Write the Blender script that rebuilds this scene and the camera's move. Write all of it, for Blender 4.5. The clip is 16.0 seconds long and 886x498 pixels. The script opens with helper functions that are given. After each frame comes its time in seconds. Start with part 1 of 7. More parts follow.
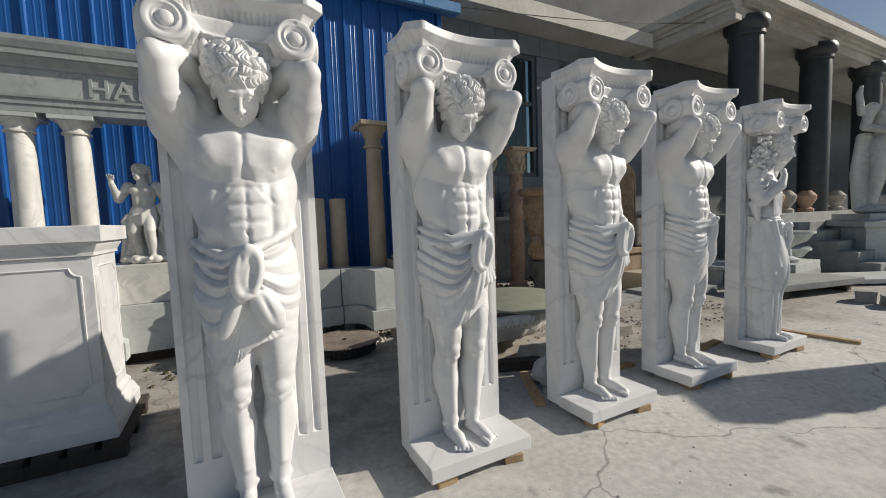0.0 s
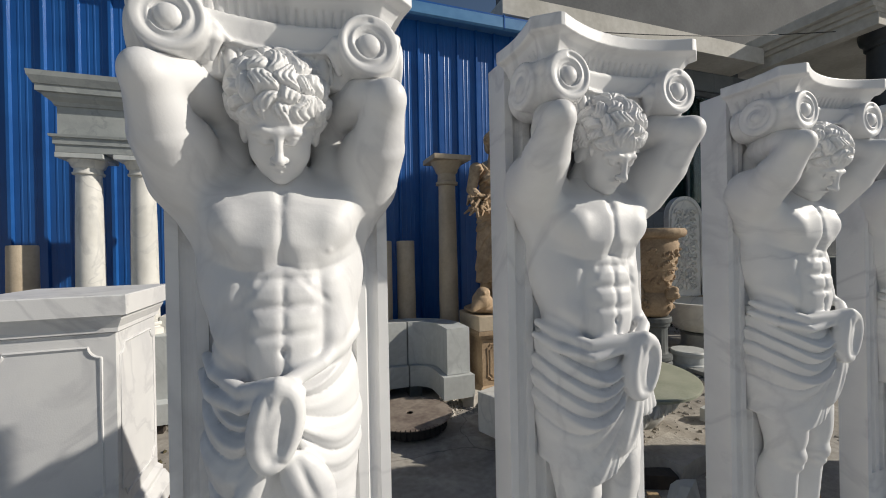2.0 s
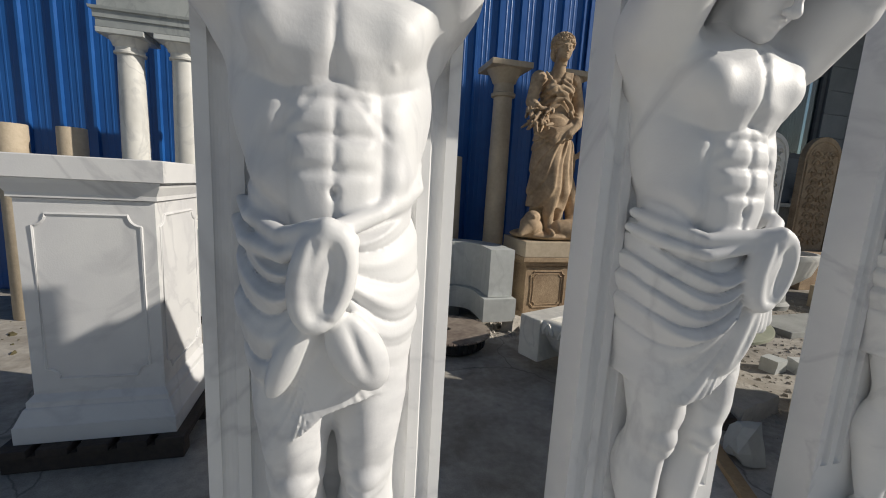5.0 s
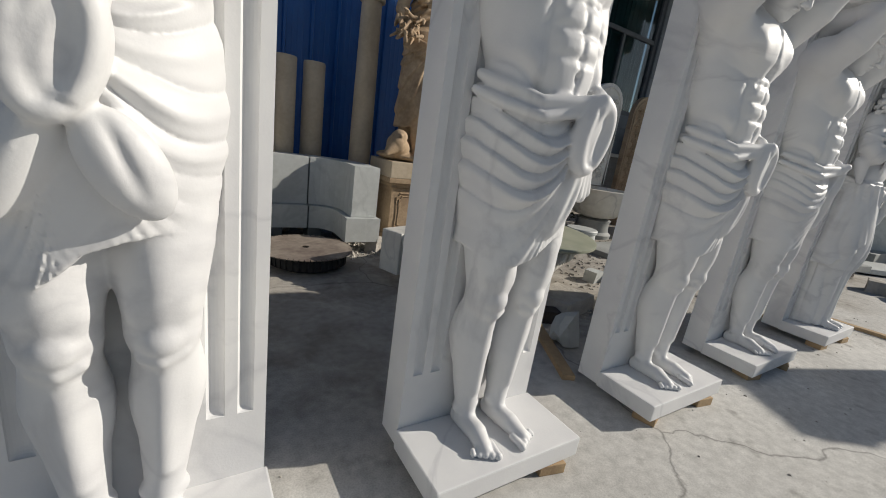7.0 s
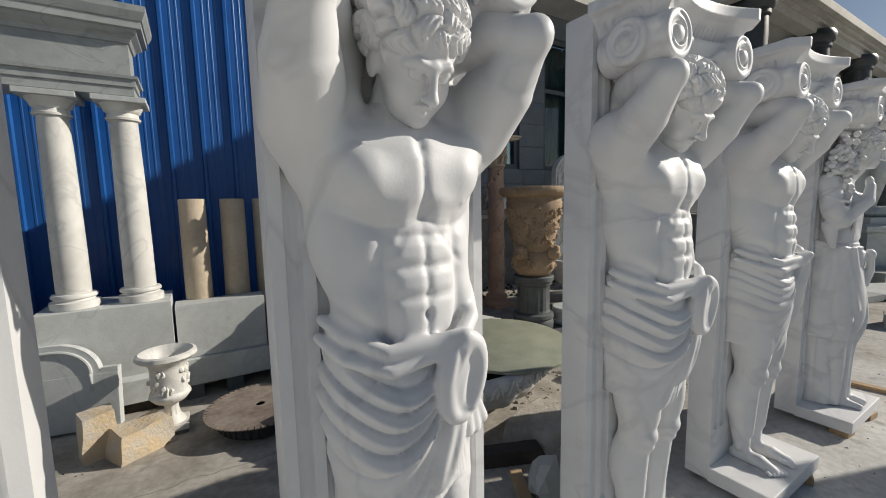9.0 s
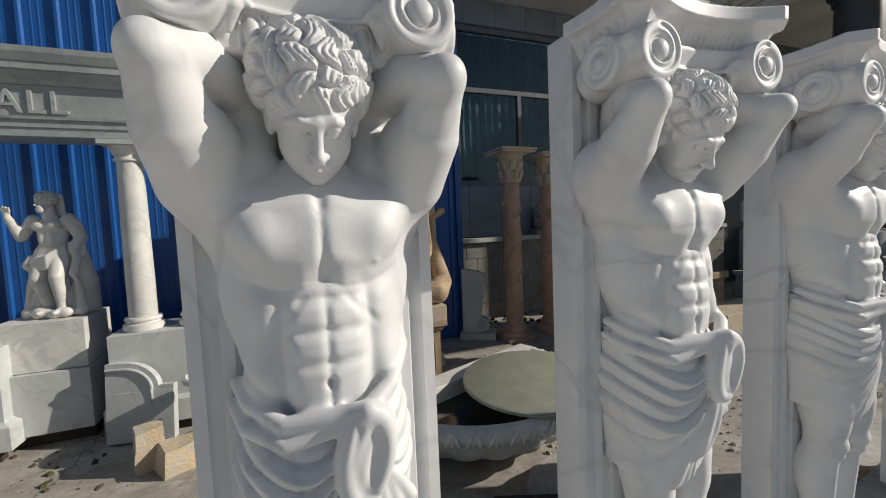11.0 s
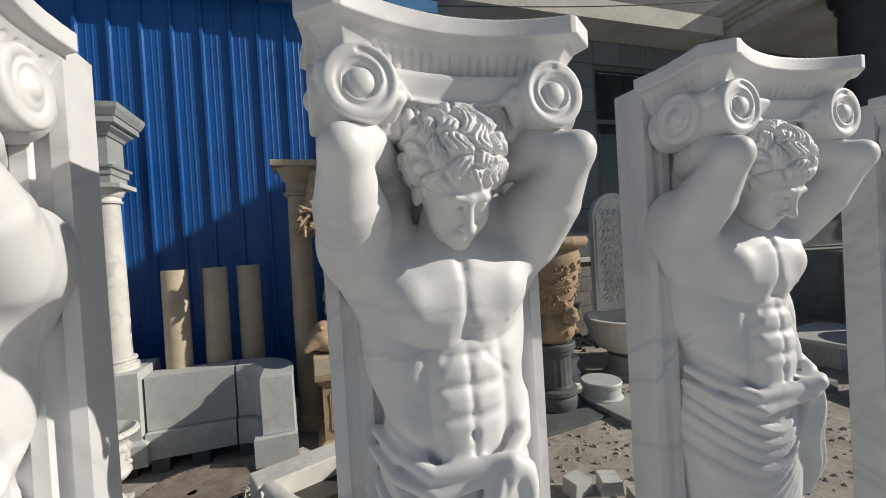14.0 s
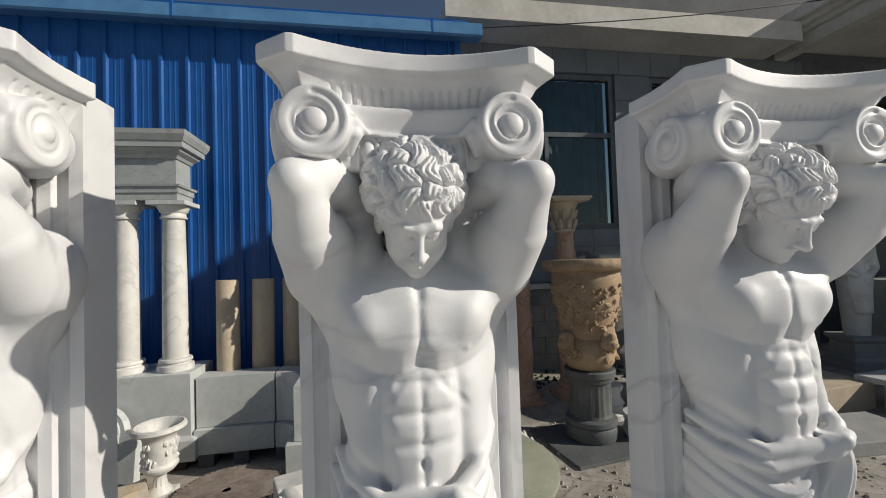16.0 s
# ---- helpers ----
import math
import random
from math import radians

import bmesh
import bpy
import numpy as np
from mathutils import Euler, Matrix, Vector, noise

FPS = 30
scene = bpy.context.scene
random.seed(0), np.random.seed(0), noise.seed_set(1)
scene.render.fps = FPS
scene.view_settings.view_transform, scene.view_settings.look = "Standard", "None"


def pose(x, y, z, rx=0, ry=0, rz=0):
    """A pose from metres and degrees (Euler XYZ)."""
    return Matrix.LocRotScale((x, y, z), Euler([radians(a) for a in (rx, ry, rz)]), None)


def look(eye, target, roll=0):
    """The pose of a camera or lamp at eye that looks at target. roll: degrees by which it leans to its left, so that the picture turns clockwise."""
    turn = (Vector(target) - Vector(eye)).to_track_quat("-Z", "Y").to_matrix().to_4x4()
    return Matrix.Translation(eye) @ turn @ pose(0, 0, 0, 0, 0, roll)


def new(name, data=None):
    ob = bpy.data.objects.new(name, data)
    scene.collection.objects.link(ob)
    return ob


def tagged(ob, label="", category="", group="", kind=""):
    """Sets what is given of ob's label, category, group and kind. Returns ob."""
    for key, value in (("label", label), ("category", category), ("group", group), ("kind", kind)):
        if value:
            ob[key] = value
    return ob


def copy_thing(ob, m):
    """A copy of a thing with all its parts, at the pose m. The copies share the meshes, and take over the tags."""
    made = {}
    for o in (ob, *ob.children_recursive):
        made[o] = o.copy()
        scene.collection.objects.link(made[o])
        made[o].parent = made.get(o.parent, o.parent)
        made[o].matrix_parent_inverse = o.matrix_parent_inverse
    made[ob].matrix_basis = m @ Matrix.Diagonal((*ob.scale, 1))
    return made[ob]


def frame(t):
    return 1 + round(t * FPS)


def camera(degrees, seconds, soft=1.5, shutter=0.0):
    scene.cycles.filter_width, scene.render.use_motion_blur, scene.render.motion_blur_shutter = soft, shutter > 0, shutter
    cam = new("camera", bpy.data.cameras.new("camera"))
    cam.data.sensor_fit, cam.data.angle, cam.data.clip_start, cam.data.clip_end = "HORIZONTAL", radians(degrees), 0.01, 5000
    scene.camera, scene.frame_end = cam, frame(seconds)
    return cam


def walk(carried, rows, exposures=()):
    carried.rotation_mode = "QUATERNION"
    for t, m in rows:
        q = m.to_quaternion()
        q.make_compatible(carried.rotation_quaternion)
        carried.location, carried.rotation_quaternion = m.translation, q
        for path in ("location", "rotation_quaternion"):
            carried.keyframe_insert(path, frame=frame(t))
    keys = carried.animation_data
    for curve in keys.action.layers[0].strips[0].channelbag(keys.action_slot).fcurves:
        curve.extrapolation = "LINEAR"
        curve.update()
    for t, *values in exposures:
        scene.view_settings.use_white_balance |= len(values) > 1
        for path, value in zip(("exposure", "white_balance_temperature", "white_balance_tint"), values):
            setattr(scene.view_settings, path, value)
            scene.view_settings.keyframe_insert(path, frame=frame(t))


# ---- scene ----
cam = camera(95.6, 16.0, soft=1.0)
PATH = [
    (0, (0.241, 0.243, 1.367), (1.169, 2.009, 1.221), -2.1),
    (0.5, (0.321, 0.438, 1.387), (1.188, 2.235, 1.249), -1.7),
    (1, (0.4, 0.64, 1.429), (1.188, 2.474, 1.3), -1.1),
    (1.5, (0.371, 0.863, 1.54), (1.09, 2.726, 1.438), -0.9),
    (2, (0.353, 0.982, 1.602), (1.015, 2.869, 1.595), -1.1),
    (2.5, (0.355, 1.052, 1.66), (0.957, 2.958, 1.737), -0.9),
    (3, (0.311, 1.186, 1.655), (0.878, 3.101, 1.753), -0.3),
    (3.5, (0.285, 1.23, 1.602), (0.82, 3.157, 1.642), 0.6),
    (4, (0.302, 1.244, 1.531), (0.787, 3.184, 1.467), 1.5),
    (4.2, (0.337, 1.255, 1.497), (0.792, 3.199, 1.391), 1.7),
    (6.3, (0.283, 1.18, 1.142), (1.074, 2.966, 0.588), 7.6),
    (6.5, (0.339, 1.178, 1.111), (1.204, 2.926, 0.565), 8.2),
    (7, (0.444, 1.228, 1.126), (1.504, 2.843, 0.609), 8.3),
    (7.5, (0.577, 1.243, 1.218), (1.734, 2.812, 0.771), 6.2),
    (8, (0.757, 1.246, 1.386), (1.906, 2.841, 1.021), 3.5),
    (8.5, (0.872, 1.231, 1.494), (1.964, 2.883, 1.213), 0.9),
    (9, (0.906, 1.273, 1.601), (1.951, 2.964, 1.378), -1.2),
    (9.2, (0.917, 1.29, 1.64), (1.946, 2.994, 1.443), -1.9),
    (11.3, (1.337, 1.185, 1.689), (2.014, 3.06, 1.549), -2.6),
    (11.5, (1.363, 1.194, 1.694), (2.024, 3.074, 1.551), -2.8),
    (12, (1.524, 1.255, 1.711), (2.175, 3.136, 1.569), -2.8),
    (12.5, (1.683, 1.267, 1.731), (2.360, 3.141, 1.601), -2.9),
    (13, (1.864, 1.233, 1.755), (2.522, 3.118, 1.642), -3.2),
    (13.5, (2.034, 1.217, 1.758), (2.67, 3.111, 1.678), -3.4),
    (14, (2.157, 1.207, 1.795), (2.766, 3.111, 1.765), -3.4),
    (14.5, (2.2, 1.258, 1.843), (2.795, 3.167, 1.878), -3.4),
    (15, (2.222, 1.26, 1.874), (2.772, 3.182, 1.95), -3.6),
    (15.5, (2.308, 1.181, 1.873), (2.757, 3.129, 1.953), -3.1),
    (16, (2.387, 1.134, 1.816), (2.721, 3.105, 1.873), -1.9),
]
walk(cam, [(t, look(eye, target, roll)) for t, eye, target, roll in PATH], exposures=[(0, 0.27, 6500, 10), (3.5, 0.20, 6500, 10), (7, 0.18, 6500, 10), (9, 0.25, 6500, 10), (12, 0.10, 6500, 10), (14.5, 0.20, 6500, 10), (16, 0.13, 6500, 10)])

# ---- light ----
SUN_HEADING, SUN_HEIGHT = radians(110), radians(28)
world = bpy.data.worlds.new("world")
scene.world = world
world.use_nodes = True
wn = world.node_tree
sky = wn.nodes.new("ShaderNodeTexSky")
sky.sky_type, sky.sun_disc = "NISHITA", False
sky.sun_elevation, sky.sun_rotation = SUN_HEIGHT, SUN_HEADING
sky.air_density, sky.dust_density, sky.ozone_density = 1.0, 0.6, 1.5
wn.nodes["Background"].inputs["Strength"].default_value = 0.047
wn.links.new(sky.outputs["Color"], wn.nodes["Background"].inputs["Color"])
sun_data = bpy.data.lights.new("sun", "SUN")
sun_data.energy, sun_data.angle, sun_data.color = 3.7, radians(0.53), (1.0, 0.93, 0.82)
sun = new("sun", sun_data)
sun_way = Vector((math.sin(SUN_HEADING) * math.cos(SUN_HEIGHT), math.cos(SUN_HEADING) * math.cos(SUN_HEIGHT), math.sin(SUN_HEIGHT)))
sun.matrix_basis = look(sun_way * 60, (0, 0, 0))


# ---- materials ----
def material(name, base, rough=0.6, metal=0.0, tint=None, grain=30.0, stain=3.0, amount=0.5, bump=0.2, bump_scale=60.0, veins=None, spread=0.0, coat=0.0):
    """A surface of two colours mixed by stains and grain, with fine relief. veins: colour and amount of thin wandering lines."""
    m = bpy.data.materials.new(name)
    m.use_nodes = True
    n, l = m.node_tree.nodes, m.node_tree.links
    b = n["Principled BSDF"]
    tc = n.new("ShaderNodeTexCoord")
    big, fine = n.new("ShaderNodeTexNoise"), n.new("ShaderNodeTexNoise")
    big.inputs["Scale"].default_value, big.inputs["Detail"].default_value = stain, 5
    fine.inputs["Scale"].default_value, fine.inputs["Detail"].default_value = grain, 4
    info = n.new("ShaderNodeObjectInfo")
    shift = n.new("ShaderNodeVectorMath")
    shift.operation = "MULTIPLY_ADD"
    shift.inputs[1].default_value = (1, 1, 1)
    rnd = n.new("ShaderNodeVectorMath")
    rnd.operation = "SCALE"
    rnd.inputs[0].default_value = (7.3, 3.1, 5.7)
    l.new(info.outputs["Random"], rnd.inputs["Scale"])
    l.new(tc.outputs["Object"], shift.inputs[0])
    l.new(rnd.outputs[0], shift.inputs[2])
    for t in (big, fine):
        l.new(shift.outputs[0], t.inputs["Vector"])
    add = n.new("ShaderNodeMath")
    add.operation = "MULTIPLY_ADD"
    add.inputs[1].default_value, add.inputs[2].default_value = 0.35, 0.0
    l.new(fine.outputs["Fac"], add.inputs[0])
    total = n.new("ShaderNodeMath")
    total.operation = "MULTIPLY_ADD"
    total.inputs[1].default_value = 0.65
    l.new(big.outputs["Fac"], total.inputs[0])
    l.new(add.outputs[0], total.inputs[2])
    ramp = n.new("ShaderNodeValToRGB")
    tint = tint or tuple(c * (1 - 0.35 * amount) for c in base)
    ramp.color_ramp.elements[0].position, ramp.color_ramp.elements[1].position = 0.36, 0.62
    ramp.color_ramp.elements[0].color, ramp.color_ramp.elements[1].color = (*tint, 1), (*base, 1)
    l.new(total.outputs[0], ramp.inputs["Fac"])
    colour = ramp.outputs["Color"]
    if veins:
        wave = n.new("ShaderNodeTexNoise")
        wave.inputs["Scale"].default_value, wave.inputs["Detail"].default_value = veins[2], 6
        wave.inputs["Distortion"].default_value = 1.6
        l.new(shift.outputs[0], wave.inputs["Vector"])
        vr = n.new("ShaderNodeValToRGB")
        e = vr.color_ramp.elements
        e[0].position, e[1].position = 0.47, 0.53
        e[0].color, e[1].color = (0, 0, 0, 1), (0, 0, 0, 1)
        mid = e.new(0.5)
        mid.color = (veins[1], veins[1], veins[1], 1)
        l.new(wave.outputs["Fac"], vr.inputs["Fac"])
        patch = n.new("ShaderNodeMath")
        patch.operation = "MULTIPLY"
        l.new(vr.outputs["Color"], patch.inputs[0])
        l.new(big.outputs["Fac"], patch.inputs[1])
        mix = n.new("ShaderNodeMix")
        mix.data_type = "RGBA"
        mix.inputs["B"].default_value = (*veins[0], 1)
        l.new(patch.outputs[0], mix.inputs["Factor"])
        l.new(colour, mix.inputs["A"])
        colour = mix.outputs["Result"]
    if spread:
        hsv = n.new("ShaderNodeHueSaturation")
        val = n.new("ShaderNodeMath")
        val.operation = "MULTIPLY_ADD"
        val.inputs[1].default_value, val.inputs[2].default_value = spread, 1 - spread / 2
        l.new(info.outputs["Random"], val.inputs[0])
        l.new(val.outputs[0], hsv.inputs["Value"])
        l.new(colour, hsv.inputs["Color"])
        colour = hsv.outputs["Color"]
    l.new(colour, b.inputs["Base Color"])
    b.inputs["Metallic"].default_value = metal
    b.inputs["Coat Weight"].default_value = coat
    rr = n.new("ShaderNodeMapRange")
    rr.inputs["To Min"].default_value, rr.inputs["To Max"].default_value = max(0.02, rough - 0.1), min(1, rough + 0.1)
    l.new(fine.outputs["Fac"], rr.inputs["Value"])
    l.new(rr.outputs[0], b.inputs["Roughness"])
    if bump:
        bn = n.new("ShaderNodeTexNoise")
        bn.inputs["Scale"].default_value, bn.inputs["Detail"].default_value = bump_scale, 5
        l.new(shift.outputs[0], bn.inputs["Vector"])
        bp = n.new("ShaderNodeBump")
        bp.inputs["Strength"].default_value, bp.inputs["Distance"].default_value = bump, 0.01
        l.new(bn.outputs["Fac"], bp.inputs["Height"])
        l.new(bp.outputs[0], b.inputs["Normal"])
    return m


MARBLE = material("white_marble", (0.74, 0.74, 0.735), 0.52, tint=(0.66, 0.66, 0.67), grain=9, stain=2.2, bump=0.05, bump_scale=140, veins=((0.45, 0.45, 0.47), 0.75, 1.1))
MARBLE_WORN = material("worn_marble", (0.72, 0.71, 0.67), 0.5, tint=(0.58, 0.57, 0.53), grain=14, stain=2.5, bump=0.08, bump_scale=80, veins=((0.4, 0.4, 0.4), 0.8, 1.6))
GREY_MARBLE = material("grey_marble", (0.40, 0.42, 0.41), 0.5, tint=(0.29, 0.31, 0.31), grain=12, stain=1.8, bump=0.08, veins=((0.2, 0.22, 0.22), 0.8, 2.0))
PALE_GREY = material("pale_grey_stone", (0.58, 0.60, 0.59), 0.55, tint=(0.47, 0.49, 0.48), grain=20, stain=2.4, bump=0.1, veins=((0.36, 0.38, 0.38), 0.7, 1.6), spread=0.1)
SANDSTONE = material("sandstone", (0.46, 0.34, 0.22), 0.85, tint=(0.30, 0.21, 0.13), grain=40, stain=5, bump=0.3, bump_scale=90, spread=0.1)
GOD_STONE = material("weathered_sandstone", (0.52, 0.385, 0.25), 0.85, tint=(0.30, 0.21, 0.13), grain=30, stain=6, bump=0.3, bump_scale=90)
BEIGE_STONE = material("beige_stone", (0.56, 0.47, 0.35), 0.75, tint=(0.44, 0.36, 0.26), grain=30, stain=4, bump=0.2, spread=0.12)
PINK_STONE = material("pink_stone", (0.55, 0.38, 0.28), 0.8, tint=(0.42, 0.28, 0.2), grain=30, stain=4, bump=0.25)
DARK_STONE = material("dark_grey_stone", (0.13, 0.14, 0.14), 0.6, tint=(0.08, 0.09, 0.09), grain=30, stain=4, bump=0.2)
GREEN_STONE = material("green_grey_granite", (0.36, 0.37, 0.29), 0.35, tint=(0.27, 0.29, 0.22), grain=60, stain=6, bump=0.05, spread=0.05)
ROCK = material("rough_rock", (0.52, 0.49, 0.44), 0.9, tint=(0.36, 0.33, 0.29), grain=25, stain=6, bump=0.7, bump_scale=40, spread=0.2)
OCHRE_ROCK = material("ochre_rock", (0.58, 0.45, 0.28), 0.9, tint=(0.5, 0.46, 0.4), grain=25, stain=7, bump=0.8, bump_scale=40)
BLUE = material("blue_painted_steel", (0.013, 0.105, 0.36), 0.38, tint=(0.009, 0.08, 0.29), grain=6, stain=1.2, bump=0.05, bump_scale=8, spread=0.12, coat=0.15)
BLUE_PALE = material("pale_blue_gutter", (0.10, 0.26, 0.48), 0.45, tint=(0.07, 0.2, 0.4), grain=8, stain=2, bump=0.05)
UPPER = material("dark_render", (0.15, 0.155, 0.16), 0.95, tint=(0.10, 0.105, 0.11), grain=20, stain=1.5)
TILE = material("grey_wall_tile", (0.17, 0.19, 0.21), 0.4, tint=(0.13, 0.15, 0.17), grain=30, stain=3, bump=0.05, spread=0.18)
BLOCK = material("concrete_block", (0.30, 0.28, 0.25), 0.9, tint=(0.2, 0.19, 0.17), grain=40, stain=5, bump=0.4, spread=0.2)
SOFFIT = material("soffit_plaster", (0.62, 0.60, 0.55), 0.8, tint=(0.45, 0.43, 0.38), grain=12, stain=1.2, bump=0.15)
PORTICO_DARK = material("dark_painted_column", (0.055, 0.06, 0.065), 0.4, tint=(0.035, 0.04, 0.045), grain=20, stain=4, bump=0.1)
FRAME_GREY = material("grey_window_frame", (0.12, 0.13, 0.14), 0.45, tint=(0.08, 0.09, 0.1), grain=20, stain=5, bump=0.05)
CURTAIN = material("teal_curtain", (0.05, 0.115, 0.12), 0.8, tint=(0.03, 0.08, 0.085), grain=20, stain=4, bump=0.1)
DARKNESS = material("dark_room", (0.03, 0.032, 0.035), 0.9, bump=0)
WOOD = material("raw_timber", (0.45, 0.32, 0.18), 0.8, tint=(0.34, 0.23, 0.13), grain=40, stain=5, bump=0.3, spread=0.25)
OLD_WOOD = material("dark_pallet_timber", (0.07, 0.055, 0.045), 0.9, tint=(0.04, 0.032, 0.028), grain=40, stain=5, bump=0.4)
RUSTY = material("dusty_rusty_steel", (0.34, 0.29, 0.24), 0.7, 0.25, tint=(0.17, 0.13, 0.11), grain=25, stain=5, bump=0.15)
RUBBER = material("black_rubber", (0.02, 0.02, 0.021), 0.75, tint=(0.035, 0.033, 0.03), grain=30, stain=6, bump=0.3)
WATER_DARK = material("murky_water", (0.02, 0.022, 0.015), 0.08, tint=(0.03, 0.03, 0.02), bump=0.02, bump_scale=6)
BLACK = material("black_cable", (0.015, 0.015, 0.015), 0.6, bump=0)
GREY_SLAB = material("grey_stone_slab", (0.35, 0.36, 0.35), 0.7, tint=(0.26, 0.27, 0.26), grain=30, stain=4, bump=0.2, spread=0.2)
LEAF = material("dry_leaves", (0.10, 0.08, 0.04), 0.9, tint=(0.05, 0.06, 0.03), bump=0, spread=0.5)


def ground_material():
    m = bpy.data.materials.new("concrete_yard")
    m.use_nodes = True
    n, l = m.node_tree.nodes, m.node_tree.links
    b = n["Principled BSDF"]
    tc = n.new("ShaderNodeTexCoord")

    def noise_at(scale, detail, distort=0.0):
        t = n.new("ShaderNodeTexNoise")
        t.inputs["Scale"].default_value, t.inputs["Detail"].default_value, t.inputs["Distortion"].default_value = scale, detail, distort
        l.new(tc.outputs["Object"], t.inputs["Vector"])
        return t.outputs["Fac"]

    def ramp_of(value, stops):
        r = n.new("ShaderNodeValToRGB")
        e = r.color_ramp.elements
        for i, (p, c) in enumerate(stops):
            s = e[i] if i < 2 else e.new(p)
            s.position, s.color = p, (*c, 1)
        l.new(value, r.inputs["Fac"])
        return r.outputs["Color"]

    def blend(kind, fac, a, c):
        x = n.new("ShaderNodeMix")
        x.data_type, x.blend_type = "RGBA", kind
        for socket, v in (("Factor", fac), ("A", a), ("B", c)):
            if isinstance(v, (int, float)):
                x.inputs[socket].default_value = v
            elif isinstance(v, tuple):
                x.inputs[socket].default_value = (*v, 1)
            else:
                l.new(v, x.inputs[socket])
        return x.outputs["Result"]

    colour = ramp_of(noise_at(0.7, 7, 0.4), [(0.34, (0.52, 0.508, 0.48)), (0.66, (0.66, 0.65, 0.62))])
    fine = blend("MULTIPLY", 1.0, ramp_of(noise_at(22, 8), [(0.3, (0.80, 0.80, 0.80)), (0.7, (1.08, 1.08, 1.08))]), ramp_of(noise_at(150, 4), [(0.32, (0.84, 0.84, 0.84)), (0.6, (1.04, 1.04, 1.04))]))
    colour = blend("MULTIPLY", 1.0, colour, fine)
    dust = ramp_of(noise_at(2.4, 6, 1.0), [(0.56, (0, 0, 0)), (0.74, (0.7, 0.7, 0.7))])
    colour = blend("MIX", dust, colour, (0.66, 0.645, 0.61))
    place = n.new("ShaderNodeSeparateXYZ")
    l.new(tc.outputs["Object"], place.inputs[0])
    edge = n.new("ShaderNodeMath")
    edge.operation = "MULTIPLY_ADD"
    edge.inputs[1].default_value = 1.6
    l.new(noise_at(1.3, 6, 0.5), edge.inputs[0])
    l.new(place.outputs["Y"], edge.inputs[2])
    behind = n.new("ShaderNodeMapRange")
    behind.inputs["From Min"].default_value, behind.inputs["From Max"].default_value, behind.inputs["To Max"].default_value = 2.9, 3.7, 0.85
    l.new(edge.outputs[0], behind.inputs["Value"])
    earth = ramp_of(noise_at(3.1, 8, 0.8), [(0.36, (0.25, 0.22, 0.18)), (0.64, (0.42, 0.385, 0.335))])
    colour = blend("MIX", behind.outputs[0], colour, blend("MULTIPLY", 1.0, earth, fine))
    spots = ramp_of(noise_at(5.0, 4), [(0.28, (0.6, 0.6, 0.6)), (0.38, (0, 0, 0))])
    colour = blend("MIX", spots, colour, (0.15, 0.14, 0.125))
    crack = n.new("ShaderNodeTexVoronoi")
    crack.feature = "DISTANCE_TO_EDGE"
    crack.inputs["Scale"].default_value = 0.42
    warp = n.new("ShaderNodeTexNoise")
    warp.inputs["Scale"].default_value, warp.inputs["Detail"].default_value = 3.0, 6
    l.new(tc.outputs["Object"], warp.inputs["Vector"])
    wv = n.new("ShaderNodeVectorMath")
    wv.operation = "MULTIPLY_ADD"
    wv.inputs[1].default_value = (0.35, 0.35, 0)
    l.new(warp.outputs["Color"], wv.inputs[0])
    l.new(tc.outputs["Object"], wv.inputs[2])
    l.new(wv.outputs[0], crack.inputs["Vector"])
    line = ramp_of(crack.outputs["Distance"], [(0.0, (0.6, 0.6, 0.6)), (0.0022, (0, 0, 0))])
    colour = blend("MIX", line, colour, (0.07, 0.065, 0.06))
    l.new(colour, b.inputs["Base Color"])
    b.inputs["Roughness"].default_value = 0.88
    bp = n.new("ShaderNodeBump")
    bp.inputs["Strength"].default_value, bp.inputs["Distance"].default_value = 0.22, 0.008
    l.new(noise_at(35, 8), bp.inputs["Height"])
    l.new(bp.outputs[0], b.inputs["Normal"])
    return m


def glass_material():
    m = bpy.data.materials.new("window_glass")
    m.use_nodes = True
    b = m.node_tree.nodes["Principled BSDF"]
    b.inputs["Base Color"].default_value = (0.5, 0.62, 0.62, 1)
    b.inputs["Roughness"].default_value = 0.03
    b.inputs["Transmission Weight"].default_value = 1.0
    b.inputs["IOR"].default_value = 1.45
    return m


GROUND, GLASS = ground_material(), glass_material()


# ---- builders ----
def part(name, bm, mat, parent=None, label="", smooth=False, angle=35):
    me = bpy.data.meshes.new(name)
    bmesh.ops.recalc_face_normals(bm, faces=bm.faces)
    if smooth:
        for f in bm.faces:
            f.smooth = True
        for e in bm.edges:
            if len(e.link_faces) == 2 and e.calc_face_angle(0) > radians(angle):
                e.smooth = False
    bm.to_mesh(me)
    bm.free()
    me.materials.append(mat)
    ob = new(name, me)
    if parent is not None:
        ob.parent = parent
    if label:
        ob["label"] = label
    return ob


def base(name, x, y, z=0.0, turn=0.0):
    ob = new(name)
    ob.matrix_basis = pose(x, y, z, 0, 0, turn)
    ob.empty_display_size = 0.1
    return ob


def same_mesh(name, me, parent, m):
    ob = new(name, me)
    ob.parent = parent
    ob.matrix_basis = m
    return ob


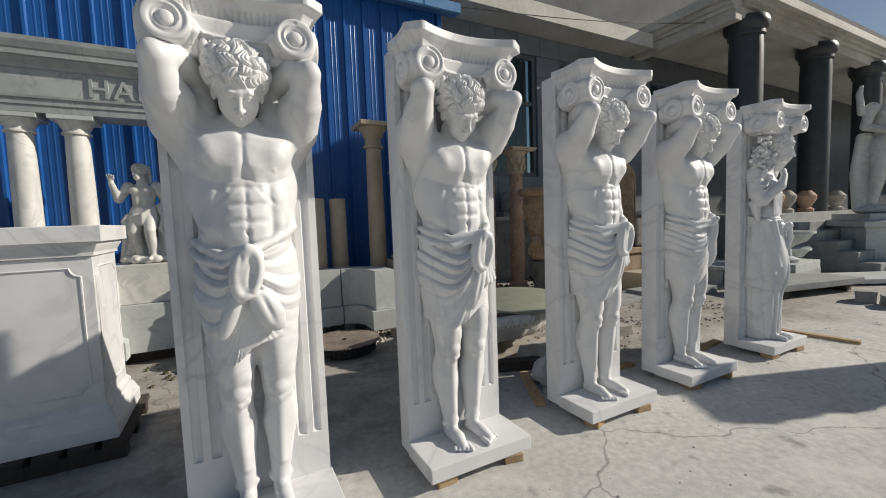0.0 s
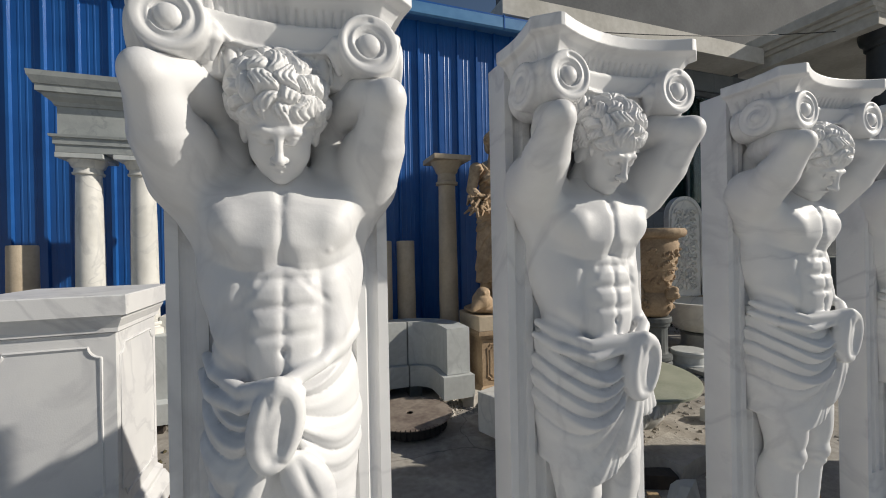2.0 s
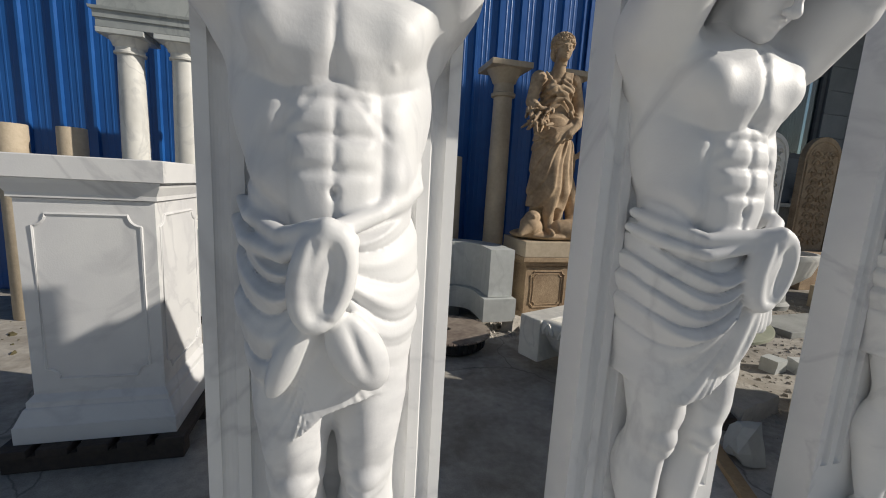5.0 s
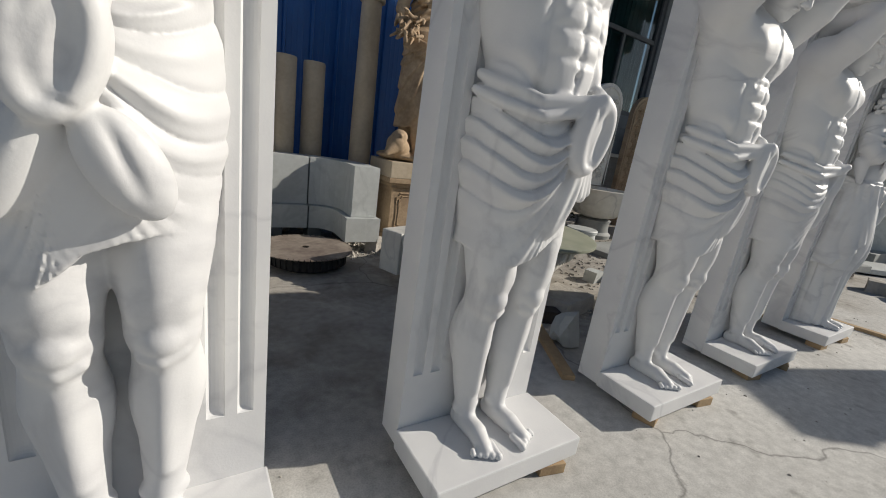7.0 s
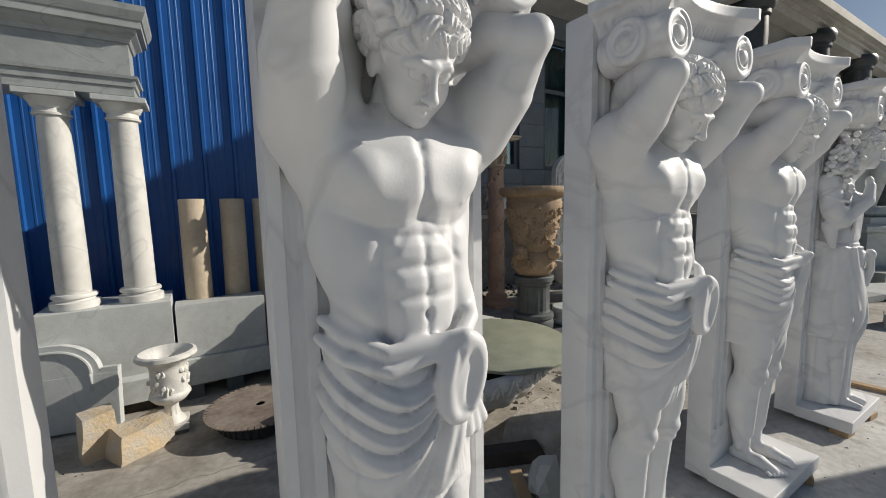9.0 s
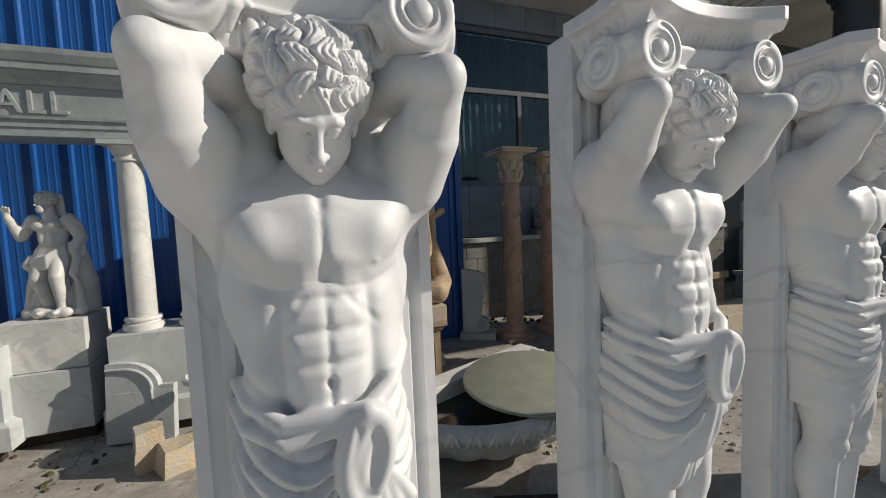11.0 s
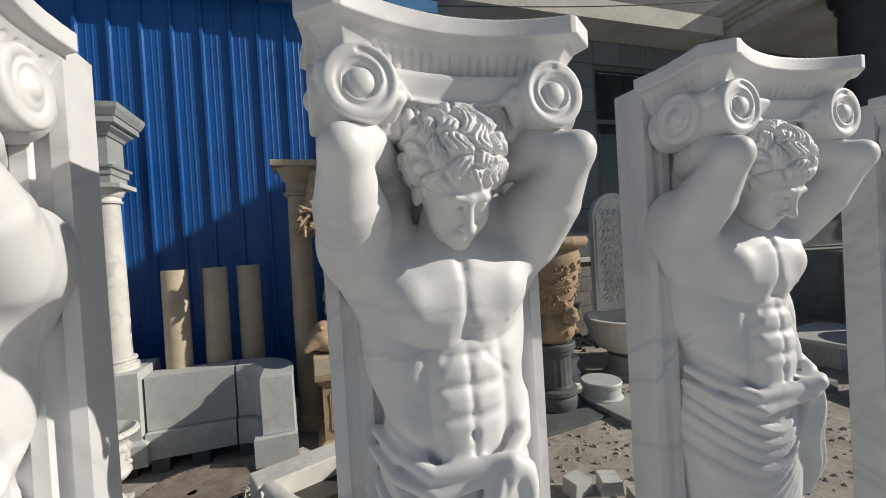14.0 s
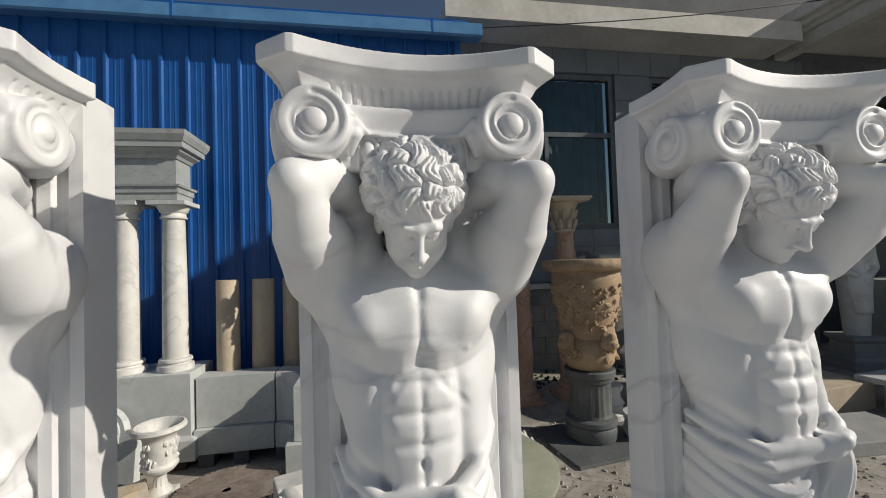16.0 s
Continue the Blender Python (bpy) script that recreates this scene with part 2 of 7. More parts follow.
def box(bm, x0, x1, y0, y1, z0, z1, bevel=0.0):
    made = bmesh.ops.create_cube(bm, size=1.0, matrix=Matrix.Translation(((x0 + x1) / 2, (y0 + y1) / 2, (z0 + z1) / 2)) @ Matrix.Diagonal((x1 - x0, y1 - y0, z1 - z0, 1)))
    if bevel:
        edges = {e for v in made["verts"] for e in v.link_edges}
        bmesh.ops.bevel(bm, geom=list(edges), offset=bevel, segments=2, affect="EDGES", profile=0.6)
    return bm


def boxes(*rows, bevel=0.0):
    bm = bmesh.new()
    for r in rows:
        box(bm, *r, bevel=bevel)
    return bm


def lathe(bm, profile, x=0.0, y=0.0, seg=32, wave=None):
    """Turn a profile of (radius, z) round the upright through x, y. wave(angle, i): a factor on the radius."""
    rings = []
    for i, (r, z) in enumerate(profile):
        ring = []
        for k in range(seg):
            a = 2 * math.pi * k / seg
            q = r * (wave(a, i) if wave else 1)
            ring.append(bm.verts.new((x + q * math.cos(a), y + q * math.sin(a), z)))
        rings.append(ring)
    for a, b in zip(rings, rings[1:]):
        for k in range(seg):
            bm.faces.new((a[k], a[(k + 1) % seg], b[(k + 1) % seg], b[k]))
    bm.faces.new(rings[0])
    bm.faces.new(rings[-1])
    return bm


def loft(bm, outlines, caps=True):
    """Skin between outlines of the same number of points."""
    rings = [[bm.verts.new(p) for p in o] for o in outlines]
    for a, b in zip(rings, rings[1:]):
        for k in range(len(a)):
            bm.faces.new((a[k], a[(k + 1) % len(a)], b[(k + 1) % len(a)], b[k]))
    if caps:
        bm.faces.new(rings[0])
        bm.faces.new(rings[-1])
    return bm


def mould(bm, x0, x1, y0, y1, levels):
    """Stacked rectangles: levels of (outset, z)."""
    return loft(bm, [[(x0 - o, y0 - o, z), (x1 + o, y0 - o, z), (x1 + o, y1 + o, z), (x0 - o, y1 + o, z)] for o, z in levels])


def pipe(bm, points, radius, seg=6):
    rings = []
    for i, p in enumerate(points):
        a, b = Vector(points[max(0, i - 1)]), Vector(points[min(len(points) - 1, i + 1)])
        q = (b - a).to_track_quat("Z", "Y")
        r = radius[i] if isinstance(radius, (list, tuple)) else radius
        rings.append([Vector(p) + q @ Vector((r * math.cos(2 * math.pi * k / seg), r * math.sin(2 * math.pi * k / seg), 0)) for k in range(seg)])
    return loft(bm, rings)


def lump(bm, place, size, seed=0, rough=0.18, sub=2):
    """A rough boulder or clod."""
    made = bmesh.ops.create_icosphere(bm, subdivisions=sub, radius=1.0)
    for v in made["verts"]:
        d = 1 + rough * 2 * noise.noise(v.co * 1.3 + Vector((seed * 3.7, seed, 0))) + rough * 0.6 * noise.noise(v.co * 4 + Vector((seed, 0, seed)))
        v.co = Vector((v.co.x * size[0] * d, v.co.y * size[1] * d, v.co.z * size[2] * d)) + Vector(place)
    return bm


# ---- sculpting: a field of distances, skinned ----
class Clay:
    def __init__(self, low, high, step):
        self.low, self.step = np.array(low, np.float32), step
        self.n = np.ceil((np.array(high) - np.array(low)) / step).astype(int) + 1
        self.f = np.full(self.n, 1.0, np.float32)

    def copy(self):
        c = Clay(self.low, self.low + self.step, self.step)
        c.n, c.f = self.n, self.f.copy()
        return c

    def _cut(self, low, high):
        a = np.clip(np.floor((np.array(low) - self.low) / self.step).astype(int), 0, self.n - 1)
        b = np.clip(np.ceil((np.array(high) - self.low) / self.step).astype(int) + 1, 1, self.n)
        s = tuple(slice(i, max(i + 1, j)) for i, j in zip(a, b))
        axes = [(self.low[d] + self.step * np.arange(s[d].start, s[d].stop)).astype(np.float32) for d in range(3)]
        return s, np.meshgrid(*axes, indexing="ij", sparse=True)

    def _merge(self, s, d, k, cut=False):
        a = self.f[s]
        if cut:
            d = -d
            h = np.maximum(k - np.abs(a - d), 0) / k
            self.f[s] = np.maximum(a, d) + h * h * k / 4
        else:
            h = np.maximum(k - np.abs(a - d), 0) / k
            self.f[s] = np.minimum(a, d) - h * h * k / 4

    def ball(self, c, r, k=0.02, turn=(0, 0, 0), cut=False):
        r = np.array(r if hasattr(r, "__len__") else (r, r, r), np.float32)
        pad = float(r.max()) + k + self.step
        s, (x, y, z) = self._cut(np.array(c) - pad, np.array(c) + pad)
        x, y, z = x - c[0], y - c[1], z - c[2]
        if any(turn):
            q = np.array(Euler([radians(a) for a in turn]).to_matrix().transposed(), np.float32)
            x, y, z = (q[i, 0] * x + q[i, 1] * y + q[i, 2] * z for i in range(3))
        k0 = np.sqrt((x / r[0]) ** 2 + (y / r[1]) ** 2 + (z / r[2]) ** 2)
        k1 = np.sqrt((x / r[0] ** 2) ** 2 + (y / r[1] ** 2) ** 2 + (z / r[2] ** 2) ** 2)
        self._merge(s, k0 * (k0 - 1) / np.maximum(k1, 1e-4), k, cut)
        return self

    def limb(self, points, radii, k=0.02, cut=False, flat=None):
        """A tube of changing radius through points."""
        p = np.array(points, np.float32)
        radii = np.array(radii if hasattr(radii, "__len__") else [radii] * len(p), np.float32)
        pad = float(radii.max()) + k + self.step
        s, (x, y, z) = self._cut(p.min(0) - pad, p.max(0) + pad)
        best = None
        for a, b, ra, rb in zip(p, p[1:], radii, radii[1:]):
            ab = b - a
            t = np.clip(((x - a[0]) * ab[0] + (y - a[1]) * ab[1] + (z - a[2]) * ab[2]) / max(float(ab @ ab), 1e-9), 0, 1)
            d = np.sqrt((x - a[0] - t * ab[0]) ** 2 + (y - a[1] - t * ab[1]) ** 2 + (z - a[2] - t * ab[2]) ** 2) - (ra + t * (rb - ra))
            best = d if best is None else np.minimum(best, d)
        self._merge(s, best, k, cut)
        return self

    def disc(self, c, axis, r, half, k=0.01, round_off=0.012, cut=False):
        """A short cylinder along one axis, its edge rounded."""
        pad = max(r, half) + k + 2 * self.step
        s, p = self._cut(np.array(c) - pad, np.array(c) + pad)
        p = [p[d] - c[d] for d in range(3)]
        u, v = [d for d in range(3) if d != axis]
        a = np.sqrt(p[u] ** 2 + p[v] ** 2) - r + round_off
        b = np.abs(p[axis]) - half + round_off
        d = np.minimum(np.maximum(a, b), 0) + np.sqrt(np.maximum(a, 0) ** 2 + np.maximum(b, 0) ** 2) - round_off
        self._merge(s, d, k, cut)
        return self

    def block(self, c, half, round_off, k=0.01, turn=(0, 0, 0), cut=False):
        """A box with well rounded edges."""
        pad = float(np.linalg.norm(half)) + k + 2 * self.step
        s, (x, y, z) = self._cut(np.array(c) - pad, np.array(c) + pad)
        x, y, z = x - c[0], y - c[1], z - c[2]
        q = np.array(Euler([radians(a) for a in turn]).to_matrix().transposed(), np.float32)
        x, y, z = (np.abs(q[i, 0] * x + q[i, 1] * y + q[i, 2] * z) - half[i] + round_off for i in range(3))
        d = np.sqrt(np.maximum(x, 0) ** 2 + np.maximum(y, 0) ** 2 + np.maximum(z, 0) ** 2) + np.minimum(np.maximum(np.maximum(x, y), z), 0) - round_off
        self._merge(s, d, k, cut)
        return self

    def sides(self, *rows, mirror=True):
        """Rows of (kind, args): made at both sides of x = 0."""
        for sign in (-1, 1):
            for kind, a, r, k in rows:
                if kind == "ball":
                    self.ball((sign * a[0], a[1], a[2]), r, k)
                elif kind == "cut":
                    self.ball((sign * a[0], a[1], a[2]), r, k, cut=True)
                else:
                    self.limb([(sign * q[0], q[1], q[2]) for q in a], r, k)
        return self

    def add(self, low, high, shape, k=0.02, cut=False):
        s, (x, y, z) = self._cut(low, high)
        self._merge(s, shape(x, y, z).astype(np.float32), k, cut)
        return self

    def skin(self):
        """Points and quads of the surface (surface nets)."""
        f, n = self.f, self.n
        inside = f < 0
        corner = [(i, j, k) for i in (0, 1) for j in (0, 1) for k in (0, 1)]
        part_of = lambda g, c: g[c[0] : n[0] - 1 + c[0], c[1] : n[1] - 1 + c[1], c[2] : n[2] - 1 + c[2]]
        count = sum(part_of(inside, c).astype(np.int8) for c in corner)
        cells = np.argwhere((count > 0) & (count < 8))
        number = np.full(n - 1, -1, np.int32)
        number[tuple(cells.T)] = np.arange(len(cells))
        value = {c: f[tuple((cells + np.array(c)).T)] for c in corner}
        place, hits = np.zeros((len(cells), 3), np.float64), np.zeros(len(cells))
        for a in corner:
            for axis in range(3):
                if a[axis]:
                    continue
                b = tuple(v + (d == axis) for d, v in enumerate(a))
                va, vb = value[a], value[b]
                cross = (va < 0) != (vb < 0)
                t = np.where(cross, va / np.where(cross, va - vb, 1), 0)
                p = np.tile(np.array(a, float), (len(cells), 1))
                p[:, axis] += t
                place += p * cross[:, None]
                hits += cross
        points = self.low + self.step * (cells + place / hits[:, None])
        quads = []
        for axis in range(3):
            u, v = [(1, 2), (2, 0), (0, 1)][axis]
            lo = [slice(1, n[d] - 1) for d in range(3)]
            lo[axis] = slice(0, n[axis] - 1)
            hi = list(lo)
            hi[axis] = slice(1, n[axis])
            a, b = inside[tuple(lo)], inside[tuple(hi)]
            at = np.argwhere(a != b)
            flip = a[tuple(at.T)]
            at = at + np.array([s.start for s in lo])
            du, dv = np.eye(3, dtype=int)[u], np.eye(3, dtype=int)[v]
            q = np.stack([number[tuple((at - o).T)] for o in (du + dv, dv, 0 * du, du)], 1)
            q[~flip] = q[~flip][:, ::-1]
            quads.append(q)
        quads = np.concatenate(quads)
        return points, quads[(quads >= 0).all(1)]


def carved(name, clays, solids, mat):
    """ONE mesh from skinned clays and plain bmesh solids."""
    bm = bmesh.new()
    for s in solids:
        me = bpy.data.meshes.new("solid")
        bmesh.ops.recalc_face_normals(s, faces=s.faces)
        s.to_mesh(me)
        s.free()
        bm.from_mesh(me)
        bpy.data.meshes.remove(me)
    me = bpy.data.meshes.new(name)
    bm.verts.index_update()
    v0 = [tuple(v.co) for v in bm.verts]
    f0 = [[v.index for v in f.verts] for f in bm.faces]
    bm.free()
    pts, sides, sizes = [np.array(v0, float).reshape(-1, 3)], [np.array([i for f in f0 for i in f], int)], [np.array([len(f) for f in f0], int)]
    flat, count = len(f0), len(v0)
    for c in clays:
        p, q = c.skin() if isinstance(c, Clay) else c
        pts.append(p)
        sides.append((q + count).ravel())
        sizes.append(np.full(len(q), 4))
        count += len(p)
    pts, sides, sizes = np.concatenate(pts), np.concatenate(sides), np.concatenate(sizes)
    me.vertices.add(len(pts))
    me.vertices.foreach_set("co", pts.astype(np.float32).ravel())
    me.loops.add(len(sides))
    me.loops.foreach_set("vertex_index", sides.astype(np.int32))
    me.polygons.add(len(sizes))
    me.polygons.foreach_set("loop_start", (np.cumsum(sizes) - sizes).astype(np.int32))
    me.polygons.foreach_set("use_smooth", np.arange(len(sizes)) >= flat)
    me.update(calc_edges=True)
    me.validate()
    me.materials.append(mat)
    return me


# ---- setting: ground, blue shed, tiled building, portico ----
bm = bmesh.new()
for v in bmesh.ops.create_grid(bm, x_segments=8, y_segments=8, size=300)["verts"]:
    v.co.z = 0
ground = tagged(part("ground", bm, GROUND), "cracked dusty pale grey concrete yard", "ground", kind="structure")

WALL_Y, WALL_END = 6.45, 3.6
bm = boxes((-12.0, WALL_END - 0.005, WALL_Y + 0.07, WALL_Y + 0.2, 0, 4.9))
wall_blue = tagged(part("wall_blue", bm, BLUE), "blue corrugated steel shed wall with trapezoid ribs", "wall", kind="structure")


def rib_sheet():
    """A profiled sheet three ribs wide, its outer face towards -y."""
    prof, pitch = [], 0.300
    for k in range(3):
        x = k * pitch
        prof += [(x, 0), (x + 0.012, 0.034), (x + 0.04, 0.034), (x + 0.052, 0)]
        for c in (0.115, 0.175, 0.235):
            prof += [(x + c - 0.012, 0), (x + c - 0.006, 0.003), (x + c + 0.006, 0.003), (x + c + 0.012, 0)]
    prof.append((3 * pitch, 0))
    b = bmesh.new()
    low, high = [b.verts.new((x, -d, 0.02)) for x, d in prof], [b.verts.new((x, -d, 4.85)) for x, d in prof]
    for i in range(len(prof) - 1):
        b.faces.new((low[i], low[i + 1], high[i + 1], high[i]))
    return b


sheet = rib_sheet()
first = part("panel", sheet, BLUE, wall_blue)
first.matrix_basis = pose(2.539, WALL_Y + 0.04, 0)
for k in range(1, 17):
    same_mesh("panel", first.data, wall_blue, pose(2.539 - 0.9 * k, WALL_Y + 0.04, 0))
edge = bmesh.new()
loft(edge, [[(3.439, 0.0, z), (3.451, -0.034, z), (3.479, -0.034, z), (3.491, 0.0, z), (3.545, 0.0, z), (3.545, 0.02, z), (3.439, 0.02, z)] for z in (0.02, 4.85)])
part("panel", edge, BLUE, wall_blue).matrix_basis = pose(0, WALL_Y + 0.04, 0)
bm = boxes((WALL_END - 0.06, WALL_END + 0.02, WALL_Y - 0.01, WALL_Y + 0.02, 0, 4.85), (WALL_END - 0.005, WALL_END + 0.02, WALL_Y + 0.02, 7.5, 0, 4.85))
part("corner_flashing", bm, BLUE, wall_blue)
bm = bmesh.new()
loft(bm, [[(x, WALL_Y - 0.23, 4.80), (x, WALL_Y - 0.20, 4.78), (x, WALL_Y + 0.05, 4.84), (x, WALL_Y + 0.05, 5.0), (x, WALL_Y - 0.20, 4.97), (x, WALL_Y - 0.23, 4.95)] for x in (-12.0, 3.88)])
gutter = tagged(part("gutter", bm, BLUE_PALE), "pale blue steel roof gutter along the shed eave", "gutter", kind="structure")
for x in (-3.2, 0.1, 3.2):
    part("joint_strap", boxes((x, x + 0.02, WALL_Y - 0.236, WALL_Y - 0.2, 4.79, 4.99)), BLUE, gutter)
roof = tagged(part("roof_shed", boxes((-12, WALL_END + 0.1, WALL_Y - 0.1, 14, 5.0, 5.06)), BLUE), "blue steel shed roof", "roof", kind="structure")

BUILD_Y = 7.5
tiled = tagged(part("wall_tiled", boxes((3.5, 4.05, BUILD_Y + 0.02, BUILD_Y + 0.3, 0, 5.6), (6.62, 7.3, BUILD_Y + 0.02, BUILD_Y + 0.3, 0, 5.6), (9.6, 10.6, BUILD_Y + 0.02, BUILD_Y + 0.3, 0, 5.6), (13.4, 14.4, BUILD_Y + 0.02, BUILD_Y + 0.3, 0, 5.6), (17, 34, BUILD_Y + 0.02, BUILD_Y + 0.3, 0, 5.6),
    (3.5, 34, BUILD_Y + 0.021, BUILD_Y + 0.29, 0, 2.28), (3.5, 34, BUILD_Y + 0.021, BUILD_Y + 0.29, 4.98, 5.6)), FRAME_GREY), "grey tiled office building wall with large windows", "wall", kind="structure")
plinth = tagged(part("wall_plinth", boxes((3.65, 10.4, BUILD_Y - 0.18, BUILD_Y + 0.015, 0, 1.30)), BLOCK), "low wall of grey concrete blocks", "wall", kind="structure")
part("coping", boxes((3.63, 10.4, BUILD_Y - 0.26, BUILD_Y + 0.015, 1.304, 1.38), bevel=0.008), SOFFIT, plinth)
WINDOWS = ((4.05, 6.62), (7.3, 9.6), (10.6, 13.4), (14.4, 17.0))
for i, (x0, x1) in enumerate(WINDOWS):
    w = base("window_%d" % (i + 1), (x0 + x1) / 2, BUILD_Y + 0.1, 2.28)
    tagged(w, "large grey-framed window with teal curtains", "window", kind="structure")
    h, a = 2.70, (x1 - x0) / 2
    part("window_frame", boxes((-a, a, -0.05, 0.05, 0, 0.09), (-a, a, -0.05, 0.05, h - 0.09, h), (-a, -a + 0.09, -0.05, 0.05, 0.09, h - 0.09), (a - 0.09, a, -0.05, 0.05, 0.09, h - 0.09), (-a + 0.09, a - 0.09, -0.04, 0.04, 1.6, 1.68), (-0.035, 0.035, -0.039, 0.039, 0.09, 1.6)), FRAME_GREY, w)
    for x, u, z, v in ((-a + 0.09, -0.035, 0.09, 1.6), (0.035, a - 0.09, 0.09, 1.6), (-a + 0.09, a - 0.09, 1.68, h - 0.09)):
        pane = part("pane", boxes((x, u, -0.004, 0.004, z, v)), GLASS, w)
        pane.visible_shadow = False
    b = bmesh.new()
    n = int(a * 2 / 0.045)
    row = [(-a + 2 * a * k / n, 0.25 + 0.028 * math.sin(k * 1.9) + 0.012 * math.sin(k * 0.7)) for k in range(n + 1)]
    lo, hi = [b.verts.new((x, y, 0.0)) for x, y in row], [b.verts.new((x, y, h)) for x, y in row]
    for k in range(n):
        b.faces.new((lo[k], lo[k + 1], hi[k + 1], hi[k]))
    part("curtain", b, CURTAIN, w, "drawn teal curtain", smooth=True)
    part("room_back", boxes((-a - 0.1, a + 0.1, 0.5, 0.55, -0.1, h + 0.1)), DARKNESS, w)

SOFFIT_Z = 5.42
soffit = tagged(part("canopy", boxes((3.5, 9.75, 6.85, BUILD_Y + 0.3, SOFFIT_Z, SOFFIT_Z + 0.22), (3.5, 9.75, 6.80, 6.86, SOFFIT_Z - 0.03, SOFFIT_Z + 0.3)), SOFFIT), "stained pale plaster canopy over the windows", "canopy", kind="structure")
upper = tagged(part("wall_upper", boxes((3.9, 34, BUILD_Y, BUILD_Y + 0.3, SOFFIT_Z + 0.22, 9.0)), UPPER), "dark upper storey wall of the office building", "wall", kind="structure")
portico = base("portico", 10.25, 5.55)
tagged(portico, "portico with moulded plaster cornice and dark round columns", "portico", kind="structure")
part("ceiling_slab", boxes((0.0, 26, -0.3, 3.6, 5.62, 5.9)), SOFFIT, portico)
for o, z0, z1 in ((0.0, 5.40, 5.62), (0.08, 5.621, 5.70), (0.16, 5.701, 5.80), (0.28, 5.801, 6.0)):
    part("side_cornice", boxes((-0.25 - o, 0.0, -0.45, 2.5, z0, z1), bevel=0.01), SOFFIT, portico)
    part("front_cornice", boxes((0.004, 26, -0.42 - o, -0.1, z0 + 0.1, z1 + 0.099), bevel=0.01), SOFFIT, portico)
# raised block out of view, added to throw shade on the shed wall
tagged(part("portico_front", boxes((10.2, 14.5, 2.3, 3.5, 5.7, 7.4), (10.5, 10.95, 2.7, 3.15, 5.2, 5.7), (13.8, 14.25, 2.7, 3.15, 0, 5.7), (11.6, 14.5, 2.5, 3.3, 5.2, 5.701), bevel=0.02), SOFFIT), "unseen plaster block added to throw shade on the shed wall", "portico roof", kind="structure")
tagged(part("wall_yard", boxes((37, 37.3, -30, 20, 0, 5.5)), FRAME_GREY), "plain grey boundary wall of the yard", "wall", kind="structure")
tagged(part("terrace", boxes((11.2, 36, 4.7, BUILD_Y, 0, 1.22)), GREY_SLAB), "raised stone terrace under the portico", "terrace", kind="structure")
for k in range(5):
    tagged(part("step", boxes((11.2, 36, 4.7 - 0.32 * (k + 1), 4.7 - 0.32 * k - 0.003, 0, 1.22 - 0.2 * (k + 1)), bevel=0.008), GREY_SLAB), "grey stone terrace step", "step", kind="structure")


# ---- marble figure columns ----
CX = (0.305, 1.36, 2.487, 3.53, 4.765)
SLAB_Y = 2.325


def step(a, b, v):
    """Smooth rise from 0 at a to 1 at b."""
    t = np.clip((v - a) / (b - a), 0, 1)
    return t * t * (3 - 2 * t)


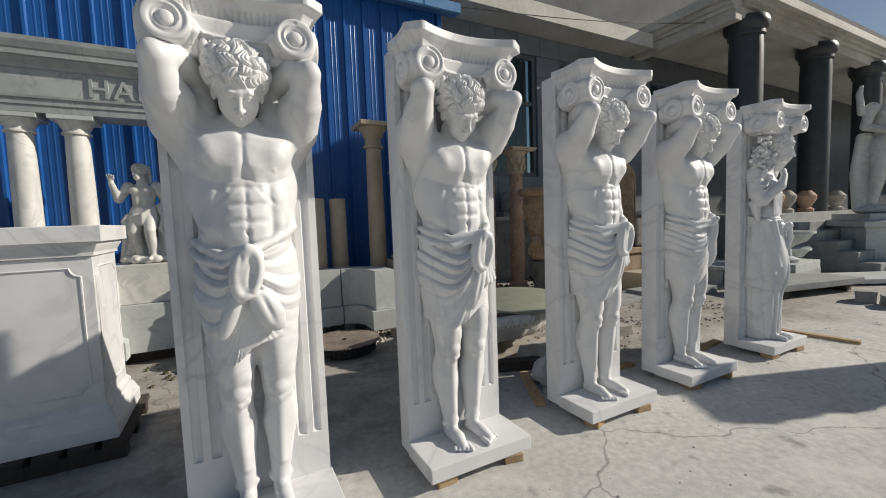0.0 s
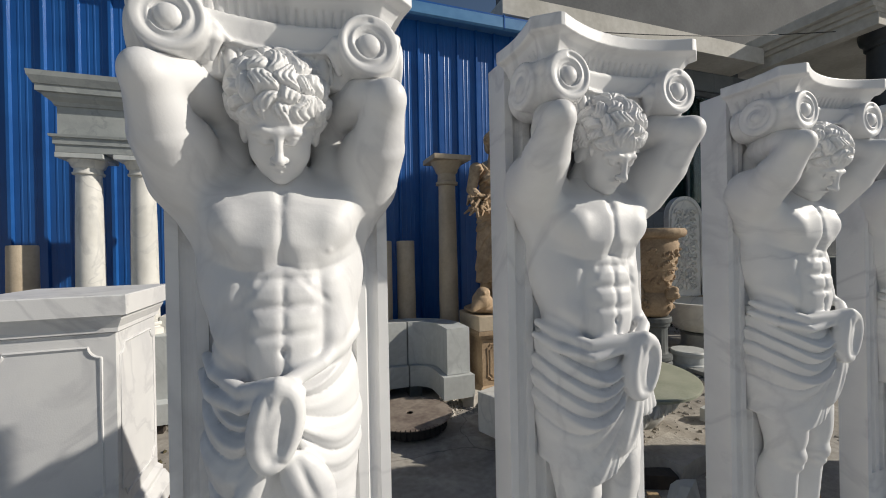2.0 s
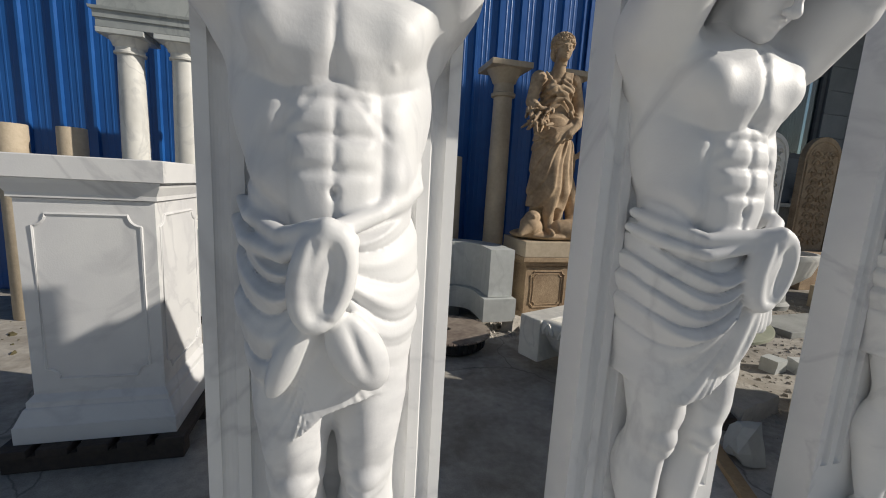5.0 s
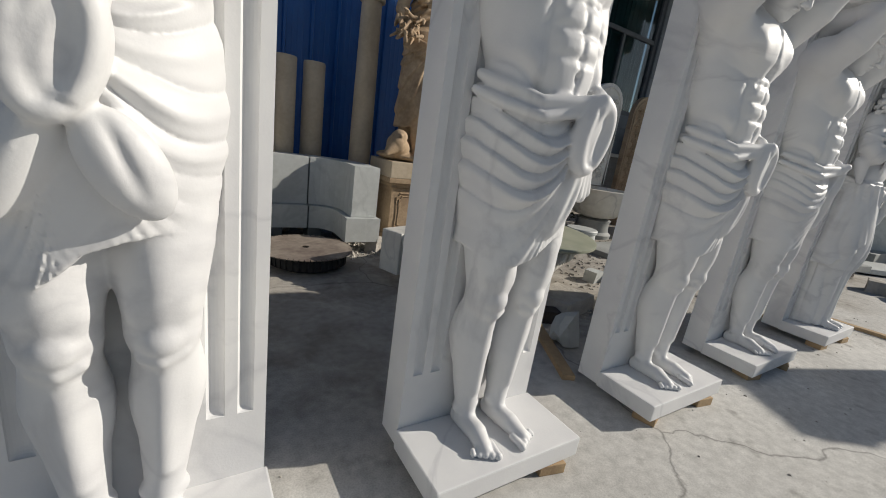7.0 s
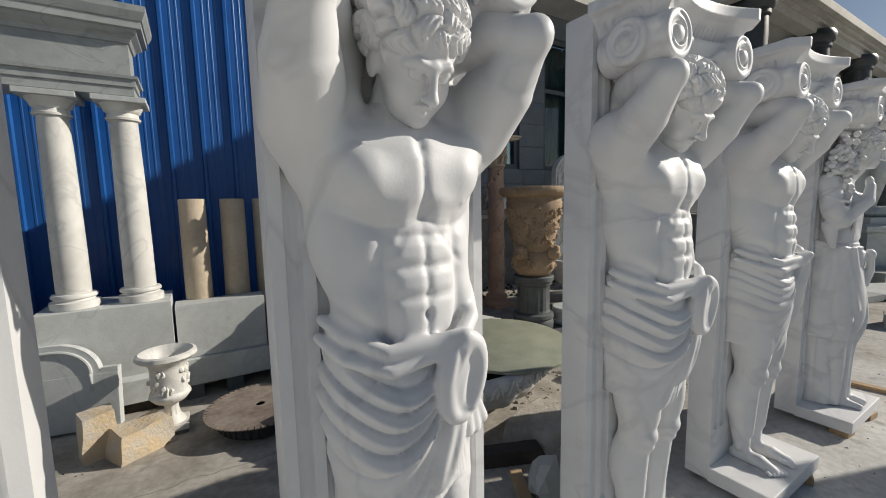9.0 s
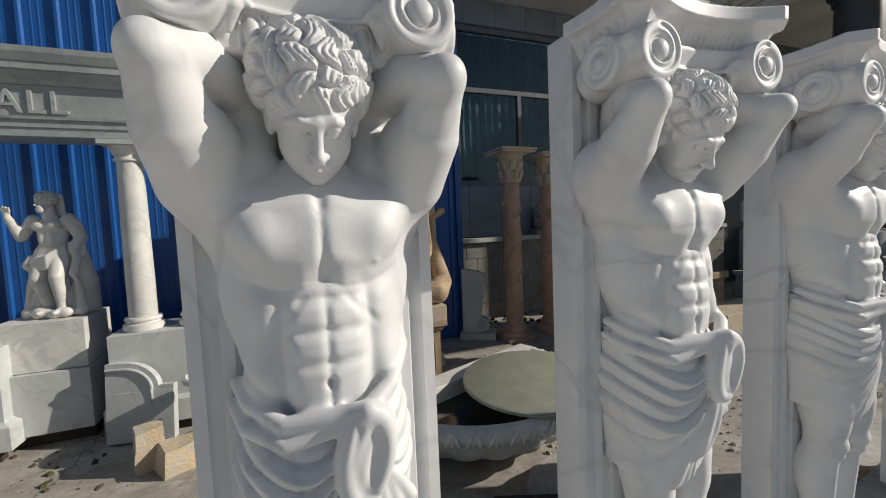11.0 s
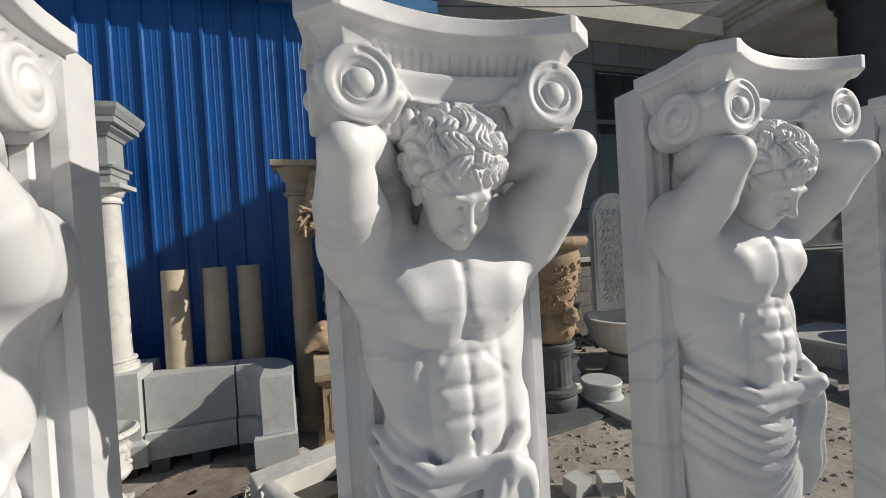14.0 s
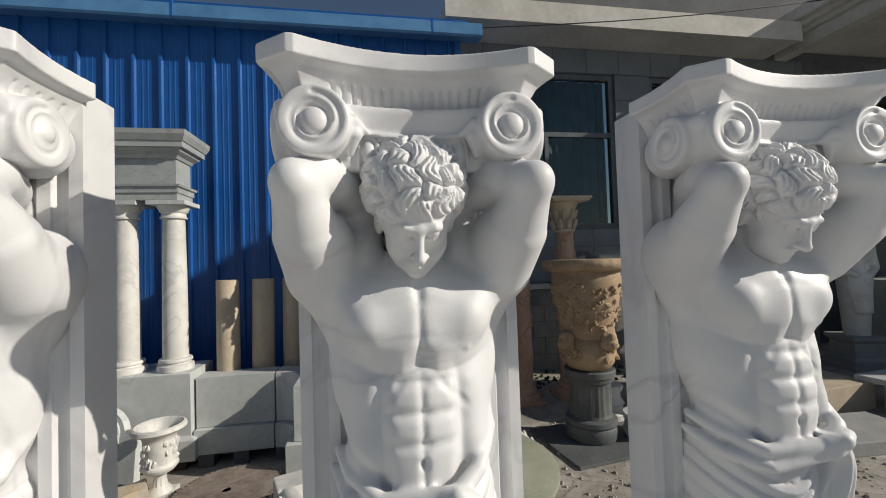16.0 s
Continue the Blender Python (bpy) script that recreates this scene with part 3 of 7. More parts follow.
def capital():
    """The scrolled capital: concave slab, engraved cavetto, corner volutes and egg band."""
    c = Clay((-0.365, -0.37, 2.02), (0.365, -0.03, 2.32), 0.0038)

    def slab(x, y, z):
        heights = (2.165, 2.173, 2.190, 2.222, 2.246, 2.254, 2.305)
        inset = np.interp(z, heights, (0.070, 0.068, 0.056, 0.040, 0.024, 0.0, 0.0))
        u = np.clip(np.abs(x) / 0.255, 0, 1.6)
        face = -0.340 + inset + 0.062 * np.clip(1 - u * u, 0, 1) + np.clip(np.abs(x) - 0.272 + inset * 0.5, 0, 1) * 0.75
        side = 0.342 - inset - 0.016 * np.clip(1 - ((y + 0.15) / 0.13) ** 2, 0, 1)
        d = np.maximum(face - y, np.abs(x) - side)
        d = np.maximum(np.maximum(d, y + 0.045), np.maximum(z - 2.297, 2.167 - z))
        cut = step(2.184, 2.189, z) * (1 - step(2.224, 2.229, z))
        front = np.abs((x / 0.0232 + 0.5) % 1.0 - 0.5) * 0.0232
        flank = np.abs((y / 0.034) % 1.0 - 0.5) * 0.034
        slot = np.where(np.abs(x) < 0.205, 1 - step(0.0022, 0.0050, front), 0) * (y < -0.19)
        slot = np.maximum(slot, np.where((np.abs(x) > 0.24) & (y > -0.25) & (y < -0.075), 1 - step(0.0022, 0.0055, flank), 0))
        return d + 0.0065 * slot * cut

    c.add((-0.36, -0.36, 2.14), (0.36, -0.03, 2.33), slab, 0.004)
    for s in (-1, 1):
        c.disc((s * 0.222, -0.185, 2.126), 1, 0.078, 0.130, 0.008, 0.010)
        c.disc((s * 0.238, -0.185, 2.124), 0, 0.076, 0.086, 0.012, 0.010)
        c.limb([(s * 0.25, -0.235, 2.098), (s * 0.262, -0.245, 2.158)], [0.034, 0.034], 0.03)
        c.block((s * 0.24, -0.19, 2.158), (0.070, 0.105, 0.020), 0.016, 0.012)
        # the rolled edge wound once round a domed eye, in front and at the flank
        rolls = [(math.pi / 2 + 2 * math.pi * i / 24, i / 24) for i in range(31)]
        c.limb([(s * (0.222 + (0.060 - 0.020 * u) * math.cos(q)), -0.317, 2.126 + (0.060 - 0.020 * u) * math.sin(q)) for q, u in rolls], [0.0075] * 31, 0.006, cut=True)
        c.disc((s * 0.222, -0.312, 2.126), 1, 0.036, 0.008, 0.003, 0.004, cut=True)
        c.ball((s * 0.222, -0.306, 2.126), (0.028, 0.016, 0.028), 0.003)
        c.limb([(s * 0.326, -0.185 + (0.054 - 0.018 * u) * math.cos(q), 2.124 + (0.054 - 0.018 * u) * math.sin(q)) for q, u in rolls], [0.006] * 31, 0.006, cut=True)
        c.ball((s * 0.318, -0.185, 2.124), (0.016, 0.024, 0.024), 0.003)
        c.limb([(s * 0.160, -0.275, 2.15), (s * 0.140, -0.262, 2.112), (s * 0.150, -0.246, 2.070)], [0.010, 0.020, 0.008], 0.008)
        c.limb([(s * 0.142, -0.270, 2.138), (s * 0.112, -0.256, 2.118)], [0.016, 0.006], 0.008)

    def band(x, y, z):
        sag = 0.014 * np.clip(1 - (x / 0.17) ** 2, 0, 1)
        face = -0.296 + 0.052 * np.clip(1 - (x / 0.24) ** 2, 0, 1) + 0.010 * np.clip((2.168 - z) / 0.04, 0, 1) - 0.006 * (1 - step(2.128, 2.137, z + sag))
        return np.maximum(np.maximum(face - y, np.abs(x) - 0.225), np.maximum(np.maximum(z - 2.180, 2.122 - sag - z), y + 0.05))

    c.add((-0.25, -0.33, 2.09), (0.25, -0.04, 2.20), band, 0.012)
    c.block((0, -0.14, 2.085), (0.2, 0.085, 0.05), 0.012, 0.008)
    for i in range(6):
        x = -0.11 + 0.044 * i
        c.ball((x, -0.226, 2.082), (0.016, 0.014, 0.034), 0.003)
        c.limb([(x - 0.021, -0.226, 2.045), (x - 0.021, -0.230, 2.099), (x - 0.012, -0.232, 2.113), (x + 0.012, -0.232, 2.113), (x + 0.021, -0.230, 2.099), (x + 0.021, -0.226, 2.045)], 0.0045, 0.003)
    return c.skin()


def slab_solids():
    """The back slab, with two round flutes each side that run out softly, and the foot plate."""
    b = bmesh.new()
    f, w = -0.05, 0.308
    half = [(-w, 0.0)]
    for middle, r in ((-0.256, 0.020), (-0.184, 0.022)):
        half += [(middle + r * math.cos(q), math.sin(q)) for q in [math.pi - math.pi * i / 8 for i in range(9)]]
    prof = half + [(-x, d) for x, d in reversed(half)]
    levels = [(0.05, 0.0), (0.33, 0.0)] + [(0.33 + 0.030 * (1 - math.cos(math.pi / 2 * i / 5)), math.sin(math.pi / 2 * i / 5)) for i in range(1, 6)] + [(2.07, 1.0), (2.10, 0.7), (2.12, 0.0), (2.278, 0.0)]
    loft(b, [[(x, f + 0.018 * d * depth, z) for x, d in prof] + [(w, 0.075, z), (-w, 0.075, z)] for z, depth in levels])
    c = bmesh.new()
    box(c, -0.317, 0.317, -0.345, -0.048, 0.045, 0.125, bevel=0.006)
    return [b, c]


def torso():
    c = Clay((-0.38, -0.40, 0.10), (0.38, 0.03, 2.12), 0.0048)
    c.ball((0, -0.09, 1.60), (0.185, 0.125, 0.23), 0.03)
    c.ball((0, -0.11, 1.38), (0.148, 0.125, 0.22), 0.05)
    c.sides(
        ("ball", (0.155, -0.06, 1.57), (0.075, 0.09, 0.19), 0.04),
        ("ball", (0.122, -0.115, 1.47), (0.055, 0.085, 0.11), 0.05),
        ("ball", (0.118, -0.105, 1.345), (0.060, 0.095, 0.11), 0.05),
        ("ball", (0.19, -0.07, 1.70), (0.07, 0.075, 0.09), 0.04),
        ("limb", [(0.10, -0.07, 1.76), (0.19, -0.06, 1.80)], [0.06, 0.06], 0.05),
        ("limb", [(0.13, -0.17, 1.68), (0.215, -0.11, 1.79)], [0.052, 0.052], 0.03),
    )
    for s in (-1, 1):
        elbow = (s * 0.262, -0.305, 1.985)
        c.limb([(s * 0.205, -0.06, 1.71), (s * 0.238, -0.13, 1.79), (s * 0.252, -0.22, 1.885), elbow], [0.065, 0.082, 0.078, 0.05], 0.03)
        c.ball((s * 0.205, -0.155, 1.87), (0.055, 0.07, 0.085), 0.025, (35, s * 10, 0))
        c.ball((s * 0.255, -0.09, 1.81), (0.068, 0.09, 0.115), 0.03, (30, s * 6, 0))
        c.limb([elbow, (s * 0.225, -0.22, 2.02), (s * 0.17, -0.12, 2.01), (s * 0.12, -0.05, 1.985)], [0.05, 0.062, 0.064, 0.05], 0.014)
        c.ball((s * 0.268, -0.33, 2.0), (0.03, 0.028, 0.03), 0.03)
        c.ball((s * 0.13, -0.05, 1.94), (0.065, 0.06, 0.09), 0.03)
        c.ball((s * 0.14, -0.08, 1.83), (0.06, 0.055, 0.09), 0.04)
    c.limb([(0, -0.11, 1.84), (0, -0.09, 1.70)], [0.062, 0.075], 0.03)
    c.sides(("limb", [(0.045, -0.13, 1.82), (0.018, -0.17, 1.722)], [0.013, 0.012], 0.02), ("limb", [(0.018, -0.185, 1.715), (0.12, -0.16, 1.735)], [0.012, 0.012], 0.03))
    c.ball((0, -0.125, 1.715), (0.18, 0.10, 0.09), 0.05)
    # saw muscle over the ribs, three slanting fingers each side
    for i in range(3):
        z = 1.530 - 0.036 * i
        c.sides(("limb", [(0.176 - 0.006 * i, -0.085, z + 0.030), (0.150 - 0.006 * i, -0.145, z + 0.008), (0.112, -0.188, z - 0.014)], [0.006, 0.011, 0.006], 0.026))

    def muscles(x, y, z):
        s = np.abs(x)
        low = 1.556 + 0.9 * np.clip(s - 0.09, 0, 1) ** 1.35 + 1.2 * np.clip(0.045 - s, 0, 1) ** 1.3
        pec = (0.84 + 0.16 * step(-0.002, 0.022, s)) * np.sqrt(step(low - 0.006, low + 0.062, z)) * (1 - step(1.60, 1.79, z)) * (1 - step(0.10, 0.225, s))
        h = 0.034 * pec
        # breastbone and the arch of the ribs
        h = h - 0.0025 * np.exp(-((x / 0.007) ** 2)) * step(1.56, 1.60, z) * (1 - step(1.70, 1.74, z))
        h = h - 0.004 * np.exp(-(((z - 1.548 + 0.9 * np.clip(s - 0.02, 0, 1)) / 0.013) ** 2)) * step(0.03, 0.06, s) * (1 - step(0.10, 0.13, s))
        # four pairs of belly muscles, the lowest long, parted by a deep line
        wide = 0.058 + 0.012 * np.sin((z - 1.25) * 9)
        h = h + 0.008 * (1 - step(wide, wide + 0.035, s)) * (1 - step(1.54, 1.60, z)) * step(1.20, 1.28, z)
        line = 0.52 + 0.48 * np.sqrt(step(0.0, 0.020, s))
        col = line * np.sqrt(1 - step(wide - 0.014, wide + 0.026, s))
        for z0, z1, a in ((1.522, 1.566, 0.005), (1.456, 1.526, 0.013), (1.386, 1.458, 0.014), (1.235, 1.390, 0.012)):
            rise, fall = step(z0 - 0.003, z0 + 0.030, z), 1 - step(z1 - 0.026, z1 + 0.003, z)
            h = h + a * col * np.sqrt(rise * fall)
        for zc in (1.526, 1.457, 1.388):
            h = h - 0.005 * np.exp(-(((x - 0.006) / 0.017) ** 2) - ((z - zc) / 0.010) ** 2)
        # flank muscle over the hip, and the hollow beside the belly
        h = h + 0.010 * np.exp(-(((s - 0.140) / 0.045) ** 2) - ((z - 1.365) / 0.050) ** 2)
        h = h - 0.003 * np.exp(-(((s - 0.097) / 0.016) ** 2) - ((z - 1.375) / 0.075) ** 2)
        h = h - 0.009 * np.exp(-(((z - 1.215 - 0.85 * s) / 0.016) ** 2)) * step(0.06, 0.10, s)
        h = h - 0.017 * np.exp(-((x / 0.008) ** 2) - ((z - 1.345) / 0.011) ** 2)
        h = h + 0.004 * np.exp(-((x / 0.016) ** 2) - ((z - 1.361) / 0.007) ** 2)
        h = h + 0.004 * np.exp(-(((s - 0.118) / 0.009) ** 2) - ((z - 1.600) / 0.009) ** 2)
        # pit of the neck and the hollow above the collar bone
        h = h - 0.010 * np.exp(-((x / 0.014) ** 2)) * step(1.70, 1.73, z) * (1 - step(1.75, 1.78, z))
        return h * step(-0.02, -0.15, y)

    cells, (x, y, z) = c._cut((-0.24, -0.38, 1.15), (0.24, 0.0, 1.80))
    c.f[cells] -= muscles(x, y, z).astype(np.float32)
    return c


def legs(c):
    for s in (-1, 1):
        c.limb([(s * 0.085, -0.09, 1.10), (s * 0.09, -0.115, 0.85), (s * 0.085, -0.135, 0.66)], [0.100, 0.094, 0.068], 0.03)
        c.ball((s * 0.082, -0.186, 0.652), (0.036, 0.027, 0.038), 0.012)
        c.ball((s * 0.056, -0.172, 0.735), (0.034, 0.034, 0.06), 0.014)
        c.ball((s * 0.114, -0.172, 0.748), (0.034, 0.034, 0.068), 0.014)
        c.ball((s * 0.084, -0.188, 0.80), (0.034, 0.034, 0.11), 0.02)
        c.limb([(s * 0.05, -0.175, 0.612), (s * 0.08, -0.186, 0.604), (s * 0.115, -0.17, 0.614)], [0.014, 0.015, 0.014], 0.012)
        c.limb([(s * 0.085, -0.125, 0.66), (s * 0.09, -0.095, 0.50), (s * 0.078, -0.10, 0.32), (s * 0.07, -0.11, 0.20)], [0.060, 0.071, 0.052, 0.038], 0.025)
        c.ball((s * 0.112, -0.085, 0.50), (0.042, 0.055, 0.11), 0.03)
        c.ball((s * 0.052, -0.085, 0.47), (0.036, 0.05, 0.09), 0.03)
        c.ball((s * 0.088, -0.150, 0.86), (0.062, 0.055, 0.15), 0.04)
        c.limb([(s * 0.084, -0.16, 0.6), (s * 0.075, -0.145, 0.3)], [0.018, 0.014], 0.03)
        c.sides(("ball", (0.04, -0.11, 0.215), 0.016, 0.015), ("ball", (0.103, -0.105, 0.205), 0.016, 0.015))
        c.limb([(s * 0.07, -0.085, 0.15), (s * 0.075, -0.20, 0.155), (s * 0.085, -0.265, 0.14)], [0.036, 0.036, 0.026], 0.025)
        for i in range(5):
            x = s * (0.050 + 0.0195 * i)
            c.limb([(x, -0.255, 0.142), (x + s * 0.004, -0.298 + 0.008 * i, 0.137)], [0.0135 - 0.001 * i, 0.012 - 0.001 * i], 0.004)
            c.ball((x + s * 0.004, -0.306 + 0.010 * i, 0.136), 0.0135 - 0.001 * i, 0.004)


def drape(c, knot, split=False, hem=0.90, wrap=False):
    """A cloth wound round the hips, its folds gathered at a knot."""
    kx, kz = knot

    def cloth(x, y, z):
        rx = 0.186 + 0.034 * np.clip((1.36 - z) / 0.2, 0, 1) - 0.02 * np.clip((1.05 - z) / 0.2, 0, 1)
        ry = 0.166 + 0.040 * np.clip((1.34 - z) / 0.2, 0, 1) - 0.02 * np.clip((1.02 - z) / 0.15, 0, 1)
        q = np.sqrt((x / rx) ** 2 + ((y + 0.07) / ry) ** 2)
        d = (q - 1) * 0.17
        dx = np.where(x < kx, (kx - x) / (kx + 0.22), (x - kx) / (0.22 - kx))
        u = np.clip(dx + 0.6 * np.clip(y + 0.15, 0, 0.3), 0.0, 1.4)
        left = x < kx
        top = np.where(left, 0.05 * u * u, 0.10 * u)
        sag = np.where(left, 0.085, 0.04) * np.sin(np.clip(u, 0, 1) * math.pi)
        level = (kz + top - sag - z) / (0.07 + 0.36 * np.clip(u, 0, 1) ** 0.7)
        wob = 0.10 * np.sin(9 * x + 14 * z) + 0.05 * np.sin(31 * x - 17 * z) + 0.34 * np.sin(4.3 * level + 1.0 + kx * 40 + 1.2 * u)
        ph = level * (4.9 if not wrap else 6.2) + wob
        f = ph % 1.0
        pleat = np.clip(np.sin(math.pi * f ** 0.85), 0, 1) ** 0.75 + 0.12 * np.sin(4 * math.pi * f + 3 * u) * np.sin(math.pi * f)
        pick = np.sin(np.floor(ph) * 2.4 + np.where(left, 0.6, 2.2))
        long = step(-0.1, 0.25, u) * (1 - (0.5 + 0.5 * pick) * step(0.55, 0.95, u) * 0.6)
        amp = (0.026 if not wrap else 0.012) * np.where(left, 1.0, 0.6) * (0.8 + 0.25 * pick) * np.clip(u * 3.6, 0.14, 1) * step(-0.08, 0.06, level) * (1 - 0.75 * step(0.62, 0.95, level)) * long
        d = d - amp * pleat + 0.012
        rim = kz + np.where(left, 0.045 * u * u, 0.11 * u) - np.where(left, 0.03, 0.0) * np.sin(np.clip(u, 0, 1) * math.pi) + 0.02
        foot = hem + 0.035 * np.sin(17 * x) + 0.05 * np.clip((x - kx) * 3, -0.4, 1)
        if split:
            foot = foot + 0.03 * np.clip(1 - np.abs(x - kx) / 0.08, 0, 1)
        d = np.maximum(d + 0.020 * np.clip((z - rim + 0.022) / 0.022, 0, 1) ** 2, z - rim)
        d = np.maximum(d, foot - z)
        inner = (np.sqrt((x / (rx - 0.03)) ** 2 + ((y + 0.07) / (ry - 0.035)) ** 2) - 1) * 0.15
        return np.maximum(d, np.where(z < hem + 0.12, -inner, -1.0))

    c.add((-0.28, -0.34, hem - 0.08), (0.28, 0.03, 1.46), cloth, 0.008)
    front = -0.07 - 0.21 * math.sqrt(max(0.1, 1 - (kx / 0.21) ** 2))
    belt = [(-0.205, -0.08, kz + 0.055), (-0.172, -0.165, kz + 0.028), (-0.10, -0.235, kz - 0.004), (kx - 0.02, front - 0.008, kz + 0.012)]
    c.limb(belt, [0.014, 0.017, 0.018, 0.020], 0.024)
    c.limb([(-0.218, -0.08, kz + 0.012), (-0.18, -0.18, kz - 0.022), (-0.10, -0.25, kz - 0.045), (kx - 0.02, front - 0.01, kz - 0.012)], [0.012, 0.015, 0.015, 0.014], 0.022)
    c.limb([(kx, front - 0.01, kz + 0.005), ((kx + 0.2) / 2, -0.235, kz + 0.045), (0.190, -0.13, kz + 0.10), (0.192, -0.08, kz + 0.15)], [0.022, 0.019, 0.016, 0.013], 0.024)
    if wrap:
        def tail(x, y, z):
            t = (kz + 0.03 - z) / 0.34
            mid = kx + 0.008 + 0.03 * t + 0.012 * np.sin(9 * t)
            w = 0.030 + 0.05 * np.clip(t, 0, 1) ** 0.8
            v = (x - mid) / w
            face = front + 0.03 + 0.05 * t * t - 0.058 * np.sqrt(np.clip(1 - v * v, 0, 1)) - 0.010 * np.cos(v * 7.5 + 0.8 * np.sin(3 * t)) * np.clip(t * 3, 0.3, 1)
            low = 0.92 + 0.05 * v * v + 0.03 * np.sin(v * 5)
            return np.maximum(np.maximum((face - y) * 0.7, (np.abs(v) - 1) * w), np.maximum(np.maximum(z - kz - 0.035, low - z), y + 0.16))
        c.add((kx - 0.12, -0.38, 0.85), (kx + 0.16, -0.14, kz + 0.06), tail, 0.008)
        c.limb([(kx - 0.025, front - 0.01, kz + 0.02), (kx + 0.01, front - 0.026, kz + 0.028), (kx + 0.05, front - 0.005, kz + 0.03)], [0.016, 0.02, 0.016], 0.012)
    else:
        w, h, mz = 0.041, 0.088, kz - 0.082
        c.ball((kx + 0.004, front - 0.010, mz), (0.058, 0.036, 0.106), 0.012, (0, 12, 0))
        turns = [2 * math.pi * i / 28 for i in range(29)]
        ring = [(kx + w * math.sin(a) + 0.016 * math.cos(a), front - 0.026 - 0.008 * math.sin(a), mz + h * math.cos(a)) for a in turns]
        c.limb(ring, [0.024 + 0.007 * math.sin(a + 2.6) for a in turns], 0.010)
        c.ball((kx + 0.010, front - 0.052, mz - 0.010), (0.011, 0.016, 0.046), 0.016, (0, 12, 0), cut=True)
        c.limb([(kx - 0.018, front - 0.05, mz + 0.075), (kx - 0.034, front - 0.056, mz), (kx - 0.02, front - 0.052, mz - 0.065), (kx + 0.02, front - 0.048, mz - 0.085)], [0.003, 0.005, 0.005, 0.003], 0.012, cut=True)
        c.limb([(kx - 0.04, front - 0.0, kz + 0.012), (kx + 0.005, front - 0.03, kz + 0.022), (kx + 0.05, front - 0.018, kz - 0.005)], [0.014, 0.02, 0.016], 0.012)
        if split:
            c.ball((kx + 0.068, front + 0.004, kz - 0.245), (0.056, 0.034, 0.10), 0.010, (6, -28, 0))
            c.limb([(kx + 0.045, front - 0.03, kz - 0.17), (kx + 0.09, front - 0.03, kz - 0.29)], [0.004, 0.007], 0.016, cut=True)
            c.ball((kx - 0.065, front + 0.022, kz - 0.25), (0.034, 0.03, 0.11), 0.02, (6, 26, 0))
        else:
            # one long leaf of cloth below the loop, and a fan of pleats beside it
            c.ball((kx - 0.022, front + 0.012, kz - 0.275), (0.040, 0.026, 0.120), 0.010, (6, 14, 0))
            c.limb([(kx - 0.005, front - 0.020, kz - 0.20), (kx - 0.030, front - 0.014, kz - 0.32), (kx - 0.045, front - 0.006, kz - 0.375)], [0.004, 0.010, 0.004], 0.012, cut=True)
            for e, q in ((0.045, 0.25), (0.075, 0.255), (0.105, 0.24)):
                c.limb([(kx + 0.025 + e * 0.2, front + 0.002, kz - 0.13), (kx + e * 0.75, front + 0.004 + e * 0.25, kz - 0.19), (kx + e, front + 0.012 + e * 0.35, kz - q)], [0.008, 0.016, 0.020], 0.008)


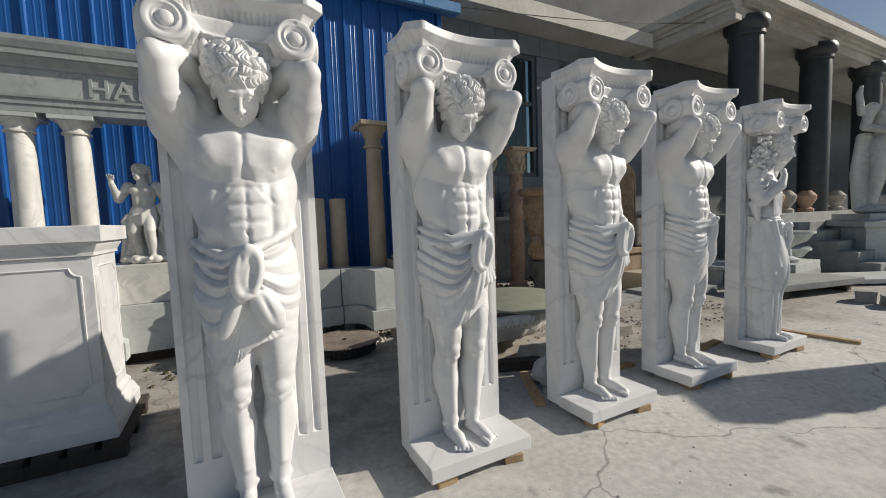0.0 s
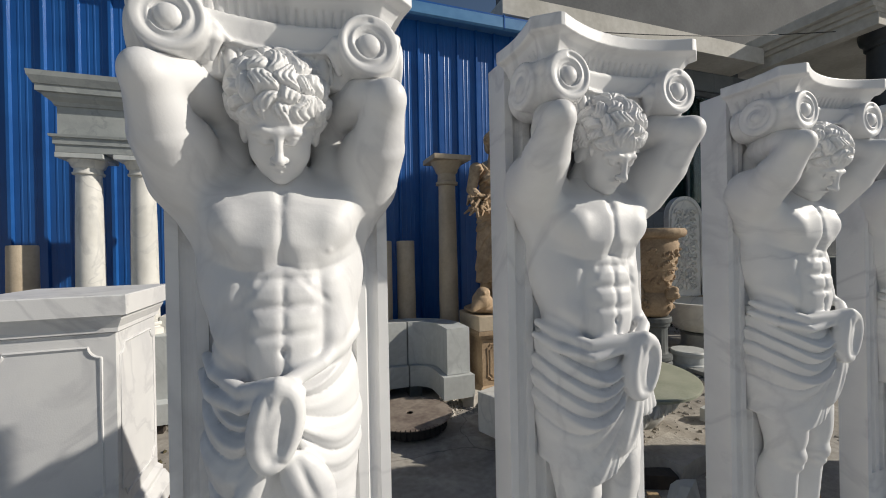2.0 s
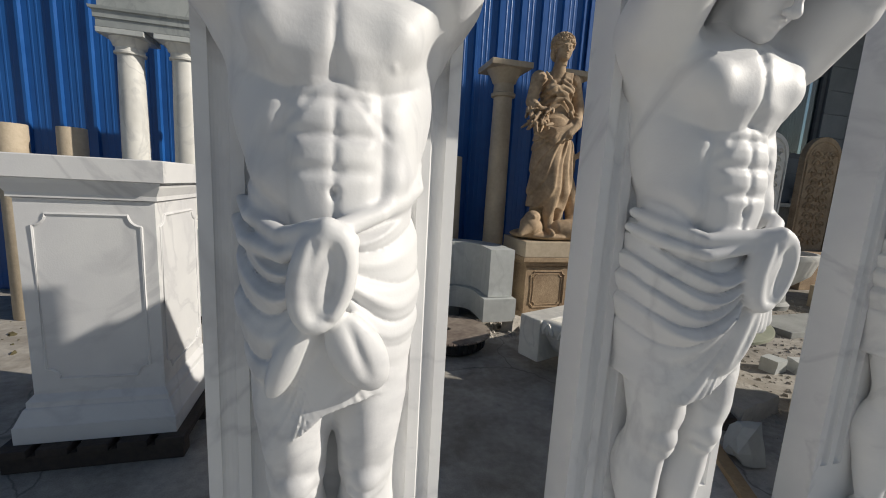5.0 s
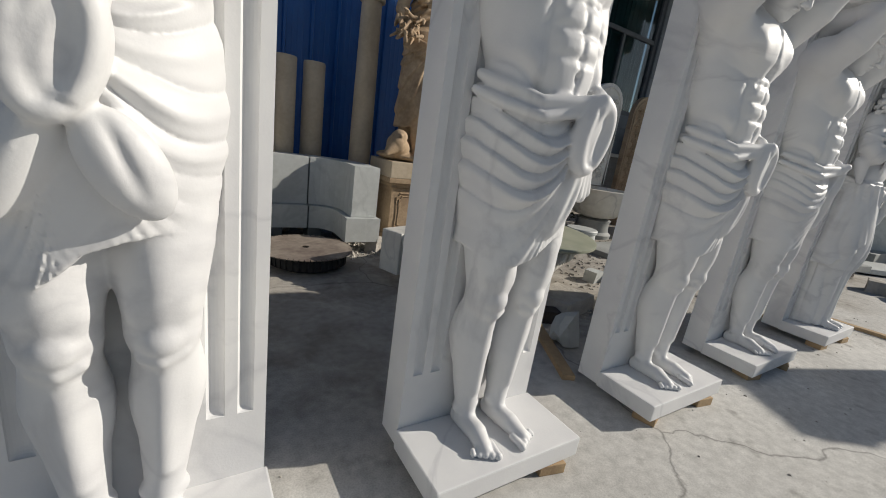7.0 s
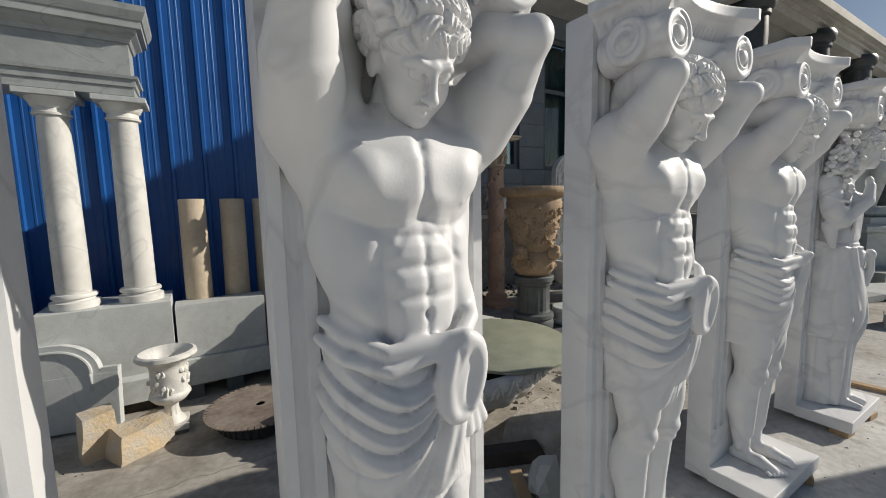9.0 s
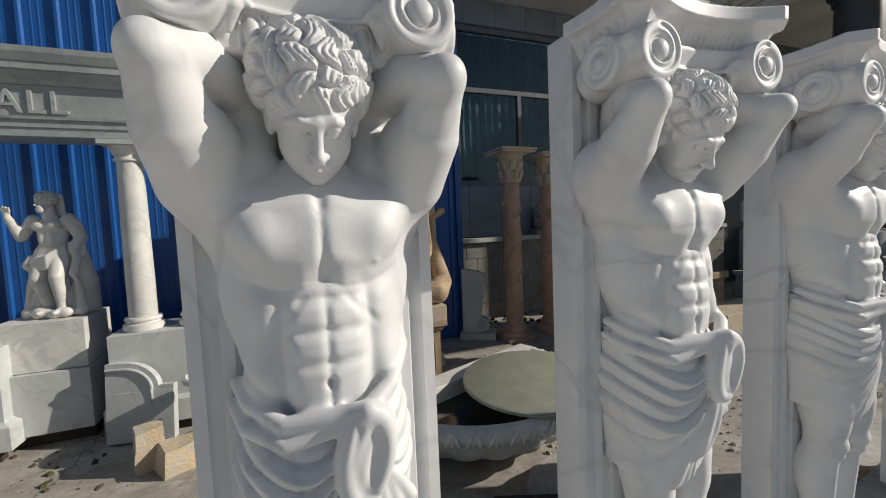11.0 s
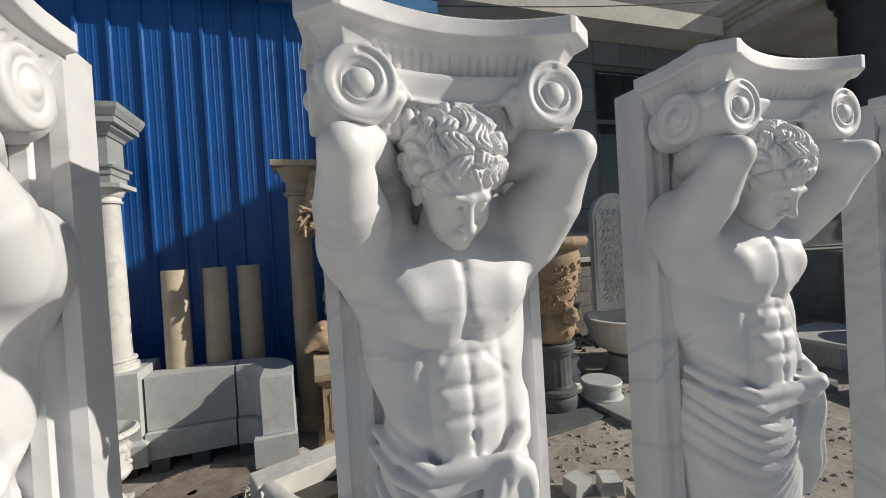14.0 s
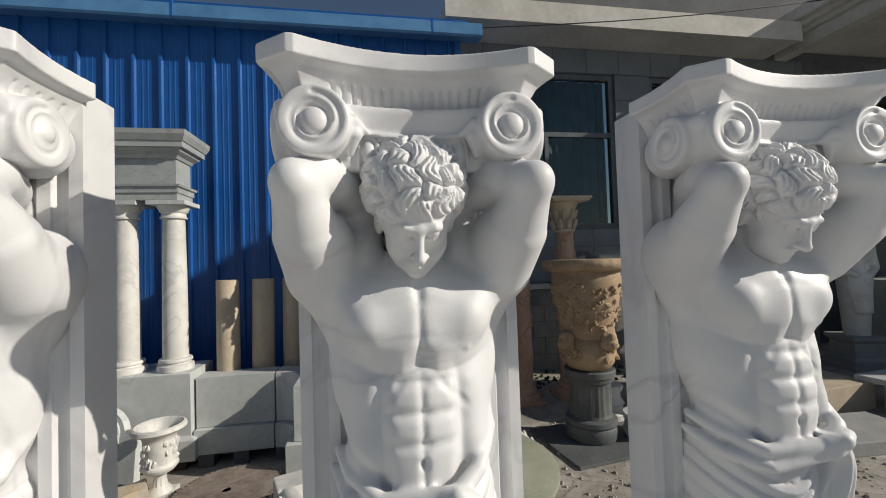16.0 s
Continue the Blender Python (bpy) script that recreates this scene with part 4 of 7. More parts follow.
def head(lady=False):
    c = Clay((-0.155, -0.325, 1.76), (0.155, 0.03, 2.15), 0.0032)
    # a plain classical face bowed a little forward
    c.ball((0, -0.125, 1.955), (0.088, 0.112, 0.108), 0.02)
    c.ball((0, -0.165, 1.905), (0.069, 0.072, 0.10), 0.03)
    c.ball((0, -0.182, 1.845), (0.055, 0.05, 0.055), 0.03)
    c.ball((0, -0.218, 1.814), (0.021, 0.02, 0.018), 0.022)
    c.sides(("ball", (0.042, -0.198, 1.872), (0.024, 0.024, 0.03), 0.02), ("cut", (0.030, -0.246, 1.910), (0.020, 0.017, 0.012), 0.012), ("ball", (0.030, -0.228, 1.908), (0.0155, 0.0135, 0.0115), 0.004),
            ("limb", [(0.010, -0.243, 1.926), (0.032, -0.240, 1.932), (0.054, -0.220, 1.922)], [0.008, 0.009, 0.007], 0.01),
            ("limb", [(0.013, -0.240, 1.915), (0.03, -0.2405, 1.919), (0.047, -0.232, 1.912)], [0.003, 0.004, 0.003], 0.004),
            ("limb", [(0.015, -0.238, 1.903), (0.03, -0.239, 1.900), (0.045, -0.232, 1.904)], [0.003, 0.003, 0.003], 0.004),
            ("ball", (0.0125, -0.252, 1.868), (0.009, 0.009, 0.008), 0.008),
            ("ball", (0.083, -0.13, 1.90), (0.012, 0.024, 0.034), 0.01))
    c.limb([(0, -0.240, 1.928), (0, -0.258, 1.885), (0, -0.266, 1.869)], [0.009, 0.0095, 0.0125], 0.01)
    c.limb([(-0.022, -0.232, 1.8465), (-0.008, -0.241, 1.8495), (0, -0.240, 1.8475), (0.008, -0.241, 1.8495), (0.022, -0.232, 1.8465)], [0.003, 0.0062, 0.005, 0.0062, 0.003], 0.005)
    c.limb([(-0.018, -0.231, 1.838), (0, -0.239, 1.835), (0.018, -0.231, 1.838)], [0.004, 0.007, 0.004], 0.005)
    c.limb([(-0.024, -0.243, 1.8425), (0, -0.249, 1.8425), (0.024, -0.243, 1.8425)], 0.0016, 0.003, cut=True)
    c.limb([(0, -0.11, 1.85), (0, -0.09, 1.74)], [0.058, 0.065], 0.02)
    # snail curls, each a domed cell wound round its own centre
    rng = random.Random(5)
    mid, rad = np.array((0, -0.106, 1.976)), np.array((0.112, 0.124, 0.102))
    nodes = []
    for i in range(60):
        z = 1 - (i + 0.5) / 60 * 1.8
        a, r = i * 2.39996 + rng.uniform(-0.28, 0.28), math.sqrt(max(0, 1 - z * z))
        if r * math.sin(a) < 0.7:
            nodes.append((r * math.cos(a), r * math.sin(a), z + rng.uniform(-0.09, 0.09), rng.choice((-1, 1)), rng.uniform(0, 1), rng.uniform(0.8, 1.25)))

    def curls(x, y, z):
        u, v, w = (x - mid[0]) / rad[0] + 0 * y + 0 * z, (y - mid[1]) / rad[1] + 0 * x + 0 * z, (z - mid[2]) / rad[2] + 0 * x + 0 * y
        q = np.sqrt(u * u + v * v + w * w) + 1e-6
        shell = np.abs(q - 1) < 0.35
        u, v, w, q = u[shell] / q[shell], v[shell] / q[shell], w[shell] / q[shell], q[shell]
        u, v, w = u + 0.09 * np.sin(8 * w + 5 * v), v + 0.09 * np.sin(9 * u + 4 * w), w + 0.08 * np.sin(8 * v + 6 * u)
        near, wind = np.full(u.shape, 9.0), np.zeros(u.shape)
        second = np.full(u.shape, 9.0)
        for a, b, c2, hand, ph, size in nodes:
            t1 = Vector((a, b, c2)).cross(Vector((0, 0, 1)))
            t1 = t1.normalized() if t1.length > 0.05 else Vector((1, 0, 0))
            t2 = Vector((a, b, c2)).normalized().cross(t1)
            p1, p2 = (u - a) * t1.x + (v - b) * t1.y + (w - c2) * t1.z, (u - a) * t2.x + (v - b) * t2.y + (w - c2) * t2.z
            d = np.sqrt(p1 * p1 + (p2 / 1.7) ** 2 + 0.6 * ((u - a) ** 2 + (v - b) ** 2 + (w - c2) ** 2)) * size
            m = d < near
            second = np.where(m, near, np.minimum(second, d))
            wind = np.where(m, (p1 + hand * (0.055 * np.sin(p2 * 11) + 1.1 * np.clip(p2, -1, 0) ** 2)) / 0.105 + ph, wind)
            near = np.minimum(near, d)
        stripe = 1 - np.abs((wind % 1.0) * 2 - 1) ** 2
        edge = np.clip((second - near) / 0.17, 0, 1)
        height = 0.015 * np.sqrt(edge) * (1 - 0.3 * near) + 0.0056 * stripe * np.sqrt(edge)
        out = np.full(shell.shape, 0.05, np.float32)
        px, py, pz = np.broadcast_arrays(x + 0 * y + 0 * z, y + 0 * x + 0 * z, z + 0 * x + 0 * y)
        px, py, pz = px[shell], py[shell], pz[shell]
        front = np.clip((-0.15 - py) / 0.05, 0, 1)
        line = 1.862 + front * (0.086 - 4.2 * px * px) + 0.010 * np.sin(70 * px + 2) + 0.006 * np.sin(40 * pz)
        out[shell] = np.maximum((q - 1) * 0.10 - height + 0.006, (line - pz) * 0.7)
        return out

    c.add((-0.15, -0.31, 1.83), (0.15, 0.02, 2.14), curls, 0.003)
    return c


upper_body = torso()
the_capital = capital()
legs(upper_body)
the_head = head().skin()
plain_head = the_head
bow, pivot = np.array(Euler((radians(31), 0, 0)).to_matrix()), np.array((0, -0.215, 1.80))
the_head = ((the_head[0] - pivot) @ bow.T * 1.06 + pivot + np.array((0, 0.010, -0.016)), the_head[1])
figures = []
for name, args in (("split", dict(knot=(-0.015, 1.26), split=True, hem=0.835)), ("side", dict(knot=(0.062, 1.27), hem=0.84)), ("wrapped", dict(knot=(0.075, 1.27), hem=0.84, wrap=True))):
    c = upper_body.copy()
    drape(c, **args)
    figures.append(carved("figure_column", [c, the_head, the_capital], slab_solids(), MARBLE))
LABELS = ("white marble column of a bearer figure, cloth knotted in front", "white marble column of a bearer figure, cloth knotted at the hip", "grey-veined white marble column of a bearer figure, cloth wrapped tight")
for k, me in ((0, 0), (1, 1), (2, 1), (3, 2)):
    ob = new("figure_column", figures[me])
    ob.matrix_basis = pose(CX[k], SLAB_Y, 0)
    tagged(ob, LABELS[me], "statue", "row of marble figure columns")


# ---- unseen sixth bearer, added out of view to cast the shadow across the yard ----
ob = new("figure_column", figures[1])
ob.matrix_basis = pose(7.75, 0.2, 0.33, 0, 0, 60)
# added block lifts the caster so that its shadow reaches far enough
caster_block = tagged(part("stone_block", boxes((7.3, 8.2, -0.2, 0.6, 0, 0.375), bevel=0.02), MARBLE), "plain white block added under the unseen shadow-casting column", "stone block")
tagged(ob, LABELS[1], "statue", "row of marble figure columns")


# ---- draped figures ----
def ropes(c, paths, k=0.01):
    for pts, r in paths:
        c.limb(pts, r, k)


def robe(c, low, top, rx, ry, folds, amp, lean=0.0, k=0.02, seed=0.0):
    """A skirt of hanging folds from z = top down to z = low."""
    def cloth(x, y, z):
        u = np.clip((top - z) / (top - low), 0, 1)
        a = np.arctan2(y + 0 * x, x - lean * u + 0 * y)
        q = np.sqrt(((x - lean * u) / (rx[0] + (rx[1] - rx[0]) * u)) ** 2 + (y / (ry[0] + (ry[1] - ry[0]) * u)) ** 2)
        ph = folds * a / (2 * math.pi) + 1.1 * u * np.sin(a * 2 + seed) + seed
        ridge = np.abs(((ph) % 1.0) * 2 - 1)
        d = (q - 1) * min(rx) - amp * (0.35 + 0.65 * u) * (1 - ridge * ridge)
        return np.maximum(np.maximum(d, z - top), low - z)
    m = max(rx) + 0.08
    c.add((-m + min(0, lean), -m, low - 0.03), (m + max(0, lean), m, top + 0.03), cloth, k)


def small_head(c, p, r, wild=9, seed=0, k=0.008):
    c.ball(p, (r * 0.78, r * 0.92, r * 1.08), k)
    c.ball((p[0], p[1] - r * 0.35, p[2] - r * 0.5), (r * 0.5, r * 0.5, r * 0.55), k)
    c.limb([(p[0], p[1] - r * 0.9, p[2] + r * 0.1), (p[0], p[1] - r * 1.08, p[2] - r * 0.22)], [r * 0.1, r * 0.16], 0.006)
    c.ball((p[0], p[1] + r * 0.2, p[2] + r * 0.3), (r * 0.9, r * 0.95, r * 0.9), k)
    rng = random.Random(seed)
    for i in range(wild * 3):
        a, b = rng.uniform(0, 6.28), rng.uniform(0.05, 1.1)
        d = Vector((math.cos(a) * math.cos(b), math.sin(a) * math.cos(b), math.sin(b)))
        if d.y < -0.55 and d.z < 0.55:
            continue
        c.ball(tuple(Vector(p) + Vector((0, r * 0.18, r * 0.28)) + d * r * 0.9), r * rng.uniform(0.17, 0.27), 0.005)


def borrowed_head(place, size, turn=(0, 0, 0)):
    """The bearers' carved head at another size and place."""
    m = np.array(Euler([radians(a) for a in turn]).to_matrix())
    return ((plain_head[0] - np.array((0, -0.12, 1.80))) @ m.T * size + np.array(place), plain_head[1])


def goddess():
    c = Clay((-0.44, -0.36, 0.0), (0.44, 0.34, 2.14), 0.008)
    c.ball((0, 0, 0.05), (0.36, 0.28, 0.06), 0.03)
    robe(c, 0.34, 1.22, (0.175, 0.185), (0.14, 0.15), 5, 0.014, -0.01, seed=0.4)
    c.limb([(0.04, 0.10, 1.0), (0.02, 0.12, 0.1)], [0.12, 0.13], 0.03)
    c.limb([(-0.03, -0.07, 0.95), (-0.03, -0.15, 0.55), (-0.01, -0.12, 0.14)], [0.12, 0.085, 0.042], 0.03)
    c.limb([(-0.01, -0.12, 0.11), (-0.03, -0.27, 0.09)], [0.04, 0.026], 0.02)
    c.limb([(0.1, -0.02, 0.95), (0.13, -0.07, 0.5), (0.11, 0.0, 0.12)], [0.13, 0.10, 0.06], 0.04)
    c.ball((0.01, 0.0, 1.45), (0.165, 0.115, 0.22), 0.04)
    c.ball((0.005, 0.0, 1.27), (0.135, 0.11, 0.14), 0.05)
    c.ball((0, 0, 1.18), (0.19, 0.15, 0.14), 0.05)
    c.sides(("ball", (0.08, -0.10, 1.50), (0.07, 0.06, 0.065), 0.03), ("ball", (0.19, 0.0, 1.62), (0.075, 0.07, 0.075), 0.04))
    c.limb([(0.01, 0, 1.62), (0.02, -0.02, 1.80)], [0.08, 0.055], 0.03)
    c.ball((0.03, 0.09, 1.9), (0.07, 0.06, 0.08), 0.02)
    c.limb([(-0.2, 0.0, 1.62), (-0.27, -0.03, 1.38), (-0.22, -0.17, 1.26)], [0.068, 0.056, 0.042], 0.02)
    c.limb([(0.21, 0, 1.62), (0.28, -0.01, 1.36), (0.18, -0.18, 1.17), (0.08, -0.21, 1.08)], [0.068, 0.056, 0.042, 0.036], 0.02)
    for i in range(6):
        c.limb([(-0.16 + 0.015 * i, -0.09, 1.66 - 0.02 * i), (0.0 + 0.02 * i, -0.165, 1.45 - 0.015 * i), (0.16, -0.11, 1.34 - 0.03 * i)], 0.012, 0.012)
        c.limb([(0.14 - 0.015 * i, -0.07, 1.68), (0.07 - 0.02 * i, -0.16, 1.48), (-0.08 - 0.01 * i, -0.13, 1.30)], 0.010, 0.012)
    rng = random.Random(6)
    for i in range(4):
        c.limb([(-0.21, -0.06, 1.18 - 0.03 * i), (-0.06, -0.19, 1.10 - 0.035 * i), (0.1, -0.18, 1.15 - 0.03 * i), (0.21, -0.05, 1.26 - 0.04 * i)], [0.02, 0.03, 0.03, 0.02], 0.012)

    def folds(x, y, z):
        u = np.clip((1.15 - z) / 0.95, 0, 1)
        fan = np.arctan2(x - 0.17, 1.32 - z)
        ph = fan * 7.5 + 0.25 * np.sin(9 * z + 4 * x) + 0.0 * y
        f = ph % 1.0
        pleat = step(0.0, 0.7, f) * (1 - step(0.75, 1.0, f))
        legs_down = 0.026 * (pleat - 0.4) * step(0.16, 0.3, z) * (1 - step(1.0, 1.12, z)) * (0.6 + 0.4 * np.sin(3 * ph))
        g = (z * 16 + 22 * np.abs(x - 0.01) ** 1.5 + 0.3 * np.sin(14 * x)) % 1.0
        top = 0.013 * (step(0.0, 0.6, g) * (1 - step(0.7, 1.0, g)) - 0.4) * step(1.2, 1.26, z) * (1 - step(1.58, 1.66, z)) * (np.abs(x) < 0.2)
        return legs_down + top

    cells, (x, y, z) = c._cut((-0.26, -0.34, 0.15), (0.26, 0.3, 1.68))
    c.f[cells] -= folds(x, y, z).astype(np.float32)
    for i in range(60):
        p = (-0.25 + rng.uniform(-0.11, 0.11), -0.2 + rng.uniform(-0.09, 0.06), 1.20 + rng.uniform(-0.07, 0.1))
        q = (p[0] - rng.uniform(0.0, 0.1), p[1] - rng.uniform(0, 0.06), p[2] + rng.uniform(-0.1, 0.04))
        c.limb([p, q], [0.018, 0.010], 0.006)
    c.limb([(-0.18, -0.12, 0.13), (-0.26, -0.2, 0.17), (-0.38, -0.27, 0.08)], [0.10, 0.095, 0.03], 0.02)
    c.ball((-0.23, -0.2, 0.24), (0.08, 0.07, 0.07), 0.02)
    c.ball((-0.25, -0.27, 0.25), (0.022, 0.02, 0.022), 0.006)
    c.limb([(0.1, -0.16, 0.12), (0.24, -0.18, 0.12), (0.34, -0.07, 0.2), (0.32, 0.03, 0.42), (0.26, 0.03, 0.66), (0.27, -0.02, 0.86)], [0.1, 0.115, 0.10, 0.08, 0.055, 0.025], 0.02)
    c.limb([(0.27, -0.02, 0.86), (0.37, -0.05, 0.93)], [0.022, 0.038], 0.01)
    c.limb([(0.27, -0.02, 0.86), (0.21, -0.05, 0.95)], [0.022, 0.034], 0.01)
    return carved("goddess_statue", [c, borrowed_head((0.02, -0.045, 1.79), 0.96, (0, 0, -8))], [], GOD_STONE)


def robed_man():
    c = Clay((-0.34, -0.26, 0.0), (0.34, 0.26, 1.10), 0.0062)
    rng = random.Random(3)
    for i in range(34):
        a, r = i * 2.4, 0.06 + 0.16 * math.sqrt(i / 34)
        c.ball((r * math.cos(a), 0.02 + 0.7 * r * math.sin(a), 0.02 + rng.uniform(0, 0.03)), (0.06, 0.05, 0.03 + rng.uniform(0, 0.02)), 0.008)
    # rock and cloak behind, rising to the hip
    c.limb([(0.12, 0.10, 0.04), (0.15, 0.09, 0.28), (0.14, 0.07, 0.52)], [0.12, 0.095, 0.06], 0.03)
    c.limb([(-0.08, 0.09, 0.05), (-0.09, 0.09, 0.40), (-0.06, 0.08, 0.80)], [0.10, 0.08, 0.06], 0.04)
    for i in range(9):
        x = -0.19 + 0.046 * i
        c.limb([(x * 0.75, 0.0, 0.52 - 0.02 * (i % 3)), (x, -0.02 + 0.03 * math.sin(i * 2), 0.28), (x * 1.12, -0.03, 0.06)], [0.016, 0.026, 0.034], 0.012)
    # the weight-bearing leg, bare and forward, and the draped one
    c.limb([(0.065, -0.02, 0.52), (0.08, -0.115, 0.34), (0.085, -0.09, 0.07)], [0.072, 0.052, 0.030], 0.02)
    c.ball((0.087, -0.085, 0.22), (0.042, 0.045, 0.09), 0.02)
    c.limb([(0.085, -0.10, 0.065), (0.08, -0.175, 0.05)], [0.028, 0.018], 0.012)
    c.limb([(-0.06, -0.01, 0.52), (-0.075, -0.09, 0.33), (-0.03, -0.06, 0.08)], [0.078, 0.060, 0.034], 0.02)
    c.limb([(-0.03, -0.09, 0.065), (-0.05, -0.165, 0.05)], [0.026, 0.017], 0.012)
    # trunk
    c.ball((0, 0.0, 0.56), (0.115, 0.085, 0.09), 0.03)
    c.ball((0.005, 0.0, 0.70), (0.110, 0.078, 0.15), 0.03)
    c.sides(("ball", (0.055, -0.055, 0.765), (0.055, 0.036, 0.042), 0.02), ("ball", (0.130, 0.005, 0.815), (0.052, 0.048, 0.05), 0.025), ("ball", (0.035, -0.068, 0.66), (0.028, 0.018, 0.05), 0.015))
    c.ball((0.0, -0.088, 0.62), (0.008, 0.012, 0.010), 0.006, cut=True)
    c.limb([(0, 0.0, 0.82), (-0.005, -0.02, 0.91)], [0.048, 0.042], 0.02)
    # loin cloth swung from one hip to the other
    for i in range(7):
        c.limb([(-0.15 + 0.006 * i, -0.01, 0.50 - 0.008 * i), (-0.09, -0.095, 0.475 - 0.012 * i), (0.02, -0.115, 0.515 - 0.016 * i), (0.125, -0.06, 0.60 - 0.022 * i)], [0.012, 0.017, 0.016, 0.011], 0.008)
    c.limb([(-0.14, -0.05, 0.50), (-0.17, -0.06, 0.44), (-0.12, -0.09, 0.40)], [0.03, 0.034, 0.02], 0.012)
    c.limb([(0.15, -0.02, 0.60), (0.185, -0.03, 0.48), (0.16, -0.05, 0.36), (0.19, -0.05, 0.30)], [0.03, 0.026, 0.03, 0.016], 0.012)
    # one arm raised with open fingers, the other under the cloak
    c.limb([(-0.14, 0.0, 0.81), (-0.215, -0.03, 0.68), (-0.225, -0.12, 0.84)], [0.048, 0.042, 0.026], 0.015)
    c.ball((-0.225, -0.125, 0.868), (0.024, 0.018, 0.030), 0.01)
    for i in range(4):
        c.limb([(-0.242 + 0.014 * i, -0.13, 0.885), (-0.250 + 0.020 * i, -0.145, 0.935 - 0.008 * abs(i - 1))], [0.009, 0.007], 0.004)
    c.limb([(0.14, 0.0, 0.81), (0.195, 0.03, 0.66), (0.165, -0.02, 0.56)], [0.052, 0.046, 0.034], 0.015)
    for i in range(5):
        c.limb([(0.13 + 0.02 * i, 0.02, 0.86 - 0.02 * i), (0.185 + 0.008 * i, 0.03, 0.70), (0.17 + 0.01 * i, 0.02, 0.50)], 0.013, 0.012)
        c.limb([(-0.045 + 0.022 * i, 0.055, 1.02), (-0.055 + 0.028 * i, 0.06, 0.86)], [0.022, 0.016], 0.010)
    c.ball((-0.01, -0.088, 0.905), (0.030, 0.022, 0.034), 0.01)
    return carved("robed_statue", [c, borrowed_head((-0.008, -0.025, 0.90), 0.56, (0, 0, -20))], [], MARBLE_WORN)


def youth():
    c = Clay((-0.75, -0.5, 0.0), (0.7, 0.5, 3.15), 0.018)
    c.ball((0, 0, 0.08), (0.55, 0.42, 0.12), 0.05)
    c.limb([(0.12, 0, 1.5), (0.17, -0.05, 0.85), (0.17, 0.02, 0.2)], [0.19, 0.13, 0.08], 0.05)
    c.limb([(-0.12, 0, 1.5), (-0.2, -0.1, 0.85), (-0.25, 0.0, 0.2)], [0.19, 0.13, 0.08], 0.05)
    c.limb([(0.17, 0.0, 0.16), (0.2, -0.3, 0.13)], [0.08, 0.05], 0.04)
    c.limb([(-0.25, 0.0, 0.16), (-0.27, -0.28, 0.13)], [0.08, 0.05], 0.04)
    c.ball((0, 0, 1.55), (0.25, 0.18, 0.24), 0.06)
    c.ball((0, 0, 1.95), (0.25, 0.18, 0.42), 0.06)
    c.sides(("ball", (0.12, -0.12, 2.15), (0.13, 0.08, 0.1), 0.05), ("ball", (0.3, 0, 2.28), (0.12, 0.12, 0.13), 0.05))
    c.limb([(0, 0, 2.3), (0.04, -0.02, 2.6)], [0.12, 0.09], 0.04)
    small_head(c, (0.06, -0.04, 2.82), 0.19, 11, 4, 0.02)
    c.limb([(-0.32, 0, 2.28), (-0.42, 0, 1.9), (-0.2, -0.25, 1.75), (0.05, -0.25, 1.8)], [0.11, 0.09, 0.07, 0.06], 0.03)
    c.limb([(0.32, 0, 2.28), (0.45, 0.05, 1.95), (0.5, -0.1, 2.35)], [0.11, 0.09, 0.06], 0.03)
    for i in range(6):
        c.limb([(-0.45 + 0.04 * i, 0.1, 1.7), (-0.5 + 0.05 * i, 0.14, 0.9), (-0.45 + 0.05 * i, 0.1, 0.15)], [0.06, 0.08, 0.09], 0.03)
    c.limb([(-0.5, 0.0, 2.2), (-0.55, 0, 2.6), (-0.52, 0, 2.75)], [0.07, 0.06, 0.04], 0.02)
    return carved("youth_statue", [c], [], MARBLE_WORN)


